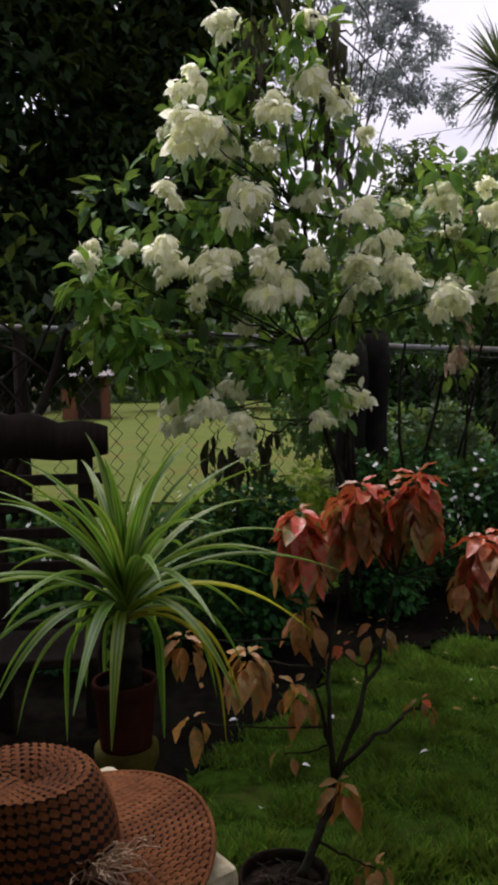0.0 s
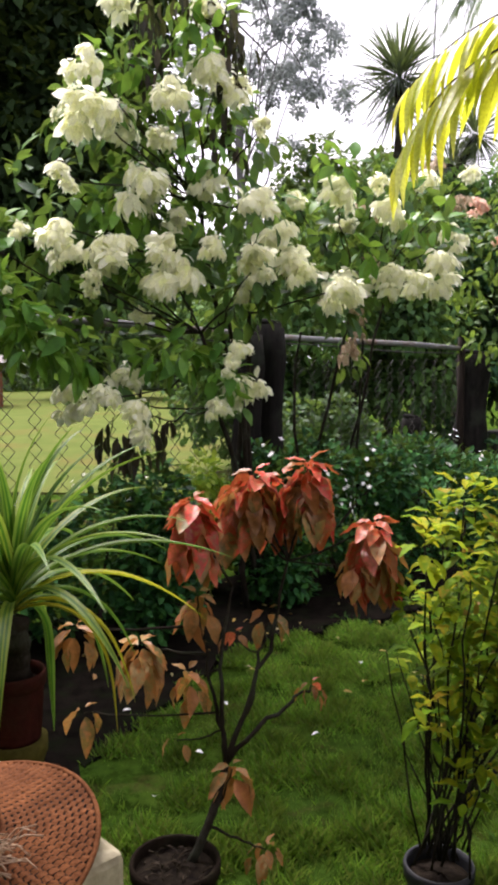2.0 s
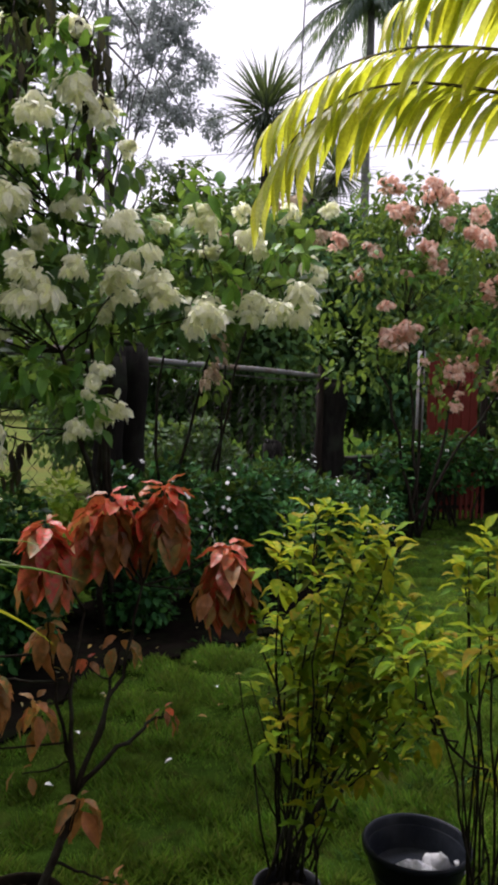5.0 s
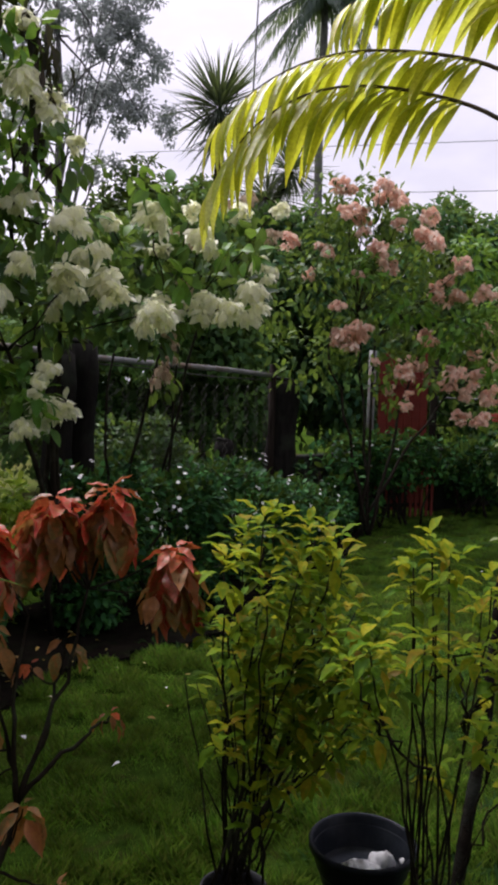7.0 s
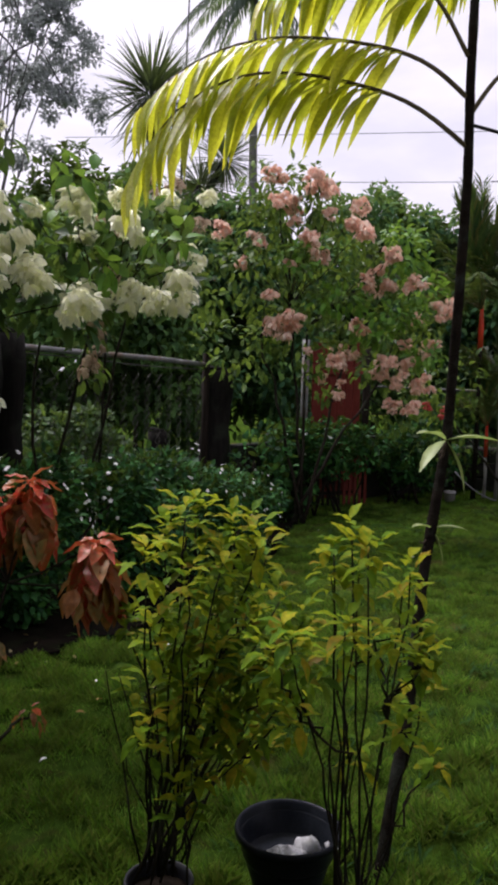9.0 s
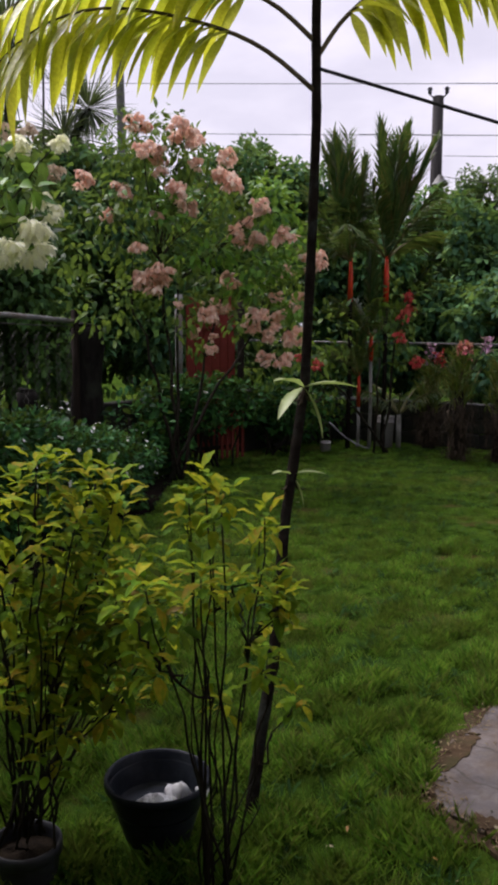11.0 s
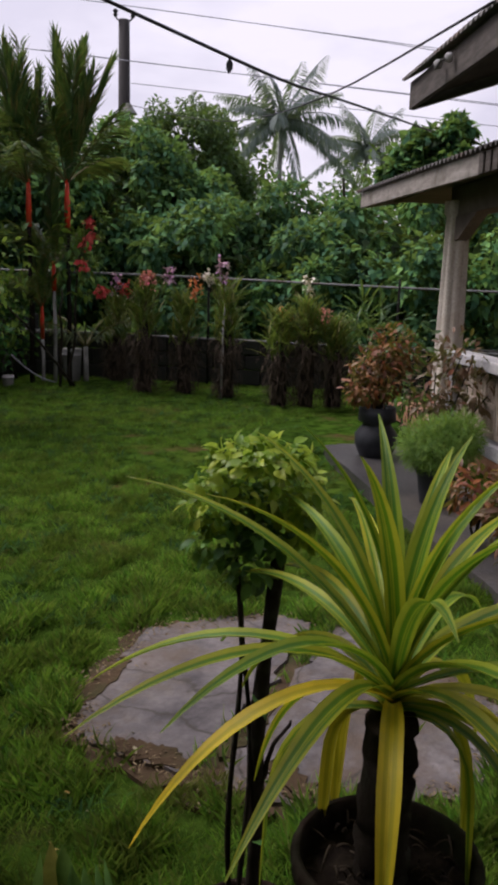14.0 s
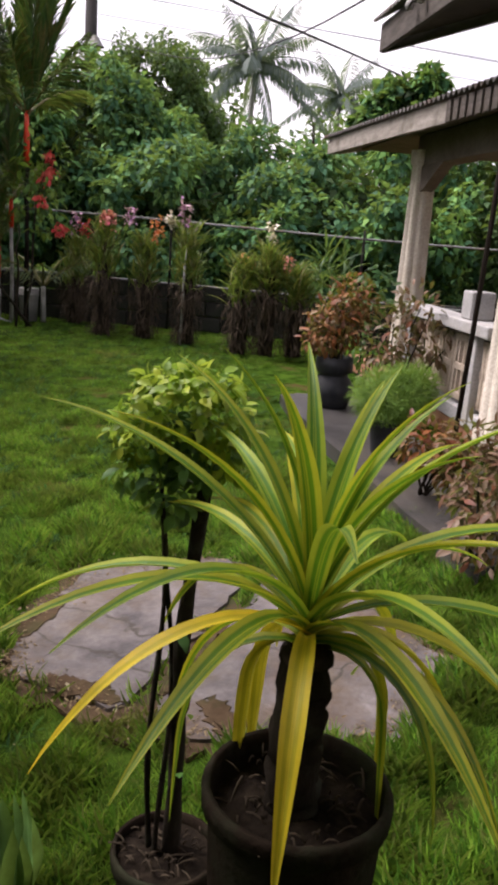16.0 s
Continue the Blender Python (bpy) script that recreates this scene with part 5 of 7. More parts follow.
def sealing_palms():
    for x, y, h0, h1, top, r, n, lean in ((7.46, 8.36, 1.90, 2.52, 4.15, 0.036, 10, 0.11), (6.98, 8.50, 1.92, 2.48, 3.95, 0.034, 10, -0.11), (7.28, 8.42, 1.15, 1.52, 2.6, 0.028, 5, 0.0), (7.15, 8.5, 0.55, 1.0, 1.9, 0.025, 5, 0.0)):
        g = np.random.default_rng(int(x * 100))
        palm = thing("sealing_wax_palm", (x, y, 0), "clustered palm stem with a bright red crownshaft and upright dark fronds", "palm tree", "red-stemmed palms")
        part("trunk", mesh_of("trunk", *tube([(x, y, 0), (x + 0.01, y, h0 * 0.5), (x, y, h0)], [r, r * 0.8, r * 0.8], 10), PALE_BARK if top < 3 else ARECA_BARK), palm)
        part("crownshaft", mesh_of("crownshaft", *tube([(x, y, h0), (x, y, (h0 + h1) / 2), (x, y, h1)], [r * 1.0, r * 1.05, r * 0.6], 12), RED_SHAFT), palm, "bright red crownshaft")
        up = [(2 * np.pi * k / (n - 3) + g.normal(0, 0.2), 1.50 - 0.035 * k + g.normal(0, 0.03)) for k in range(n - 3)]
        joined_fronds(palm, (x, y, h1 - 0.05), up, (top - h1) * 0.93, 46, (top - h1) * 0.25, SEAL_LEAF, g, -0.6, 0.4, 0.15, 0.014, 0.18, 0.9, 0.13, 0.42, (0.67 * lean, -0.74 * lean))
        low = [(2 * np.pi * k / 5 + 0.4 + g.normal(0, 0.2), 0.90 + g.normal(0, 0.2)) for k in range(8)]
        joined_fronds(palm, (x, y, h1 - 0.05), low, (top - h1) * 0.75, 44, (top - h1) * 0.25, SEAL_LEAF, g, 0.3, 0.4, 0.6, 0.012, 0.2, 0.5, 0.10, 0.6, (0.67 * lean * 2, -0.74 * lean * 2))
    g = np.random.default_rng(5)
    palm = thing("sealing_wax_palm", (7.6, 8.2, 0), "low young palm with arching dark fronds at the lawn edge", "palm tree", "red-stemmed palms")
    part("trunk", mesh_of("trunk", *tube([(7.6, 8.2, 0), (7.6, 8.2, 0.5)], [0.04, 0.03], 8), PALE_BARK), palm)
    joined_fronds(palm, (7.6, 8.2, 0.45), [(a, 0.8) for a in (0.3, 1.5, 2.8, 4.0, 5.2)], 0.9, 20, 0.3, SEAL_LEAF, g)


sealing_palms()


def coconut(at, top, length, n, seed, label, trunk_r=0.14, sag=1.15):
    g = np.random.default_rng(seed)
    palm = thing("coconut_palm", at, label, "palm tree", "distant coconut palms")
    part("trunk", mesh_of("trunk", *tube(bent(at, (top[0], top[1], top[2]), 0, 9, 0.05, seed), np.linspace(trunk_r * 1.3, trunk_r * 0.8, 9), 9), PALE_BARK if sag < 1.3 else GREY_BARK), palm)
    ways = [(2 * np.pi * k * 0.382 + g.normal(0, 0.1), 1.15 - 1.75 * k / n) for k in range(n)]
    joined_fronds(palm, top, ways, length, 44, length * 0.21, HAZED_COCO_LEAF, g, 0.9, 0.4, sag, 0.05, 0.08, 0.4, 0.13)


coconut((39.8, 29.0, 0), (39.8, 29.0, 10.3), 4.7, 21, 81, "tall coconut palm against the sky, greyed in colour as haze", 0.14, 0.85)
coconut((51.2, 30.2, 0), (51.2, 30.2, 10.4), 4.2, 19, 82, "distant coconut palm standing against the sky", 0.14, 0.85)
coconut((72.0, 24.5, 0), (72.0, 24.5, 13.0), 3.6, 16, 83, "far coconut palm above the roof line")
coconut((10.5, 24.2, 0), (10.25, 23.8, 13.4), 2.35, 26, 84, "tall coconut palm with drooping fronds", 0.13, 1.5)


def yucca():
    g = np.random.default_rng(91)
    plant = thing("yucca_tree", (3.75, 12.9, 0), "tall yucca with a spiky round head of narrow dark blades", "yucca")
    part("trunk", mesh_of("trunk", *tube(bent((3.75, 12.9, 0), (3.86, 12.9, 5.85), 0, 8, 0.03, 3), np.linspace(0.09, 0.06, 8), 9), BARK), plant)
    for c, n, L in (((3.86, 12.9, 5.9), 210, 0.98), ((3.86, 12.9, 5.5), 90, 0.85), ((5.2, 13.1, 5.1), 200, 0.75), ((4.75, 13.0, 4.6), 170, 0.75)):
        d = sphere_dirs(n * 2, g)
        d = d[d[:, 2] > -0.85][:n]
        v, f = scatter(leaf(3, 0.042, 0.3, 0.12, 0.3), np.asarray(c) + d * 0.06, d, L * (0.72 + 0.35 * g.random(n)))
        part("head", mesh_of("head", v, f, YUCCA_LEAF), plant)
    for c in ((5.2, 13.1, 5.1), (4.75, 13.0, 4.6)):
        part("branch", mesh_of("branch", *tube(bent((3.78, 12.9, 2.8), c, 0.1, 6), np.linspace(0.08, 0.06, 6), 8), BARK), plant)


yucca()
mast = thing("antenna_pole", (4.95, 14.9, 0), "thin leaning metal antenna pole against the sky", "pole")
part("pole", mesh_of("pole", *tube([(4.95, 14.9, 0), (4.9, 14.5, 5), (4.76, 13.75, 8.6)], [0.03, 0.02, 0.012], 7), CABLE), mast)


# ---- striped pandans ----
def pandan(name, crown, n, length, width, mat, pot, seed, label, hang, droop_scale=1.0, bare=None, aged=None, thin=2):
    """A rosette of long arching striped leaves on a short stem in a pot; every leaf is a part."""
    g = np.random.default_rng(seed)
    crown = np.array(crown, float)
    plant = thing(name, (pot[0], pot[1], pot[2]), label, "potted plant")
    part("stem", mesh_of("stem", *tube(bent((pot[0], pot[1], pot[2]), crown, 0, 19, 0.003, seed), np.linspace(0.036, 0.034, 19) * (1 + 0.16 * (np.arange(19) % 2)), 12), BARK), plant, "dark ringed stem with old leaf bases")
    for k in range(n):
        f = k / (n - 1)
        a = k * 2.399 + g.normal(0, 0.12)
        if bare is not None and f > 0.66 and math.cos(a - bare) > 0.25 and k % thin:
            continue
        e = radians(86 - (86 + hang) * f ** 0.9) + g.normal(0, 0.05)
        L = length * (0.78 + 0.25 * math.sin(math.pi * min(1, 0.25 + f))) * (0.9 + 0.2 * g.random()) * (0.76 + 0.24 * min(1.0, f / 0.45))
        seg = 14
        p, way = crown + np.array([0, 0, 0.05 * (1 - f)]), e
        pts, ways = [], []
        bend = (0.45 + 0.9 * f + 0.3 * g.random()) * droop_scale
        for q in range(seg + 1):
            pts.append(p.copy())
            d = np.array([math.cos(a) * math.cos(way), math.sin(a) * math.cos(way), math.sin(way)])
            ways.append(d)
            p = p + d * L / seg
            early = max(0.0, 2.4 - 3.2 * q / seg)
            late = 0.35 + 1.3 * q / seg
            way -= bend / seg * (late * (1 - f) + early * f)
            way = max(way, -1.5)
        pts, ways = np.array(pts), np.array(ways)
        s = np.linspace(0, 1, seg + 1)
        w = width * np.minimum(1, 0.62 + 1.5 * s) * np.clip((1 - s) * 2.1, 0.02, 1) ** 0.75 / 2
        side = np.tile(np.array([-math.sin(a), math.cos(a), 0.0]), (seg + 1, 1))
        nor = np.cross(ways, side)
        nor = nor * np.sign(nor[:, 2:3] + 1e-6) * 1.0
        v, uv = [], []
        for c in (-1, -0.5, 0, 0.5, 1):
            v.append(pts + side * (w * c)[:, None] + nor * (abs(c) * w * 0.55)[:, None])
            uv.append(np.stack([np.full(seg + 1, (c + 1) / 2), s * 4], 1))
        v = np.stack(v, 1).reshape(-1, 3)
        uv = np.stack(uv, 1).reshape(-1, 2)
        i, j = np.meshgrid(np.arange(seg), np.arange(4), indexing="ij")
        fc = np.stack([i * 5 + j, i * 5 + j + 1, (i + 1) * 5 + j + 1, (i + 1) * 5 + j], -1).reshape(-1, 4)
        part("leaf", mesh_of("leaf", v, fc, PANDAN_OLD if (mat is PANDAN and f > 0.55 and k % 4) or (aged is not None and f > 0.6 and math.cos(a - aged) > 0.75) else mat, True, uv), plant)
    return plant


def round_pot(name, at, r, h, mat, label, soil=0.04, foot=0.75, rim=0.02, fill=SOIL, group=""):
    """A turned flower pot with a rolled rim, and soil in it."""
    pot = thing(name, at, label, "flower pot", group)
    prof = [(0.001, 0.0), (r * foot, 0.0), (r * foot * 1.02, 0.01), (r * 0.93, h - rim * 2), (r * 0.94, h - rim * 1.8), (r, h - rim * 1.6), (r * 1.01, h - rim * 0.4), (r * 0.985, h), (r * 0.92, h), (r * 0.90, h - rim), (r * 0.86, h - soil - 0.05)]
    v, f = lathe(prof, 32)
    part("body", mesh_of("body", v + np.array(at), f, mat), pot)
    g = np.random.default_rng(int(at[0] * 1000) % 997)
    prof = [(0.001, h - soil + 0.012), (r * 0.3, h - soil + 0.01), (r * 0.6, h - soil + 0.004), (r * 0.89, h - soil)]
    v, f = lathe(prof[::-1], 24)
    v = v + g.normal(0, 0.004, v.shape) * (np.hypot(v[:, :1], v[:, 1:2]) < r * 0.8)
    part("soil", mesh_of("soil", v + np.array(at), f, fill), pot)
    return pot


round_pot("tall_clay_pot", (1.525, 0.438, 0), 0.138, 0.552, DARK_POT, "tall weathered dark clay pot holding a striped pandan", 0.05, 0.72)
pandan("striped_pandan", (1.521, 0.443, 0.765), 54, 0.50, 0.030, PANDAN, (1.520, 0.446, 0.50), 101, "pandan with long arching yellow-striped leaves in a clay pot", 2, 1.42, math.atan2(-0.5, -0.9), None, 4)
round_pot("terracotta_pot", (-0.268, 1.93, 0.58), 0.078, 0.165, CLAY, "squat faded red pot holding a striped pandan", 0.03, 0.8)
stand = thing("pot_stand", (-0.28, 1.93, 0), "tall round faded yellow stand under a red pot", "pot stand")
part("body", mesh_of("body", *(lambda v, f: (v + np.array([-0.268, 1.93, 0.0]), f))(*lathe([(0.001, 0.0), (0.10, 0.0), (0.10, 0.04), (0.072, 0.09), (0.058, 0.30), (0.060, 0.50), (0.078, 0.55), (0.078, 0.58), (0.001, 0.58)], 24)), OLD_YELLOW), stand)
pandan("striped_pandan", (-0.255, 1.91, 0.885), 70, 0.56, 0.027, PANDAN_DARK, (-0.27, 1.93, 0.70), 102, "pandan with narrow arching pale-edged leaves in a red pot", -14, 1.45, math.atan2(-1.0, 0.2), -0.35, 50)


# ---- small potted shrubs ----
def leaf_whorl(root, centre, n, size, meshes, g, up=0.35, spread=1.0, name="leaf", droop=0.0, tall=0.10):
    for k in range(n):
        a = k * 2.399 + g.random()
        e = up * (1 - k / n) - 0.25 + g.normal(0, 0.4) - droop
        d = unit(np.array([math.cos(a) * spread, math.sin(a) * spread, e]))
        p = np.asarray(centre) + d * 0.012 + np.array([g.normal(0, 0.012), g.normal(0, 0.012), tall * (0.4 - k / n)])
        side = unit(np.cross(d, (0, 0, 1.0)))
        nor = np.cross(side, d)
        s = size * (0.7 + 0.55 * g.random())
        m = Matrix([[side[q] * s, d[q] * s, nor[q] * s, p[q]] for q in range(3)] + [[0, 0, 0, 1]])
        part(name, meshes[int(g.integers(len(meshes)))], root, "", m)


def acalypha():
    g = np.random.default_rng(111)
    root = thing("copper_leaf_shrub", (0.13, 2.0, 0.16), "copper-leaf shrub with drooping red and orange leaves on bare stems", "potted plant")
    red = [mesh_of("leaf", *leaf(7, w, 0.22, d, 0.36, 0, u), ACAL_LEAF) for w, d, u in ((0.50, 0.25, 0.035), (0.55, 0.5, 0.05), (0.42, 0.12, 0.04), (0.52, 0.4, 0.055))]
    old = [mesh_of("leaf", *leaf(7, w, 0.25, d, 0.36, 0, u), ACAL_OLD) for w, d, u in ((0.50, 0.3, 0.03), (0.42, 0.5, 0.035), (0.54, 0.15, 0.03))]
    fork = np.array([0.250, 2.10, 0.398])
    part("trunk", mesh_of("trunk", *tube(np.array([(0.13, 1.99, 0.16), (0.165, 2.0, 0.215), (0.196, 2.02, 0.274), (0.228, 2.06, 0.335), fork]), np.array([0.013, 0.012, 0.011, 0.0105, 0.010]), 9), BARK), root)
    nodes_ = [fork]
    for k, way in enumerate((((0.242, 2.18, 0.63), (0.285, 2.27, 0.837)), ((0.387, 2.2, 0.668), (0.448, 2.29, 0.90)), ((0.232, 2.15, 0.52), (0.19, 2.24, 0.74)), ((0.40, 2.16, 0.50), (0.49, 2.19, 0.55)), ((0.33, 2.16, 0.55), (0.375, 2.24, 0.72)))):
        pts = np.concatenate([bent(fork, way[0], -0.015, 6, 0.004, 300 + k), bent(way[0], way[1], -0.01, 6, 0.004, 320 + k)[1:]])
        part("limb", mesh_of("limb", *tube(pts, np.linspace(0.0078, 0.0035, len(pts)), 8), BARK), root)
        nodes_ += [pts[3], pts[5], pts[8], pts[10]]
    nodes_ = np.array(nodes_)
    heads = (((0.180, 2.32, 1.075), 50, 0.110, red, 0.16), ((0.361, 2.36, 1.145), 40, 0.108, red, 0.15), ((0.30, 2.38, 1.10), 26, 0.095, red, 0.14), ((0.517, 2.34, 1.172), 50, 0.110, red, 0.15), ((0.445, 2.37, 1.13), 26, 0.095, red, 0.15),
             ((0.690, 2.26, 1.005), 58, 0.115, red, 0.16), ((0.64, 2.25, 0.90), 8, 0.08, old, 0.06), ((0.027, 2.22, 0.70), 30, 0.092, old, 0.11), ((0.155, 2.2, 0.615), 14, 0.075, old, 0.08), ((0.265, 2.08, 0.393), 15, 0.085, old, 0.07), ((0.187, 2.25, 0.82), 14, 0.08, old, 0.09), ((0.385, 2.26, 0.76), 6, 0.07, old, 0.05),
             ((0.50, 2.2, 0.562), 8, 0.05, red, 0.03), ((0.288, 2.24, 0.703), 5, 0.04, red, 0.02), ((0.345, 2.0, 0.21), 10, 0.06, old, 0.03), ((0.12, 2.12, 0.46), 3, 0.045, old, 0.02), ((-0.14, 2.12, 0.78), 14, 0.075, old, 0.06), ((-0.12, 2.1, 0.56), 4, 0.09, old, 0.03))
    for k, (c, n, s, ms, drop) in enumerate(heads):
        c = np.array(c)
        low = nodes_[nodes_[:, 2] < c[2] + 0.02] if c[2] > 0.42 else np.array([(0.196, 2.02, 0.274)])
        a = low[np.argmin(np.linalg.norm(low - c, axis=1))]
        mid = (a + c) / 2 + np.array([0.12 * (c[0] - a[0]), 0.01, -0.02])
        pts = np.array([(1 - t) ** 2 * a + 2 * t * (1 - t) * mid + t * t * c for t in np.linspace(0, 1, 10)]) + g.normal(0, 0.002, (10, 3))
        pts[0], pts[-1] = a, c
        part("stem", mesh_of("stem", *tube(pts, np.linspace(0.0044 if n > 9 else 0.003, 0.002, 10), 7), BARK), root)
        for q in range(n):
            an = q * 2.399 + g.random()
            t = q / n
            d = unit(np.array([math.cos(an), math.sin(an), 0.30 - 2.5 * t ** 0.75 + g.normal(0, 0.28)]))
            p = c + np.array([math.cos(an), math.sin(an), 0]) * (0.006 + 0.035 * t) + np.array([0, 0, 0.012 - drop * t])
            side = unit(np.cross(d, (0, 0, 1.0)))
            nor = np.cross(side, d)
            tw = g.normal(0, 0.35)
            side, nor = side * math.cos(tw) + nor * math.sin(tw), nor * math.cos(tw) - side * math.sin(tw)
            sz = s * (0.72 + 0.45 * g.random()) * (0.55 + 0.45 * min(1.0, 4.0 * t))
            kinds = old if ms is red and t > 0.22 and g.random() < 0.38 else ms
            m = Matrix([[side[i] * sz, d[i] * sz, nor[i] * sz, p[i]] for i in range(3)] + [[0, 0, 0, 1]])
            part("leaf", kinds[int(g.integers(len(kinds)))], root, "", m)
    round_pot("clay_pot", (0.11, 1.97, 0), 0.115, 0.22, DARK_POT, "small dark clay pot with bare soil holding a copper-leaf shrub", 0.03)


acalypha()


def croton(name, base, tips, seed, label, n_leaf, size, sticks, inner):
    """Upright bare sticks from the base, each tip with a whorl of yellow-green leaves."""
    g = np.random.default_rng(seed)
    root = thing(name, base, label, "potted plant", "yellow crotons")
    ms = [mesh_of("leaf", *leaf(6, w, 0.2, d, 0.52, 0, 0.035), CROTON_LEAF) for w, d in ((0.54, 0.45), (0.48, 0.25), (0.58, 0.7), (0.52, 0.1))]
    b = np.array(base, float)
    joints = []
    for k, c in enumerate(tips):
        c = np.array(c)
        start = b + np.array([g.normal(0, 0.035), g.normal(0, 0.035), 0])
        near = [q for q in joints if q[2] < c[2] - 0.10]
        if k > 7 and near and k % 4:
            start = min(near, key=lambda q: float(np.linalg.norm((q - c) * (1.6, 1.0, 0.8))))
        p = bent(start, c, -0.015, 9, 0.008, seed + k)
        part("stem", mesh_of("stem", *tube(p, np.linspace(0.0042, 0.0020, 9), 6), BARK), root)
        joints += [p[3], p[5], p[7]]
        leaf_whorl(root, c, n_leaf, size, ms, g, 1.3, tall=0.10 if len(tips) > 30 else 0.065)
    for k in range(sticks):
        a = g.random() * 6.28
        top = b + np.array([math.cos(a) * (0.05 + 0.13 * g.random()), math.sin(a) * (0.05 + 0.10 * g.random()), 0.25 + 0.35 * g.random()])
        part("twig", mesh_of("twig", *tube(bent(b + np.array([g.normal(0, 0.035), g.normal(0, 0.035), 0]), top, -0.01, 6, 0.006, k), np.linspace(0.0035, 0.0016, 6), 5), BARK), root)
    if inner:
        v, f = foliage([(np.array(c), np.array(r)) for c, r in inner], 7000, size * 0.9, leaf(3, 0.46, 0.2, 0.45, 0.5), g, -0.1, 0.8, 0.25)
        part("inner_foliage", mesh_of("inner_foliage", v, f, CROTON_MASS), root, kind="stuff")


CRO1_HIGH = [(0.89, 2.08, 1.1), (0.86, 2.17, 1.04), (0.74, 1.95, 1.02), (1.09, 2.18, 1.04), (1.1, 2.06, 1.03), (0.98, 2.01, 1.0), (1.18, 2.18, 0.95), (0.86, 1.96, 0.95), (1.01, 2.12, 0.89), (1.11, 2.13, 0.89), (0.79, 1.96, 0.89), (0.78, 2.2, 0.78), (0.79, 2.02, 0.79), (0.88, 2.05, 0.76), (1.01, 2.19, 0.79), (1.04, 1.95, 0.84), (1.22, 2.16, 0.82), (0.94, 2.1, 1.1), (1.04, 2.1, 1.06)]
CRO1_LOW = [(0.91, 2.08, 0.69), (0.96, 1.99, 0.75), (0.81, 2.21, 0.61), (0.86, 1.98, 0.66), (1.04, 2.1, 0.61), (1.18, 2.15, 0.6), (0.76, 1.95, 0.56), (0.95, 2.19, 0.47), (0.99, 2.04, 0.52), (1.07, 2.03, 0.51), (0.9, 1.96, 0.46), (1.06, 2.14, 0.36), (1.11, 2.11, 0.39), (0.87, 1.97, 0.36), (1.12, 1.98, 0.72), (1.1, 2.0, 0.63), (0.97, 2.0, 0.6), (0.85, 2.05, 0.52), (1.24, 2.08, 0.70), (1.28, 2.1, 0.61), (1.2, 2.02, 0.50), (1.27, 2.1, 0.77), (1.14, 2.1, 0.43)]
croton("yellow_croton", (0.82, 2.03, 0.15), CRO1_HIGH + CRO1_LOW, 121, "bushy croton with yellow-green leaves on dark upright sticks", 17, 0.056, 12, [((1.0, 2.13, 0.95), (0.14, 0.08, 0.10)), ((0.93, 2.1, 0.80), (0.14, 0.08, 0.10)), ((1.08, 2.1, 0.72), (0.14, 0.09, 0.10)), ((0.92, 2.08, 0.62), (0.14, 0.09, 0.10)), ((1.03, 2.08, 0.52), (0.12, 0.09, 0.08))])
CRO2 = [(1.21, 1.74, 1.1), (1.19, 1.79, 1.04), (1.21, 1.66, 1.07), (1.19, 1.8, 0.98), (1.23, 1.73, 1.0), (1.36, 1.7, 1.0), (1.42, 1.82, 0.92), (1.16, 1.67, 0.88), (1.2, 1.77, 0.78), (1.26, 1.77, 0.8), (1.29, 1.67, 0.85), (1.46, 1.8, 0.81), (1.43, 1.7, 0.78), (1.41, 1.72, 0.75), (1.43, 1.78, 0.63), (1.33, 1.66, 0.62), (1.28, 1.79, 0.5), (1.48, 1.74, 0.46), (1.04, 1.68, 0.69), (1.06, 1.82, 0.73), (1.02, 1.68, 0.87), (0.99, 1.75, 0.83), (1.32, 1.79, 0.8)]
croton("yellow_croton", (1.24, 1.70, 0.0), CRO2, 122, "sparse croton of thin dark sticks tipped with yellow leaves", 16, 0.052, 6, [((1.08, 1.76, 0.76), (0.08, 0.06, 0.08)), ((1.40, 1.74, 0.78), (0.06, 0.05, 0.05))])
round_pot("black_pot", (0.82, 2.03, 0), 0.095, 0.12, BLACK_POT, "black plastic pot holding a bushy croton", 0.04)


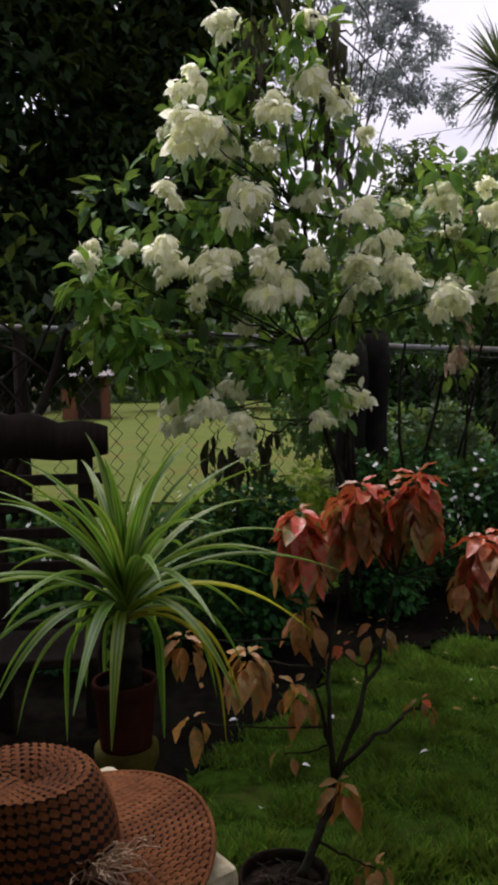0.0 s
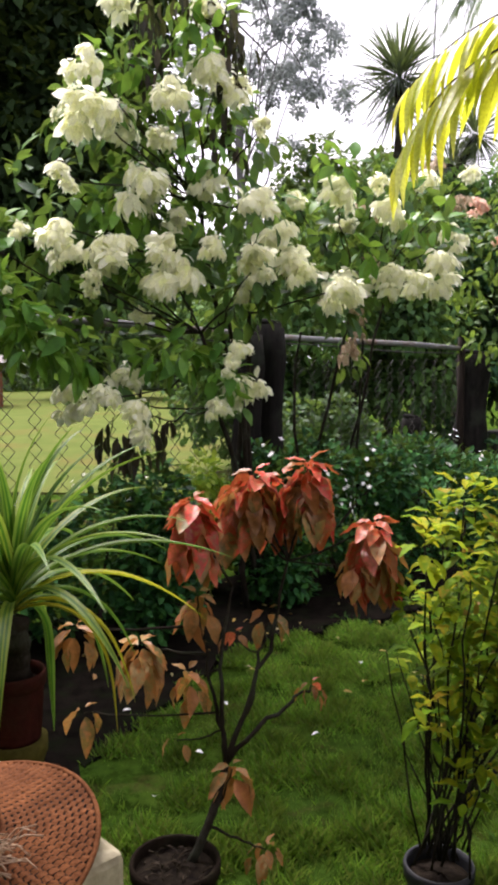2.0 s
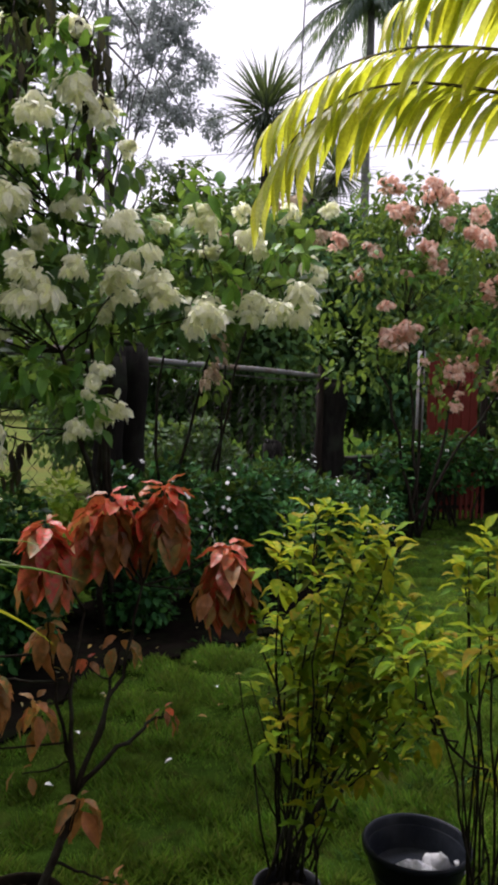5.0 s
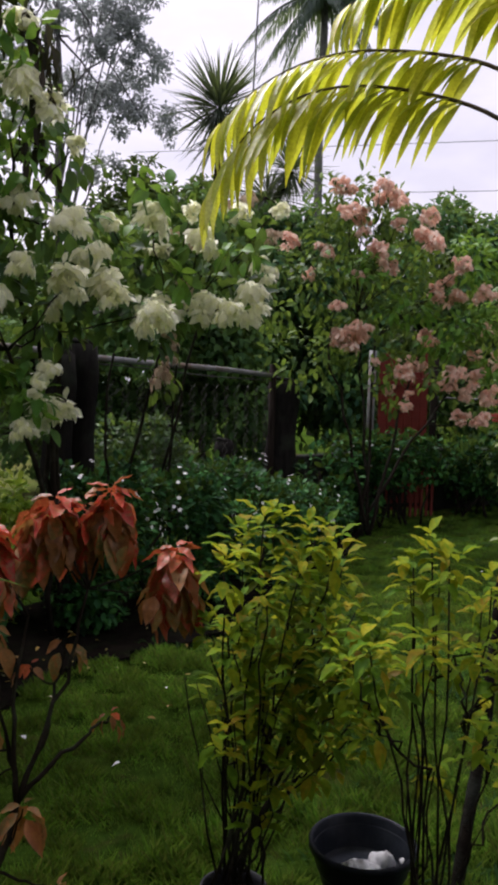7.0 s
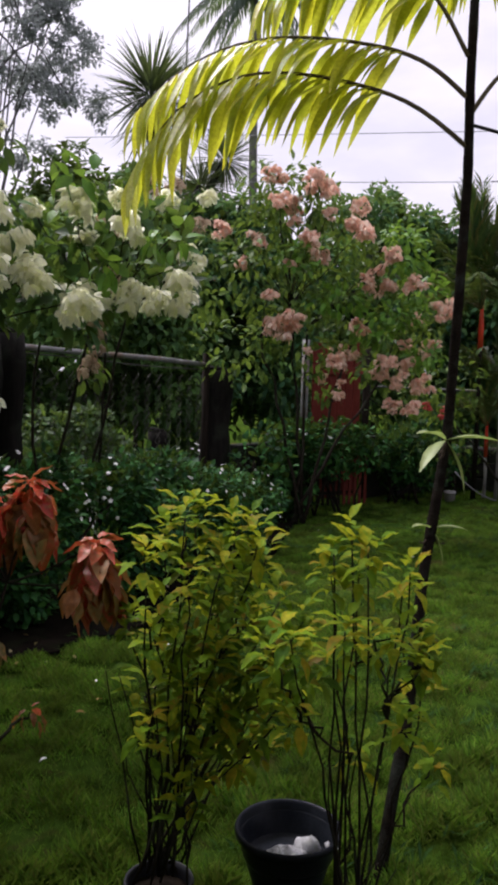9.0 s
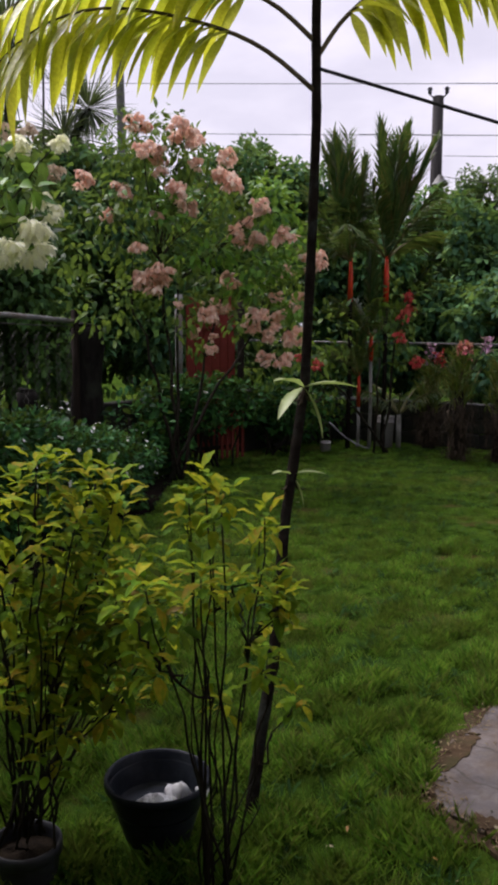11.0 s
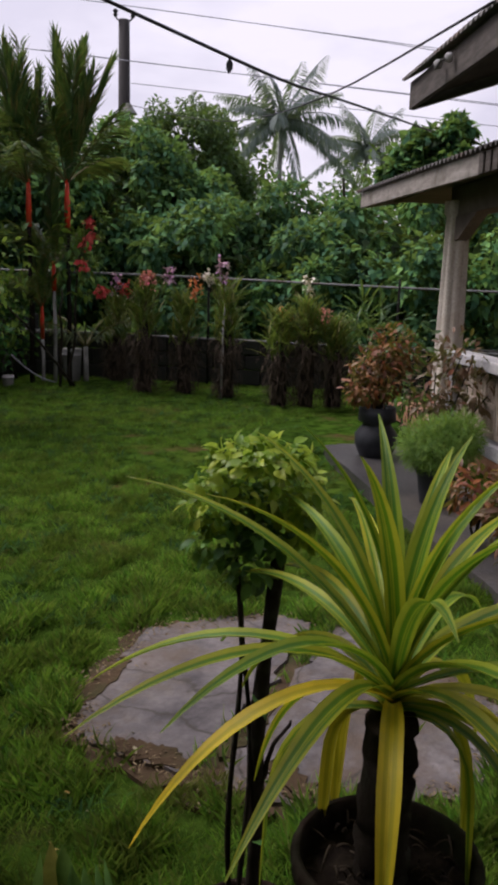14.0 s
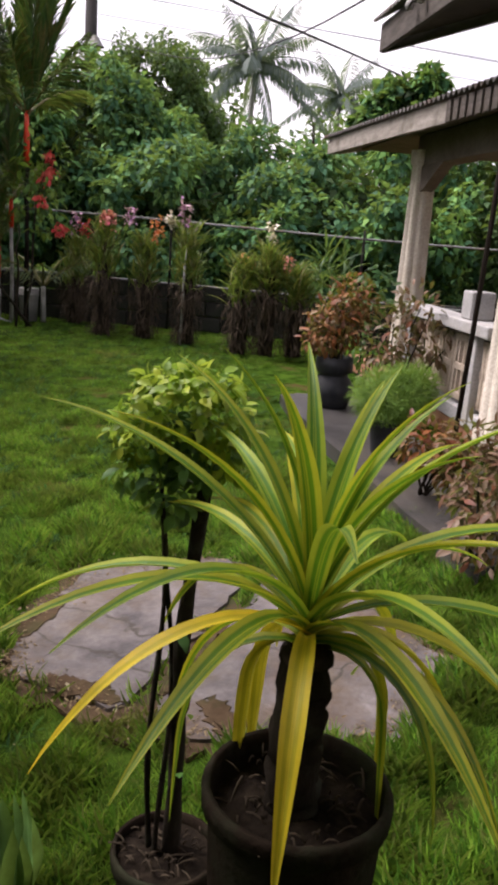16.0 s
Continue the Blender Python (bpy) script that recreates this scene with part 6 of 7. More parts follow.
def tub():
    at = np.array((1.203, 2.022, 0.0))
    ob = thing("plastic_tub", tuple(at), "blue-black ribbed plastic tub holding white cement lumps", "tub")
    r, h = 0.146, 0.198
    prof = [(0.001, 0), (r * 0.60, 0), (r * 0.64, 0.01), (r * 0.80, h * 0.42), (r * 0.93, h - 0.03), (r * 0.94, h - 0.028), (r * 1.03, h - 0.02), (r * 1.04, h - 0.005), (r * 1.0, h), (r * 0.97, h - 0.004), (r * 0.955, h - 0.03), (r * 0.935, h - 0.035), (r * 0.93, h - 0.06), (r * 0.91, h - 0.065), (r * 0.90, h - 0.075), (r * 0.885, h - 0.08), (r * 0.80, 0.10), (r * 0.5, 0.104), (0.001, 0.106)]
    v, f = lathe(prof, 40)
    part("body", mesh_of("body", v + at, f, TUB), ob)
    v, f = lathe([(r * 1.0, h - 0.022), (r * 1.055, h - 0.02), (r * 1.06, h - 0.004), (r * 1.02, h + 0.003), (r * 0.985, h - 0.002), (r * 0.975, h - 0.02)], 40)
    part("rim", mesh_of("rim", v + at, f, TUB), ob, "rolled plastic rim")
    g = np.random.default_rng(3)
    for k in range(22):
        v, f = lathe([(0.001, -0.5), (0.4, -0.35), (0.5, 0), (0.36, 0.34), (0.001, 0.45)], 8)
        v = v * (0.04 + 0.025 * g.random()) * (1 + 0.2 * g.normal(size=v.shape)) + at + np.array([g.normal(0.0, 0.036), g.normal(-0.035, 0.024), 0.118 + 0.012 * (k % 3)])
        single("cement_lump", mesh_of("cement_lump", v, f, CEMENT, False), "pale dry cement lump lying in the plastic tub", "cement", "lumps in the tub")


tub()


def topiary():
    g = np.random.default_rng(131)
    root = thing("lime_standard_shrub", (1.66, 0.79, 0.12), "small standard shrub with a twisted stem and lime-green leaves", "potted plant")
    t = np.linspace(0, 1, 22)
    for k, (x0, x1, y0, y1, r0, r1, wave, top) in enumerate(((1.668, 1.672, 0.785, 0.770, 0.0165, 0.0120, 0.011, 0.80), (1.640, 1.632, 0.812, 0.822, 0.0060, 0.0042, 0.011, 0.76), (1.652, 1.645, 0.800, 0.806, 0.0058, 0.0040, 0.010, 0.74))):
        p = np.stack([x0 + (x1 - x0) * t + wave * np.sin(7 * t + 2 * k), y0 + (y1 - y0) * t + wave * np.sin(5 * t + 1.3 * k), 0.12 + top * t], 1)
        part("stem", mesh_of("stem", *tube(p, np.linspace(r0, r1, 22) * (1 + 0.12 * np.sin(23 * t + k)), 10), BARK), root)
    part("stem", mesh_of("stem", *tube(bent((1.668, 0.785, 0.42), (1.715, 0.745, 0.56), -0.02, 7, 0.003, 4), np.linspace(0.006, 0.0025, 7), 7), BARK), root, "thin side shoot")
    tpl = leaf(5, 0.62, 0.1, 0.45, 0.45, 0, 0.03)
    high = [((1.645, 0.795, 1.035), (0.088, 0.088, 0.055)), ((1.60, 0.84, 0.985), (0.052, 0.052, 0.05)), ((1.69, 0.745, 1.0), (0.055, 0.055, 0.055)), ((1.655, 0.785, 1.065), (0.088, 0.088, 0.024)), ((1.70, 0.74, 0.95), (0.045, 0.045, 0.045))]
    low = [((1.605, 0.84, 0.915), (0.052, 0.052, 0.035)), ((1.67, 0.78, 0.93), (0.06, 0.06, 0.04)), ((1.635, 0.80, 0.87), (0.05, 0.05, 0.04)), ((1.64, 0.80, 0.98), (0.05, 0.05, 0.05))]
    v, f = foliage([(np.array(c), np.array(r)) for c, r in high], 46000, 0.0245, tpl, g, 0.2, 0.7, 0.55)
    part("foliage", mesh_of("foliage", v, f, LIME_LEAF), root, kind="stuff")
    # Lower leaves take a darker green that paints the shade under the head.
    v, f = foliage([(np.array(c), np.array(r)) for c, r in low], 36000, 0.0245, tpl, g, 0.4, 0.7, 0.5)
    part("shaded_foliage", mesh_of("shaded_foliage", v, f, MUSS_LEAF), root, "dark green leaves, shade under the head put into their colour", kind="stuff")
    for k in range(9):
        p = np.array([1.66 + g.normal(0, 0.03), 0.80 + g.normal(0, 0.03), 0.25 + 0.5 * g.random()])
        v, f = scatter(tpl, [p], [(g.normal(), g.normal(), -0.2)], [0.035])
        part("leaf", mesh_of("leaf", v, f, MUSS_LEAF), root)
    round_pot("shallow_pot", (1.66, 0.79, 0), 0.105, 0.155, DARK_POT, "dark clay pot with gritty soil and a lime shrub", 0.02)


topiary()


def clump_plant(name, at, blobs, mat, per, size, seed, label, pot=None, tpl=None, stems=6, group="potted plants by the house", down=0.3):
    g = np.random.default_rng(seed)
    root = thing(name, at, label, "potted plant", group)
    v, f = foliage([(np.array(c), np.array(r)) for c, r in blobs], per, size, tpl or leaf(3, 0.4, 0.15, 0.3, 0.5), g, down, 0.7, 0.3)
    v[:, 2] = np.maximum(v[:, 2], at[2] + 0.01)
    part("foliage", mesh_of("foliage", v, f, mat), root, kind="stuff")
    for k in range(stems):
        c, r = blobs[k % len(blobs)]
        p = bent(at, np.array(c) + g.normal(0, 0.4, 3) * np.array(r), -0.02, 6, 0.01, k)
        part("stem", mesh_of("stem", *tube(p, np.linspace(0.009, 0.004, 6), 5), BARK), root)


def urn(at, r, h):
    ob = thing("black_urn", at, "glossy black urn-shaped pot on the concrete walk", "flower pot")
    v, f = lathe([(0.001, 0), (r * 0.75, 0), (r * 0.8, 0.02), (r * 1.0, h * 0.25), (r * 1.02, h * 0.45), (r * 0.7, h * 0.62), (r * 0.66, h * 0.68), (r * 0.9, h * 0.72), (r * 0.86, h), (r * 0.8, h), (r * 0.78, h * 0.9), (0.001, h * 0.88)], 28)
    part("body", mesh_of("body", v + np.array(at), f, BLACK_POT), ob)


urn((5.98, 2.98, 0.07), 0.16, 0.38)
clump_plant("bronze_croton", (5.98, 2.98, 0.40), [((6.0, 3.0, 0.70), (0.26, 0.22, 0.22)), ((6.06, 2.92, 0.88), (0.2, 0.18, 0.18)), ((5.88, 3.05, 0.60), (0.18, 0.16, 0.13))], BRONZE_LEAF, 9500, 0.06, 141, "bronze-red croton in a black urn beside the house")
clump_plant("dusty_croton", (6.1, 2.55, 0.07), [((6.05, 2.55, 0.62), (0.22, 0.2, 0.28)), ((6.15, 2.45, 0.84), (0.2, 0.18, 0.2)), ((5.9, 2.5, 0.48), (0.18, 0.18, 0.2)), ((6.3, 2.35, 0.62), (0.2, 0.18, 0.2))], DUSTY_LEAF, 3600, 0.07, 142, "tall pale brownish croton before the porch column")
clump_plant("asparagus_fern", (5.05, 2.02, 0.25), [((5.04, 2.03, 0.42), (0.24, 0.24, 0.17)), ((5.12, 1.95, 0.48), (0.15, 0.15, 0.14))], FERN_LEAF, 150000, 0.06, 143, "fluffy bright green asparagus fern in a black pot", None, leaf(2, 0.07, 0.1, 0.3, 0.5), 6, down=0.0)
round_pot("black_pot", (5.05, 2.02, 0.07), 0.14, 0.22, BLACK_POT, "black pot holding a fluffy green fern")
clump_plant("bronze_croton", (4.45, 1.52, 0.0), [((4.4, 1.5, 0.36), (0.17, 0.16, 0.14)), ((4.5, 1.42, 0.28), (0.15, 0.14, 0.12))], BRONZE_LEAF, 11000, 0.06, 144, "low orange-bronze croton by the leaning post")
clump_plant("dusty_croton", (4.25, 1.2, 0.0), [((4.2, 1.2, 0.36), (0.2, 0.18, 0.2)), ((4.35, 1.05, 0.42), (0.18, 0.16, 0.18)), ((4.1, 1.1, 0.24), (0.16, 0.15, 0.12))], DUSTY_LEAF, 8000, 0.06, 145, "low dusty pink-brown croton beside the walk")
clump_plant("dusty_croton", (3.75, 0.98, 0.0), [((3.78, 0.98, 0.3), (0.17, 0.15, 0.16)), ((3.85, 0.86, 0.36), (0.15, 0.14, 0.14)), ((3.6, 0.9, 0.22), (0.14, 0.14, 0.1))], DUSTY_LEAF, 9000, 0.055, 146, "low dusty pink-brown croton beside the walk")
clump_plant("dark_leaf_shrub", (6.7, 3.1, 0.0), [((6.66, 3.08, 0.9), (0.18, 0.18, 0.24)), ((6.68, 3.1, 0.5), (0.15, 0.15, 0.3))], SHRUB_LEAF, 2200, 0.08, 147, "dark shrub with small white flowers before the porch")

# ---- orchid stands ----
BLOOM = {"rose": ROSE_FLOWER, "orange": ORANGE_FLOWER, "mauve": MAUVE_FLOWER, "pale": PALE_FLOWER, "red": RED_SEPAL}


def orchid_stand(x, y, h, top, tones, seed, stake):
    g = np.random.default_rng(seed)
    ob = thing("orchid_stand", (x, y, 0), "mossy log stand crowded with strap-leaved orchids in bloom", "orchid stand", "orchids along the back fence")
    part("log", mesh_of("log", *tube([(x, y, 0), (x + 0.02, y, h * 0.5), (x, y, h)], [0.085, 0.075, 0.06], 10), DARK_WOOD), ob)
    v, f = foliage([((x, y, h * 0.42), (0.19, 0.19, h * 0.5)), ((x, y, h * 0.75), (0.23, 0.23, 0.20)), ((x, y, h * 0.2), (0.16, 0.16, h * 0.25))], 4600, 0.12, leaf(2, 0.09, 0.2, 0.6, 0.4), g, 1.2, 0.6, 0.4)
    v[:, 2] = np.maximum(v[:, 2], 0.01)
    part("root_mass", mesh_of("root_mass", v, f, BARK_CHIP), ob, "hanging brown aerial roots", kind="stuff")
    n = 260
    p = np.stack([x + g.normal(0, 0.06, n), y + g.normal(0, 0.06, n), h * 0.7 + (top - h * 0.7) * 0.85 * g.random(n)], 1)
    d = np.stack([g.normal(0, 0.36, n), g.normal(0, 0.36, n), 0.6 + 0.5 * g.random(n)], 1)
    v, f = scatter(leaf(4, 0.085, 0.4, 0.40, 0.3), p, d, 0.17 + 0.12 * g.random(n))
    part("foliage", mesh_of("foliage", v, f, VANDA_LEAF), ob, kind="stuff")
    for k, tone_ in enumerate(tones):
        c = np.array([x + g.normal(0, 0.10), y + g.normal(0, 0.12) - 0.03, top + 0.05 + g.normal(0, 0.05) - (0.10 if k > 1 else 0)])
        sp = part("flower_spike", mesh_of("flower_spike", *tube(bent((x, y, h), c, -0.02, 5), 0.005, 5), STEM), ob)
        pos = c + g.normal(0, 1, (18, 3)) * np.array([0.036, 0.036, 0.055])
        v, f = scatter(leaf(2, 0.8, 0.1, 0.2, 0.5), np.repeat(pos, 4, 0), g.normal(size=(72, 3)), 0.05)
        part("bloom", mesh_of("bloom", v, f, BLOOM[tone_]), sp, tone_ + " orchid blooms", kind="stuff")
    if stake:
        part("stake", mesh_of("stake", *tube([(x - 0.12, y - 0.03, 0), (x - 0.08, y - 0.02, 1.1)], 0.014, 7), PALE_BARK), ob, "pale bare stake")


for k, (x, y, h, top, tones, stake) in enumerate(((7.42, 6.95, 0.85, 1.32, ("rose", "mauve", "rose"), 0), (7.76, 6.62, 0.75, 1.2, ("orange",), 0), (7.86, 6.05, 0.8, 1.36, ("mauve", "pale"), 1),
                                                  (7.85, 5.28, 0.7, 1.05, ("orange",), 0), (8.0, 5.02, 0.85, 1.2, ("pale",), 0), (8.2, 4.78, 0.7, 0.95, ("rose",), 0), (7.95, 8.0, 0.6, 1.15, ("red", "mauve"), 0))):
    orchid_stand(x, y, h, top, tones, 150 + k, stake)
clump_plant("upright_fern", (8.55, 4.6, 0), [((8.55, 4.6, 0.75), (0.3, 0.25, 0.45))], SHRUB_LEAF, 1500, 0.26, 161, "tall feathery green fern behind the orchids", None, leaf(3, 0.1, 0.3, 0.35, 0.4), 5, "", -0.8)


def back_fence():
    fence = thing("pipe_fence", (8.1, 9.2, 0), "low dark block wall with two pale pipe rails above it", "fence")
    a, b = np.array([6.2, 11.6]), np.array([10.9, 2.6])
    u = unit(b - a)
    ln = np.linalg.norm(b - a)
    part("upper_rail", mesh_of("upper_rail", *tube([(a[0] + u[0] * s, a[1] + u[1] * s, 1.44 - 0.03 * s / 2 - 0.01 * math.sin(s)) for s in np.linspace(0, ln, 16)], 0.014, 8), STEEL), fence)
    part("lower_rail", mesh_of("lower_rail", *tube([(a[0] + u[0] * s, a[1] + u[1] * s, 0.65 - 0.02 * s / 2) for s in np.linspace(0, ln, 16)], 0.012, 8), STEEL), fence)
    for s in np.arange(0.4, ln, 2.4):
        p = a + u * s
        part("post", mesh_of("post", *tube([(p[0], p[1], 0), (p[0], p[1], 1.42)], 0.016, 8), POST_WOOD), fence, "thin dark post")
    n = unit(np.array([u[1], -u[0]]))
    for row in range(3):
        for k in range(int(ln / 0.42)):
            s = (k + 0.5 + 0.5 * (row % 2)) * 0.42
            p = a + u * s - n * 0.16
            me = BLOCKS[(k + row) % 3]
            part("block", me, fence, "", pose(p[0], p[1], 0.1 + row * 0.2, 0, 0, math.degrees(math.atan2(u[1], u[0]))))


BLOCKS = [box_mesh("block", (0.41, 0.12, 0.19), DARK_BLOCK, 0.012 + 0.004 * k) for k in range(3)]
back_fence()


def bucket(at, r, h, label, lid=True):
    ob = thing("white_bucket", at, label, "bucket", "white buckets")
    prof = [(0.001, 0), (r * 0.85, 0), (r * 0.97, h * 0.8), (r * 1.04, h * 0.82), (r * 1.04, h * 0.86), (r * 0.98, h * 0.87), (r, h), (r * 0.95, h), (r * 0.93, h * 0.9)]
    v, f = lathe(prof, 24)
    part("body", mesh_of("body", v + np.array(at), f, WHITE_PAINT), ob)
    if lid:
        v, f = lathe([(r * 1.06, h - 0.01), (r * 1.06, h + 0.012), (r * 0.9, h + 0.018), (0.001, h + 0.02)], 24)
        part("lid", mesh_of("lid", v + np.array(at), f, WHITE_PAINT), ob)
    else:
        t = np.linspace(0, np.pi, 9)
        p = np.stack([at[0] + r * np.cos(t), np.full(9, at[1]), at[2] + h + 0.26 * np.sin(t)], 1)
        part("handle", mesh_of("handle", *tube(p, 0.005, 5), WIRE), ob)


bucket((7.55, 8.42, 0), 0.125, 0.40, "large lidded white plastic bucket at the lawn edge")
bucket((6.58, 8.45, 0), 0.075, 0.13, "small white plastic pail with a wire handle", False)
hose = thing("garden_hose", (6.65, 8.4, 0.02), "thin pale hose running from the pail over the grass", "hose")
part("tube", mesh_of("tube", *tube(bent((6.62, 8.42, 0.38), (7.15, 8.25, 0.02), 0.06, 8), 0.008, 6), THIN_LINE), hose)


def gate():
    ob = thing("red_gate", (5.05, 8.65, 0), "closed gate of faded dark red boards between grey posts", "gate")
    a, b = np.array([4.70, 8.70]), np.array([5.46, 8.86])
    ang = math.degrees(math.atan2(b[1] - a[1], b[0] - a[0]))
    me = [box_mesh("board", (0.118, 0.025, 1.85 + 0.03 * k), RED_GATE, 0.006) for k in range(3)]
    for k in range(6):
        p = a + (b - a) * (k + 0.5) / 6
        part("board", me[k % 3], ob, "", pose(p[0], p[1], 1.0, 0, 0, ang))
    for z in (0.35, 1.6):
        m = (a + b) / 2
        part("rail", box_mesh("rail", (0.8, 0.03, 0.09), RED_GATE, 0.006), ob, "", pose(m[0], m[1] - 0.032, z, 0, 0, ang))
    for p, mat in ((a + (-0.12, -0.05), STEEL), (b + (0.1, 0.02), DARK_WOOD)):
        part("gate_post", mesh_of("gate_post", *tube([(p[0], p[1], 0), (p[0], p[1], 1.95)], 0.045, 10), mat), ob)
    low = thing("picket_fence", (4.7, 8.3, 0), "low weathered red-brown picket fence before the gate", "fence")
    mp = box_mesh("picket", (0.035, 0.018, 0.62), DARK_WOOD, 0.004)
    mr = box_mesh("picket", (0.035, 0.018, 0.62), RED_GATE, 0.004)
    for k in range(14):
        x = 4.35 + 0.075 * k
        part("picket", mp if k < 9 else mr, low, "", pose(x, 8.35 + 0.1 * (x - 4.4), 0.33))
    for z in (0.16, 0.52):
        part("rail", box_mesh("rail", (1.08, 0.02, 0.04), DARK_WOOD, 0.004), low, "", pose(4.84, 8.42, z, 0, 0, 5.7))


gate()
side_wall = [((5.6, 8.95), (8.1, 9.9)), ((3.35, 7.85), (4.5, 8.55))]
for (x0, y0), (x1, y1) in side_wall:
    ln, an = math.hypot(x1 - x0, y1 - y0), math.degrees(math.atan2(y1 - y0, x1 - x0))
    single("boundary_wall", box_mesh("boundary_wall", (ln, 0.14, 0.8), DARK_BLOCK, 0.015), "low dark mossy boundary wall beside the gate", "wall", m=pose((x0 + x1) / 2, (y0 + y1) / 2, 0.39, 0, 0, an), kind="structure")


# ---- pole and lines ----
def utility_pole():
    ob = thing("utility_pole", (15.3, 15.7, 0), "weathered wooden utility pole with two insulators and a lamp", "utility pole")
    x, y = 15.2, 15.6
    part("shaft", mesh_of("shaft", *tube([(x + 0.1, y + 0.1, 0), (x, y, 4), (x - 0.05, y - 0.05, 7.35)], [0.17, 0.15, 0.13], 12), POLE_WOOD), ob)
    for dx in (-0.16, 0.16):
        part("insulator", mesh_of("insulator", *(lambda v, f: (v + np.array([x - 0.05 + dx, y - 0.05 - dx * 0.8, 7.4]), f))(*lathe([(0.001, -0.02), (0.03, 0), (0.06, 0.05), (0.03, 0.08), (0.07, 0.12), (0.03, 0.17), (0.001, 0.18)], 12)), CABLE), ob)
        part("bracket", mesh_of("bracket", *tube([(x - 0.05, y - 0.05, 7.2), (x - 0.05 + dx, y - 0.05 - dx * 0.8, 7.4)], 0.018, 6), CABLE), ob)
    v, f = lathe([(0.05, 0.25), (0.08, 0.2), (0.2, 0.02), (0.22, 0.0), (0.18, 0.0), (0.001, 0.1)], 16)
    part("lamp_shade", mesh_of("lamp_shade", v + np.array([x - 0.1, y - 0.25, 5.2]), f, STEEL), ob)


utility_pole()


def line(name, pts, r, mat, label, n=14):
    p = np.array(pts, float)
    s = np.linspace(0, 1, len(p))
    q = np.array([[np.interp(t, s, p[:, k]) for k in range(3)] for t in np.linspace(0, 1, n)])
    for _ in range(3):
        q[1:-1] = (q[:-2] + q[1:-1] * 2 + q[2:]) / 4
    ob = thing(name, tuple(p[0]), label, "cable", "overhead lines")
    part("wire", mesh_of("wire", *tube(q, r, 6), mat), ob)


line("service_cable", [(1.936, 2.288, 2.338), (2.411, 2.111, 2.230), (2.929, 1.939, 2.120), (3.520, 2.081, 2.149), (4.080, 2.300, 2.250), (6.100, 2.750, 2.420)], 0.006, CABLE, "black service cable from the palm trunk to the eaves")
single("cable_tag", mesh_of("cable_tag", *scatter(leaf(3, 0.5, 0.2, 0.2, 0.5), [(2.70, 1.76, 2.05)], [(0.1, 0.05, -1)], [0.05]), CABLE), "scrap of black tape hanging from the cable", "tape")
for pts in ([(4.0, 21.0, 7.3), (8.63, 17.3, 7.06), (15.2, 12.1, 6.8), (30, 1.0, 6.4)], [(4.0, 21.2, 6.3), (9.49, 17.17, 6.06), (15.2, 12.4, 5.8), (30, 1.0, 5.4)], [(13.97, 14.07, 5.54), (15.9, 11.99, 5.36), (30, 0.0, 4.6)], [(13.92, 13.75, 7.02), (17.52, 9.31, 6.46), (26, 2.0, 5.6)], [(12.5, 15.3, 6.07), (19.0, 6.82, 5.12), (24, 1.0, 4.6)]):
    line("power_line", pts, 0.0085, THIN_LINE, "thin grey power line against the sky")
line("twisted_line", [(15.3, 15.7, 5.5), (11.9, 9.5, 3.92), (7.9, 4.87, 3.15), (4.97, 1.88, 2.82)], 0.008, CABLE, "slack twisted cable from the pole to the roof")


# ---- the house ----
U, N = np.array([0.72, 0.69]), np.array([0.69, -0.72])
HOUSE = np.array([7.10, 2.96])
TURN_U = math.degrees(math.atan2(U[1], U[0]))


def hp(s, t):
    """A plan point: s metres away along the porch front, t metres inward."""
    p = HOUSE + U * s + N * t
    return float(p[0]), float(p[1])


def corrugated(name, corners, mat, waves, amp=0.016, along=18):
    """A corrugated sheet between four corners a, b, c, d; the ribs run from edge ab to edge dc."""
    a, b, c, d = (np.array(x, float) for x in corners)
    n = waves * 6
    v = []
    for j in range(2):
        for i in range(n + 1):
            t = i / n
            p = (a + (b - a) * t) if j == 0 else (d + (c - d) * t)
            v.append(p + np.array([0, 0, amp * math.sin(t * waves * 2 * math.pi)]))
    v = np.array(v)
    i = np.arange(n)
    f = np.stack([i, i + 1, n + 1 + i + 1, n + 1 + i], -1)
    thick = v - np.array([0, 0, 0.006])
    m = len(v)
    return mesh_of(name, np.concatenate([v, thick]), np.concatenate([f, f[:, ::-1] + m]), mat)


def plank(name, a, b, h, t, mat, bevel=0.006):
    """A board from a to b (its lower edge), h high and t thick."""
    a, b = np.array(a, float), np.array(b, float)
    d = b - a
    ln = float(np.linalg.norm(d))
    rz = math.degrees(math.atan2(d[1], d[0]))
    ry = -math.degrees(math.asin(d[2] / ln))
    m = (a + b) / 2
    return box_mesh(name, (ln, t, h), mat, bevel), pose(m[0], m[1], m[2] + h / 2, 0, ry, rz)


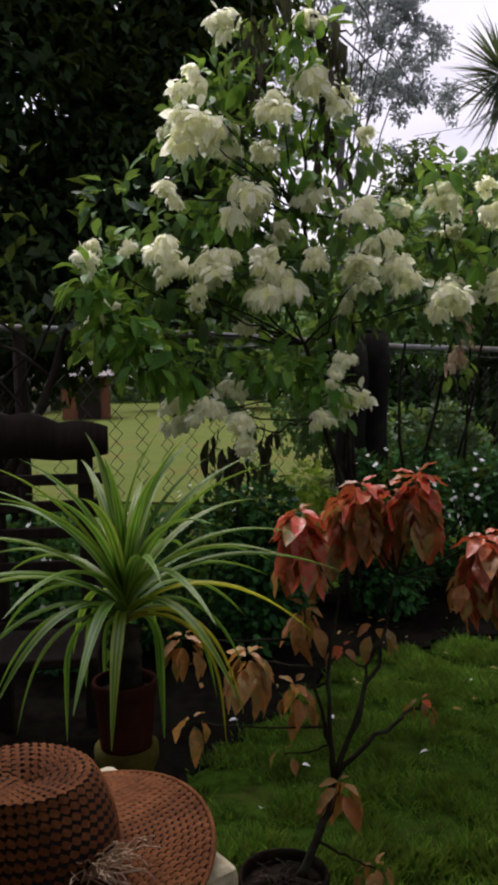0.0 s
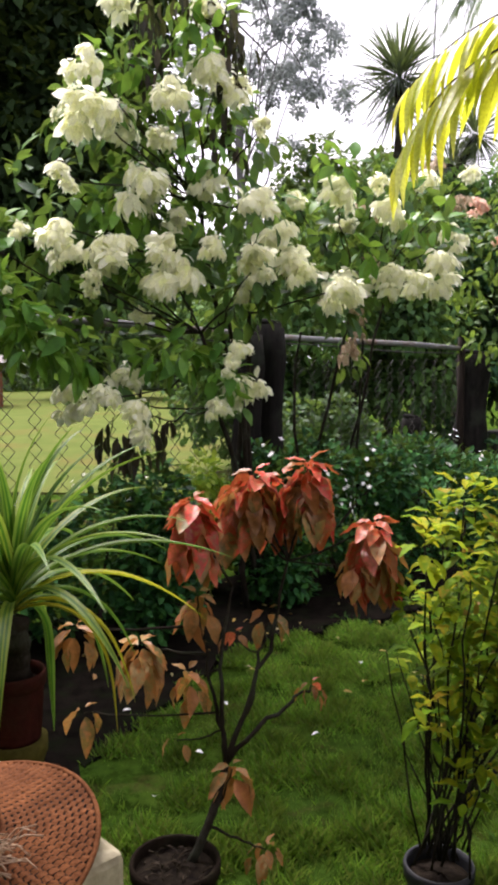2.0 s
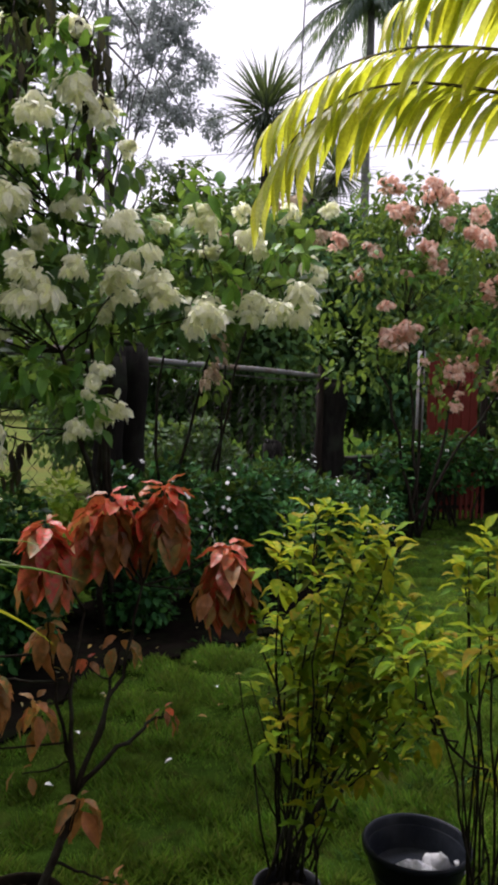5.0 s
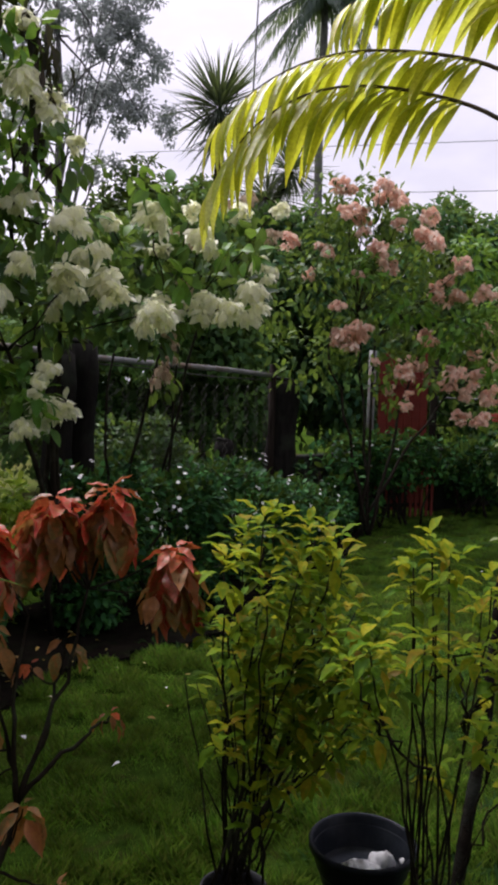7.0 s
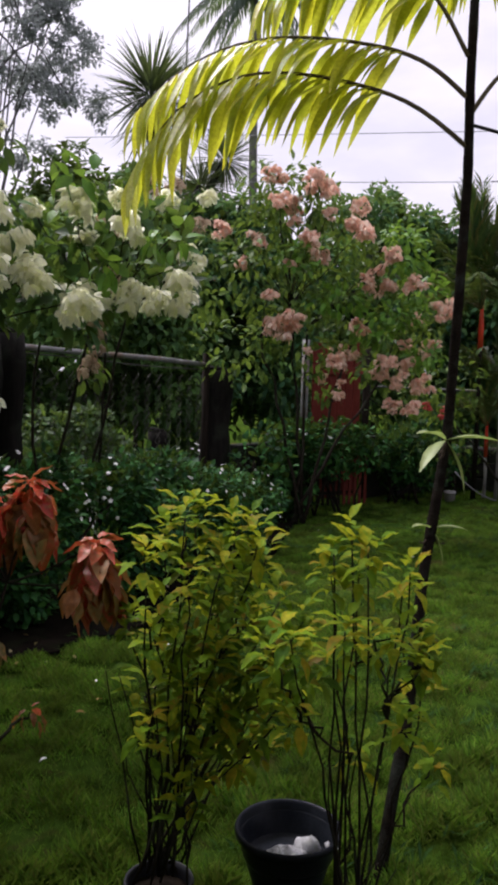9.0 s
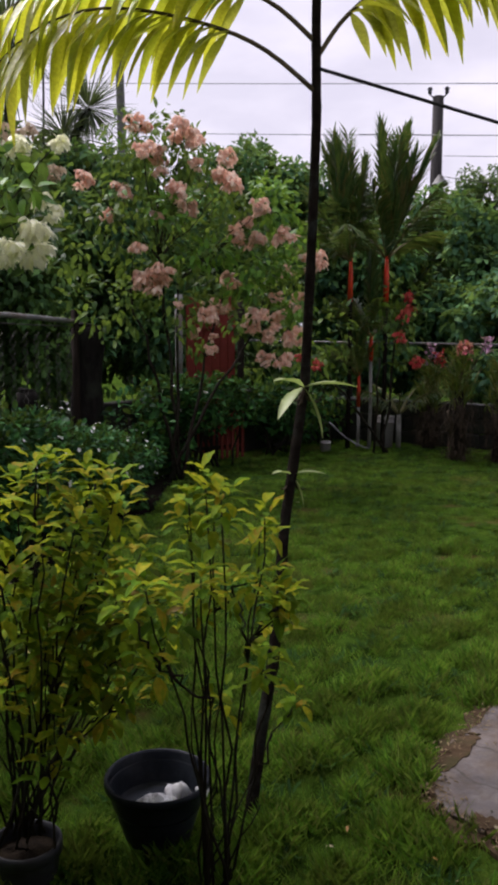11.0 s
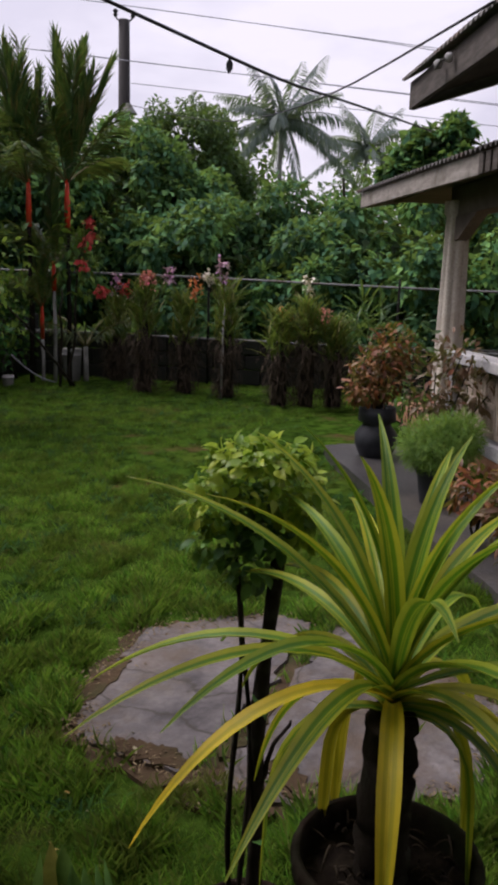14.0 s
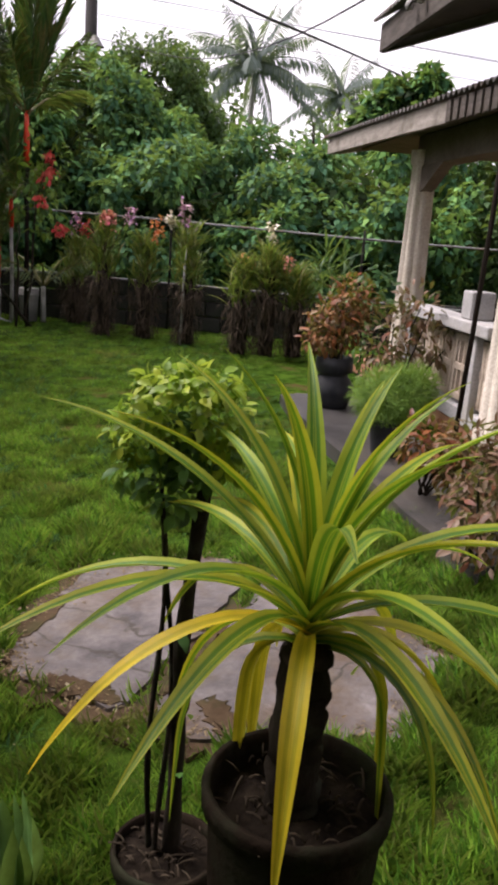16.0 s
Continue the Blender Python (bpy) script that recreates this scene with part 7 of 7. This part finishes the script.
def porch():
    house = thing("porch_house", (*hp(0, 0), 0), "low cream masonry porch with a corrugated roof and weathered fascia boards", "house")
    x, y = hp(0, 0)
    # columns, tapered, with a square cap
    for s, w0, w1 in ((0.0, 0.125, 0.095), (-2.0, 0.12, 0.09)):
        cx, cy = hp(s, 0)
        v, f = lathe([(w0 * 1.2, 0.0), (w0 * 1.2, 0.1), (w0, 0.12), (w1, 1.82), (w1 * 1.2, 1.84), (w1 * 1.2, 1.94)], 72)
        r = 1 + 0.085 * (np.abs(np.cos(np.arctan2(v[:, 1], v[:, 0]) * 4.0)) - 0.6)[:, None] * np.array([2, 2, 0])
        part("column", mesh_of("column", v * r + np.array([cx, cy, 0.1]), f, COLUMN_PAINT), house, "tapered fluted cream column")
    # plinth and floor
    fx, fy = hp(-1.2, 1.6)
    part("floor", box_mesh("floor", (5.6, 3.3, 0.14), TERRACE, 0.01), house, "terracotta-coloured porch floor", pose(fx, fy, 0.07, 0, 0, TURN_U))
    # balustrade: cap, end piers, and pierced blocks
    ax, ay = hp(-2.98, 0.0)
    bx, by = hp(-0.22, 0.0)
    kx, ky = hp(-1.06, 0.0)
    mx, my = (ax + bx) / 2, (ay + by) / 2
    part("balustrade_cap", box_mesh("balustrade_cap", (1.68, 0.22, 0.08), WHITE_PAINT, 0.01), house, "white masonry cap", pose(kx, ky, 0.80, 0, 0, TURN_U))
    for s in (-2.9, -1.6, -0.3):
        px, py = hp(s, 0)
        part("pier", box_mesh("pier", (0.14, 0.15, 0.62), WHITE_PAINT, 0.01), house, "", pose(px, py, 0.45, 0, 0, TURN_U))
    part("balustrade_base", box_mesh("balustrade_base", (2.7, 0.12, 0.10), WHITE_PAINT, 0.008), house, "", pose(mx, my, 0.19, 0, 0, TURN_U))
    bars = [box((0.26, 0.05, 0.05), 0.006, (0, 0, z)) for z in (-0.205, 0.0, 0.205)]
    bars += [box((0.045, 0.05, 0.46), 0.006, (x, 0, 0)) for x in (-0.108, 0.108)]
    bars += [box((0.026, 0.045, 0.40), 0.006, (x, 0, 0)) for x in (-0.045, 0.045)]
    vs, fs = [], []
    for v, f in bars:
        fs += [tuple(i + len(vs) for i in q) for q in f]
        vs += list(v)
    vent = mesh_of("vent_block", vs, fs, VENT, False)
    for k in range(9):
        px, py = hp(-2.68 + 0.272 * k, 0.0)
        part("vent_block", vent, house, "", pose(px, py, 0.50, 0, 0, TURN_U))
    px, py = hp(-1.40, 0.02)
    part("pedestal", box_mesh("pedestal", (0.17, 0.17, 0.19), WHITE_PAINT, 0.012), house, "small white block standing on the cap", pose(px, py, 0.935, 0, 0, TURN_U))
    # back wall and beam
    wx, wy = hp(-3.4, 2.6)
    part("wall", box_mesh("wall", (1.6, 0.15, 2.1), WALL_PAINT, 0.01), house, "", pose(wx, wy, 1.05, 0, 0, TURN_U))
    ex, ey = hp(-1.6, 0.05)
    part("beam", box_mesh("beam", (3.4, 0.18, 0.24), TAN_BOARD, 0.01), house, "tan painted beam", pose(ex, ey, 2.04, 0, 0, TURN_U))
    gx, gy = hp(-0.30, 0.0)
    vs = [(-0.26, y, z) for y in (-0.05, 0.05) for z in (1.92,)] + [(0.32, y, 1.92) for y in (-0.05, 0.05)] + [(0.32, y, 1.70) for y in (-0.05, 0.05)] + [(0.12, y, 1.74) for y in (-0.05, 0.05)] + [(-0.08, y, 1.84) for y in (-0.05, 0.05)]
    ring = (0, 2, 4, 6, 8)
    fs = [ring, tuple(i + 1 for i in reversed(ring))] + [(a, a + 1, b + 1, b) for a, b in zip(ring, ring[1:] + ring[:1])]
    part("bracket", mesh_of("bracket", vs, fs, TAN_BOARD, False), house, "curved tan bracket beside the column", pose(gx, gy, 0, 0, 0, TURN_U))
    # lower roof with its fascia; the eaves run a few degrees off the porch front
    def eave(q, inward=0.0):
        return hp(q, -0.50 + 0.056 * (1.65 - q) + inward)

    me, m = plank("fascia_board", (*eave(1.62, 0.05), 2.10), (*eave(-1.20, 0.05), 2.095), 0.145, 0.03, FASCIA)
    part("fascia_board", me, house, "weathered grey-white fascia board", m)
    me, m = plank("fascia_board", (*eave(-1.21, 0.05), 2.095), (*eave(-3.2, 0.05), 2.09), 0.145, 0.03, SOFFIT)
    part("fascia_board", me, house, "dark slatted fascia board", m)
    slat = box_mesh("slat", (0.07, 0.012, 0.135), EAVES, 0.003)
    for k in range(8):
        px, py = eave(-1.27 - 0.11 * k, 0.026)
        part("slat", slat, house, "", pose(px, py, 2.165, 0, 0, TURN_U + 3.2))
    g0, g1 = hp(1.68, 3.0), hp(-3.2, 3.0)
    f0, f1 = eave(1.68), eave(-3.2)
    part("roof_sheet", corrugated("roof_sheet", ((*f0, 2.262), (*f1, 2.258), (*g1, 2.90), (*g0, 2.91)), ROOF_TIN, 62), house, "rusty corrugated roof sheet")
    me, m = plank("fascia_board", (*hp(1.61, -0.42), 2.10), (*hp(1.61, 2.9), 2.70), 0.14, 0.03, FASCIA)
    part("fascia_board", me, house, "", m)
    px, py = hp(-0.75, 1.42)
    part("soffit", box_mesh("soffit", (4.6, 3.1, 0.02), TAN_BOARD, 0.003), house, "tan board ceiling", pose(px, py, 2.175, 0, 0, TURN_U))


porch()


def upper_roof():
    ob = thing("upper_roof", (4.64, 1.48, 0), "dark corrugated roof corner with an unpainted eaves board on a thin post", "roof")
    c = np.array([6.65, 3.22])
    END = unit(np.array([6.01, 2.02]) - c)
    far = c + END * 4.0
    near = c - U * 4.2
    z = 2.70
    me, m = plank("eaves_board", (c[0], c[1], z), (near[0], near[1], z), 0.20, 0.035, EAVES)
    part("eaves_board", me, ob, "weathered brown eaves board", m)
    me, m = plank("end_board", (c[0] + 0.02, c[1], z - 0.0), (far[0], far[1], z), 0.2, 0.035, EAVES)
    part("end_board", me, ob, "", m)
    o = c + U * 0.06 - N * 0.07
    q = near - N * 0.07
    far2, near2 = o + END * 4.0, q + END * 4.0
    part("roof_sheet", corrugated("roof_sheet", ((o[0], o[1], z + 0.225), (q[0], q[1], z + 0.225), (near2[0], near2[1], z + 0.62), (far2[0], far2[1], z + 0.62)), ROOF_TIN, 50), ob, "dark corrugated roof sheet")
    quad = [c + END * 0.03 - U * 0.03, near + END * 0.03, near + END * 3.9, c + END * 3.9 - U * 0.03]
    vs = [(q[0], q[1], z + dz) for dz in (0.06, 0.075) for q in quad]
    part("ceiling_board", mesh_of("ceiling_board", vs, [(0, 3, 2, 1), (4, 5, 6, 7), (0, 1, 5, 4), (1, 2, 6, 5), (2, 3, 7, 6), (3, 0, 4, 7)], SOFFIT, False), ob)
    part("post", mesh_of("post", *tube([(4.66, 1.48, 0), (4.60, 1.41, 1.4), (4.55, 1.36, z + 0.1)], 0.013, 8), DARK_WOOD), ob, "thin dark leaning pole")
    p = c - U * 1.05 - N * 0.06
    bracket = part("insulator_bracket", mesh_of("insulator_bracket", *tube([(p[0], p[1], z + 0.12), (p[0] - 0.05, p[1] + 0.03, z + 0.1), (p[0] + 0.14, p[1] + 0.16, z + 0.1)], 0.008, 6), WIRE), ob)
    for d in (0.0, 0.17):
        v, f = lathe([(0.001, -0.03), (0.025, -0.02), (0.03, 0.01), (0.02, 0.03), (0.001, 0.035)], 12)
        part("insulator", mesh_of("insulator", v + np.array([p[0] + d * 0.7, p[1] + d * 0.8, z + 0.12]), f, WHITE_PAINT), bracket, "white porcelain insulator")


upper_roof()


# ---- unseen porch added at the viewer's back: walls and ceiling block sky light ----
single("unseen_wall_south", box_mesh("unseen_wall_south", (6.4, 0.16, 2.7), WALL_PAINT, 0.01), "unseen plain cream wall added to close off the sky behind", "wall", kind="structure", m=pose(-0.6, -1.7, 1.35))
single("unseen_wall_west", box_mesh("unseen_wall_west", (0.16, 3.3, 2.7), WALL_PAINT, 0.01), "unseen plain cream side wall added to block sky light", "wall", kind="structure", m=pose(-2.4, 0.0, 1.35))
single("ceiling", box_mesh("ceiling", (4.6, 3.55, 0.12), SOFFIT, 0.01), "unseen dark board ceiling added to shade the foreground", "ceiling", kind="structure", m=pose(-1.2, 0.025, 2.55))


# ---- the hat on its pillar ----
def hat():
    pil = thing("cream_pillar", (-0.195, 0.868, 0), "cream-painted square masonry pillar with a chipped top", "pillar")
    part("shaft", box_mesh("shaft", (0.345, 0.285, 0.88), CREAM, 0.012), pil, "", pose(-0.195, 0.868, 0.44, 0, 0, 37))
    part("cap", box_mesh("cap", (0.37, 0.31, 0.06), CREAM, 0.010), pil, "", pose(-0.195, 0.868, 0.908, 0, 0, 37))
    at = np.array([-0.195, 0.87, 0.942])
    ob = thing("straw_hat", tuple(at), "brown woven straw sun hat with wide brim and dented crown", "hat")

    def skin(s, a):
        """A point of the hat: s from the crown's top (0) over the side to the brim's edge (1)."""
        if s < 0.28:
            r, z = 0.072 * s / 0.28, 0.098 - 0.016 * (1 - s / 0.28) ** 2 * (1 + 0.6 * np.cos(a - 0.9))
        elif s < 0.55:
            t = (s - 0.28) / 0.27
            r, z = 0.072 + 0.026 * np.sin(t * 1.57), 0.098 - 0.082 * t ** 1.25
        else:
            t = (s - 0.55) / 0.45
            r, z = 0.098 + 0.102 * t, 0.016 - 0.010 * t + 0.02 * t * t * np.sin(2 * a + 0.6)
        r = r * (1 + 0.06 * np.cos(2 * a + 0.5))
        return np.array([r * np.cos(a), r * np.sin(a), z])

    S, A = np.linspace(0.004, 1, 46), np.linspace(0, 2 * np.pi, 72, endpoint=False)

    def strip(s0, s1, name, mat, label=""):
        ss = [s for s in S if s0 <= s <= s1]
        v = np.array([skin(s, a) for s in ss for a in A])
        n = len(A)
        i, j = np.meshgrid(np.arange(len(ss) - 1), np.arange(n), indexing="ij")
        k = (j + 1) % n
        f = np.stack([i * n + j, i * n + k, (i + 1) * n + k, (i + 1) * n + j], -1).reshape(-1, 4)
        low = v - np.array([0, 0, 0.004])
        part(name, mesh_of(name, np.concatenate([v, low]) + at, np.concatenate([f, f[:, ::-1] + len(v)]), mat), ob, label)

    strip(0, 0.56, "crown", LINER)
    strip(0.55, 1.0, "brim", LINER)
    g = np.random.default_rng(9)
    pos, way, up, size = [], [], [], []
    for q, s in enumerate(np.linspace(0.04, 0.972, 29)):
        r = np.hypot(*skin(s, 0.3)[:2])
        n = max(8, int(2 * np.pi * r / 0.0112))
        for k in range(n):
            a = 2 * np.pi * (k + 0.5 * (q % 2)) / n
            p, p2, p3 = skin(s, a), skin(s, a + 0.02), skin(min(1, s + 0.01), a)
            t1, t2 = unit(p2 - p), unit(p3 - p)
            pos.append(p + at + np.cross(t1, t2) * -0.0012)
            way.append(t1 + t2 * 0.55)
            nn = np.cross(t2, t1)
            up.append(nn if nn[2] > -0.2 else -nn)
            size.append(0.0110)
    st = np.array([(-0.30, -0.5, 0.0), (0.30, -0.5, 0.0), (0.36, 0.0, 0.16), (-0.36, 0.0, 0.16), (0.24, 0.5, 0.0), (-0.24, 0.5, 0.0)])
    v, f = scatter((st, np.array([(0, 1, 2, 3), (3, 2, 4, 5)])), pos, way, size, np.array(up))
    part("weave", mesh_of("weave", v, f, STRAW), ob, "woven brown straw strands", kind="stuff")
    edge = np.array([skin(1.0, a) + at for a in np.linspace(0, 2 * np.pi, 73)])
    part("brim_edge", mesh_of("brim_edge", *tube(edge, 0.0032, 7, False), STRAW), ob, "rolled straw edge of the brim")
    fr = []
    for k in range(70):
        a = -0.75 + 0.5 * g.random()
        p = skin(0.56, a) + at
        fr.append(tube(bent(p, p + np.array([0.02 + 0.02 * g.normal(), -0.02 + 0.015 * g.normal(), 0.012 + 0.012 * g.normal()]), -0.006, 5, 0.003, k), 0.0009, 4))
    part("fringe", mesh_of("fringe", *joined(fr), STRAW_PALE), ob, "frayed pale straw fringe", kind="stuff")


hat()


# ---- bench, leaning limb, far houses ----
def bench():
    ob = thing("garden_bench", (-0.85, 3.3, 0), "dark weathered wooden garden seat with a scalloped top board", "bench")
    n = 40
    xs = np.linspace(-1.5, -0.56, n)
    top = 1.27 + 0.02 * np.abs(np.sin((xs + 0.56) * 16)) + 0.06 * np.exp(-((xs + 1.0) / 0.25) ** 2)
    v = []
    for dy in (-0.02, 0.02):
        v += [(x, 3.30 + dy + 0.12 * (x + 1), z) for x, z in zip(xs, top)]
        v += [(x, 3.30 + dy + 0.12 * (x + 1), 1.16 - 0.02 * abs(math.sin((x + 0.56) * 9))) for x in xs]
    i = np.arange(n - 1)
    f = [np.stack([i, n + i, n + i + 1, i + 1], -1), np.stack([2 * n + i, 2 * n + i + 1, 3 * n + i + 1, 3 * n + i], -1), np.stack([i, i + 1, 2 * n + i + 1, 2 * n + i], -1), np.stack([n + i, 3 * n + i, 3 * n + i + 1, n + i + 1], -1)]
    part("top_board", mesh_of("top_board", np.array(v), np.concatenate(f), DARK_WOOD, False), ob)
    me = box_mesh("slat", (0.95, 0.03, 0.045), DARK_WOOD, 0.006)
    for z in (1.06, 0.95, 0.84, 0.70, 0.45):
        part("slat", me, ob, "", pose(-1.05, 3.30, z, 0, 0, 7))
    for x in (-1.5, -1.02, -0.66):
        part("post", box_mesh("post", (0.06, 0.05, 1.2), DARK_WOOD, 0.008), ob, "", pose(x, 3.33 + 0.12 * (x + 1), 0.6))
    part("seat", box_mesh("seat", (0.95, 0.4, 0.04), DARK_WOOD, 0.008), ob, "", pose(-1.05, 3.1, 0.42, 0, 0, 7))


bench()
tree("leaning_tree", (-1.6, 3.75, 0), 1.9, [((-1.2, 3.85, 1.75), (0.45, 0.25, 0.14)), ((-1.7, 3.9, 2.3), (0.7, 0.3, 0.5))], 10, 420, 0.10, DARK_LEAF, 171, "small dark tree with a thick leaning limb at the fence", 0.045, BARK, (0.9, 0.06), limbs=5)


def hut(x, y, w, d, h, wall, roof, label, turn=12):
    ob = thing("far_house", (x, y, 0), label, "house", "houses across the field")
    part("wall", box_mesh("wall", (w, d, h), wall, 0.02), ob, "", pose(x, y, h / 2, 0, 0, turn))
    part("door", box_mesh("door", (0.8, 0.06, 1.5), DARK_WOOD, 0.01), ob, "", pose(x + w * 0.2, y - d / 2 - 0.02, 0.75, 0, 0, turn))
    part("window", box_mesh("window", (0.7, 0.06, 0.6), LINER, 0.01), ob, "", pose(x - w * 0.25, y - d / 2 - 0.02, h * 0.55, 0, 0, turn))
    hw, hd = w / 2 + 0.3, d / 2 + 0.4
    v = [(-hw, -hd, h - 0.05), (hw, -hd, h - 0.05), (hw, 0, h + 0.6), (-hw, 0, h + 0.6), (hw, hd, h - 0.05), (-hw, hd, h - 0.05), (-hw, -hd, h - 0.12), (hw, -hd, h - 0.12), (hw, hd, h - 0.12), (-hw, hd, h - 0.12)]
    f = [(0, 1, 2, 3), (3, 2, 4, 5), (6, 7, 1, 0), (8, 9, 5, 4), (7, 8, 4, 2, 1), (9, 6, 0, 3, 5), (6, 9, 8, 7)]
    part("roof", mesh_of("roof", v, f, roof, False), ob, "", pose(x, y, 0, 0, 0, turn))


hut(-6.4, 30.2, 1.7, 2.2, 1.6, ORANGE_WALL, HUT_ROOF, "small orange-walled house with a brown roof across the field")
hut(-11.6, 35.0, 4.6, 3.0, 2.3, WALL_PAINT, RED_GATE, "house with a dull red roof across the field", 4)


# ---- distant woods and fallen petals ----
def woods():
    g = np.random.default_rng(201)
    blobs = []
    for a in np.linspace(-70, 110, 74):
        r = 50 + 8 * g.random()
        h = 3.0 + 2.4 * g.random() + (1.0 if a > 30 else 0)
        c = np.array([r * math.sin(radians(a)), r * math.cos(radians(a)), h * 0.6])
        blobs += sub_blobs(c, (3.2, 3.2, h), 7, g, 0.5)
    v, f = foliage(blobs, 45, 0.55, FAR_LEAF, g, 0.3, 0.8, 0.4)
    v[:, 2] = np.maximum(v[:, 2], 0)
    single("distant_woods", mesh_of("distant_woods", v, f, SHRUB_LEAF), "hazy green line of woods on the horizon", "woods", kind="stuff")


woods()
g = np.random.default_rng(211)
petal = mesh_of("fallen_petal", *leaf(3, 0.7, 0.2, 0.3, 0.5), PETAL)
for k, (x, y) in enumerate(((0.68, 3.0), (1.02, 3.7), (4.26, 5.7), (4.1, 5.6), (3.2, 6.6), (3.6, 6.2), (0.35, 3.3), (-0.05, 3.3), (0.2, 2.9), (3.9, 6.9), (1.5, 4.1), (0.05, 2.6))):
    single("fallen_petal", petal, "fallen pale petal lying on the grass", "petal", "petals on the lawn", m=pose(x, y, 0.045, 10 * g.normal(), 10 * g.normal(), 360 * g.random()) @ Matrix.Diagonal((0.034, 0.034, 0.034, 1)))


# ---- litter on the bed, the slab and the soil of the pots ----
def litter(name, ring, n, size, mat, label, z, seed):
    """Small fallen bits strewn over a stretch of ground."""
    g = np.random.default_rng(seed)
    (x0, x1), (y0, y1) = ring
    pos = np.stack([x0 + (x1 - x0) * g.random(n), y0 + (y1 - y0) * g.random(n), z + 0.01 * g.random(n)], 1)
    way = np.stack([g.normal(size=n), g.normal(size=n), g.normal(0, 0.15, n)], 1)
    v, f = scatter(leaf(3, 0.42, 0.3, 0.3, 0.5), pos, way, size * (0.5 + g.random(n)), np.stack([g.normal(0, 0.3, n), g.normal(0, 0.3, n), np.ones(n)], 1))
    single(name, mesh_of(name, v, f, mat), label, "leaf litter", kind="stuff")


litter("leaf_litter", ((-0.4, 2.2), (3.4, 5.4)), 90, 0.04, LITTER, "fallen brown and yellow leaves under the shrubs", 0.012, 301)
g = np.random.default_rng(302)
edge = []
for a, b in zip(SLAB, SLAB[1:] + SLAB[:1]):
    t = g.random(150)[:, None]
    edge.append(np.array(a) * (1 - t) + np.array(b) * t + g.normal(0, 0.035, (150, 2)))
edge = np.concatenate(edge)
n = len(edge)
v, f = scatter(leaf(3, 0.34, 0.3, 0.3, 0.5), np.column_stack([edge, 0.006 + 0.008 * g.random(n)]), np.column_stack([g.normal(size=(n, 2)), g.normal(0, 0.12, n)]), 0.008 + 0.014 * g.random(n), np.column_stack([g.normal(0, 0.3, (n, 2)), np.ones(n)]))
single("leaf_litter", mesh_of("leaf_litter", v, f, DRY_STRAW), "dry straw and leaf scraps round the slab edge", "leaf litter", kind="stuff")
litter("leaf_litter", ((1.5, 2.2), (1.2, 1.8)), 9, 0.022, LITTER, "dry yellow leaves on the worn grass", 0.02, 303)
for x, y, z, r, n in ((1.66, 0.79, 0.145, 0.085, 60), (0.11, 1.97, 0.20, 0.09, 40), (1.526, 0.436, 0.525, 0.11, 70)):
    g = np.random.default_rng(int(x * 100))
    a, q = g.random(n) * 6.28, r * g.random(n) ** 0.5
    pieces = []
    for k in range(n):
        c = np.array([x + q[k] * math.cos(a[k]), y + q[k] * math.sin(a[k]), z])
        e = c + np.array([g.normal(0, 0.018), g.normal(0, 0.018), 0.004 + 0.006 * g.random()])
        pieces.append(tube(bent(c, e, -0.006, 4), 0.0018, 4))
    single("dry_roots", mesh_of("dry_roots", *joined(pieces), BARK_CHIP), "dry rootlets and chips lying on potting soil", "plant debris", "debris in the pots", "stuff")


def young_croton():
    """A low plant of broad upright leaves, some with orange tips, beside the palm."""
    g = np.random.default_rng(401)
    root = thing("young_croton", (1.45, 1.04, 0), "low young plant with upright green leaves, some turning orange", "plant")
    for k in range(18):
        a = k * 2.399
        b = np.array([1.45 + 0.03 * math.cos(a), 1.04 + 0.05 * math.sin(a), 0.0])
        d = unit(np.array([0.28 * math.cos(a), 0.40 * math.sin(a), 1.0]))
        s = 0.15 + 0.12 * g.random()
        v, f = scatter(leaf(6, 0.20, 0.3, 0.2, 0.55, 0, 0.01), [b], [d], [s], np.array([[math.cos(a), math.sin(a), 0.2]]))
        part("leaf", mesh_of("leaf", v, f, THICKET_LEAF if k not in (4, 11) else LITTER), root, "orange-yellow leaf" if k in (4, 11) else "")


young_croton()
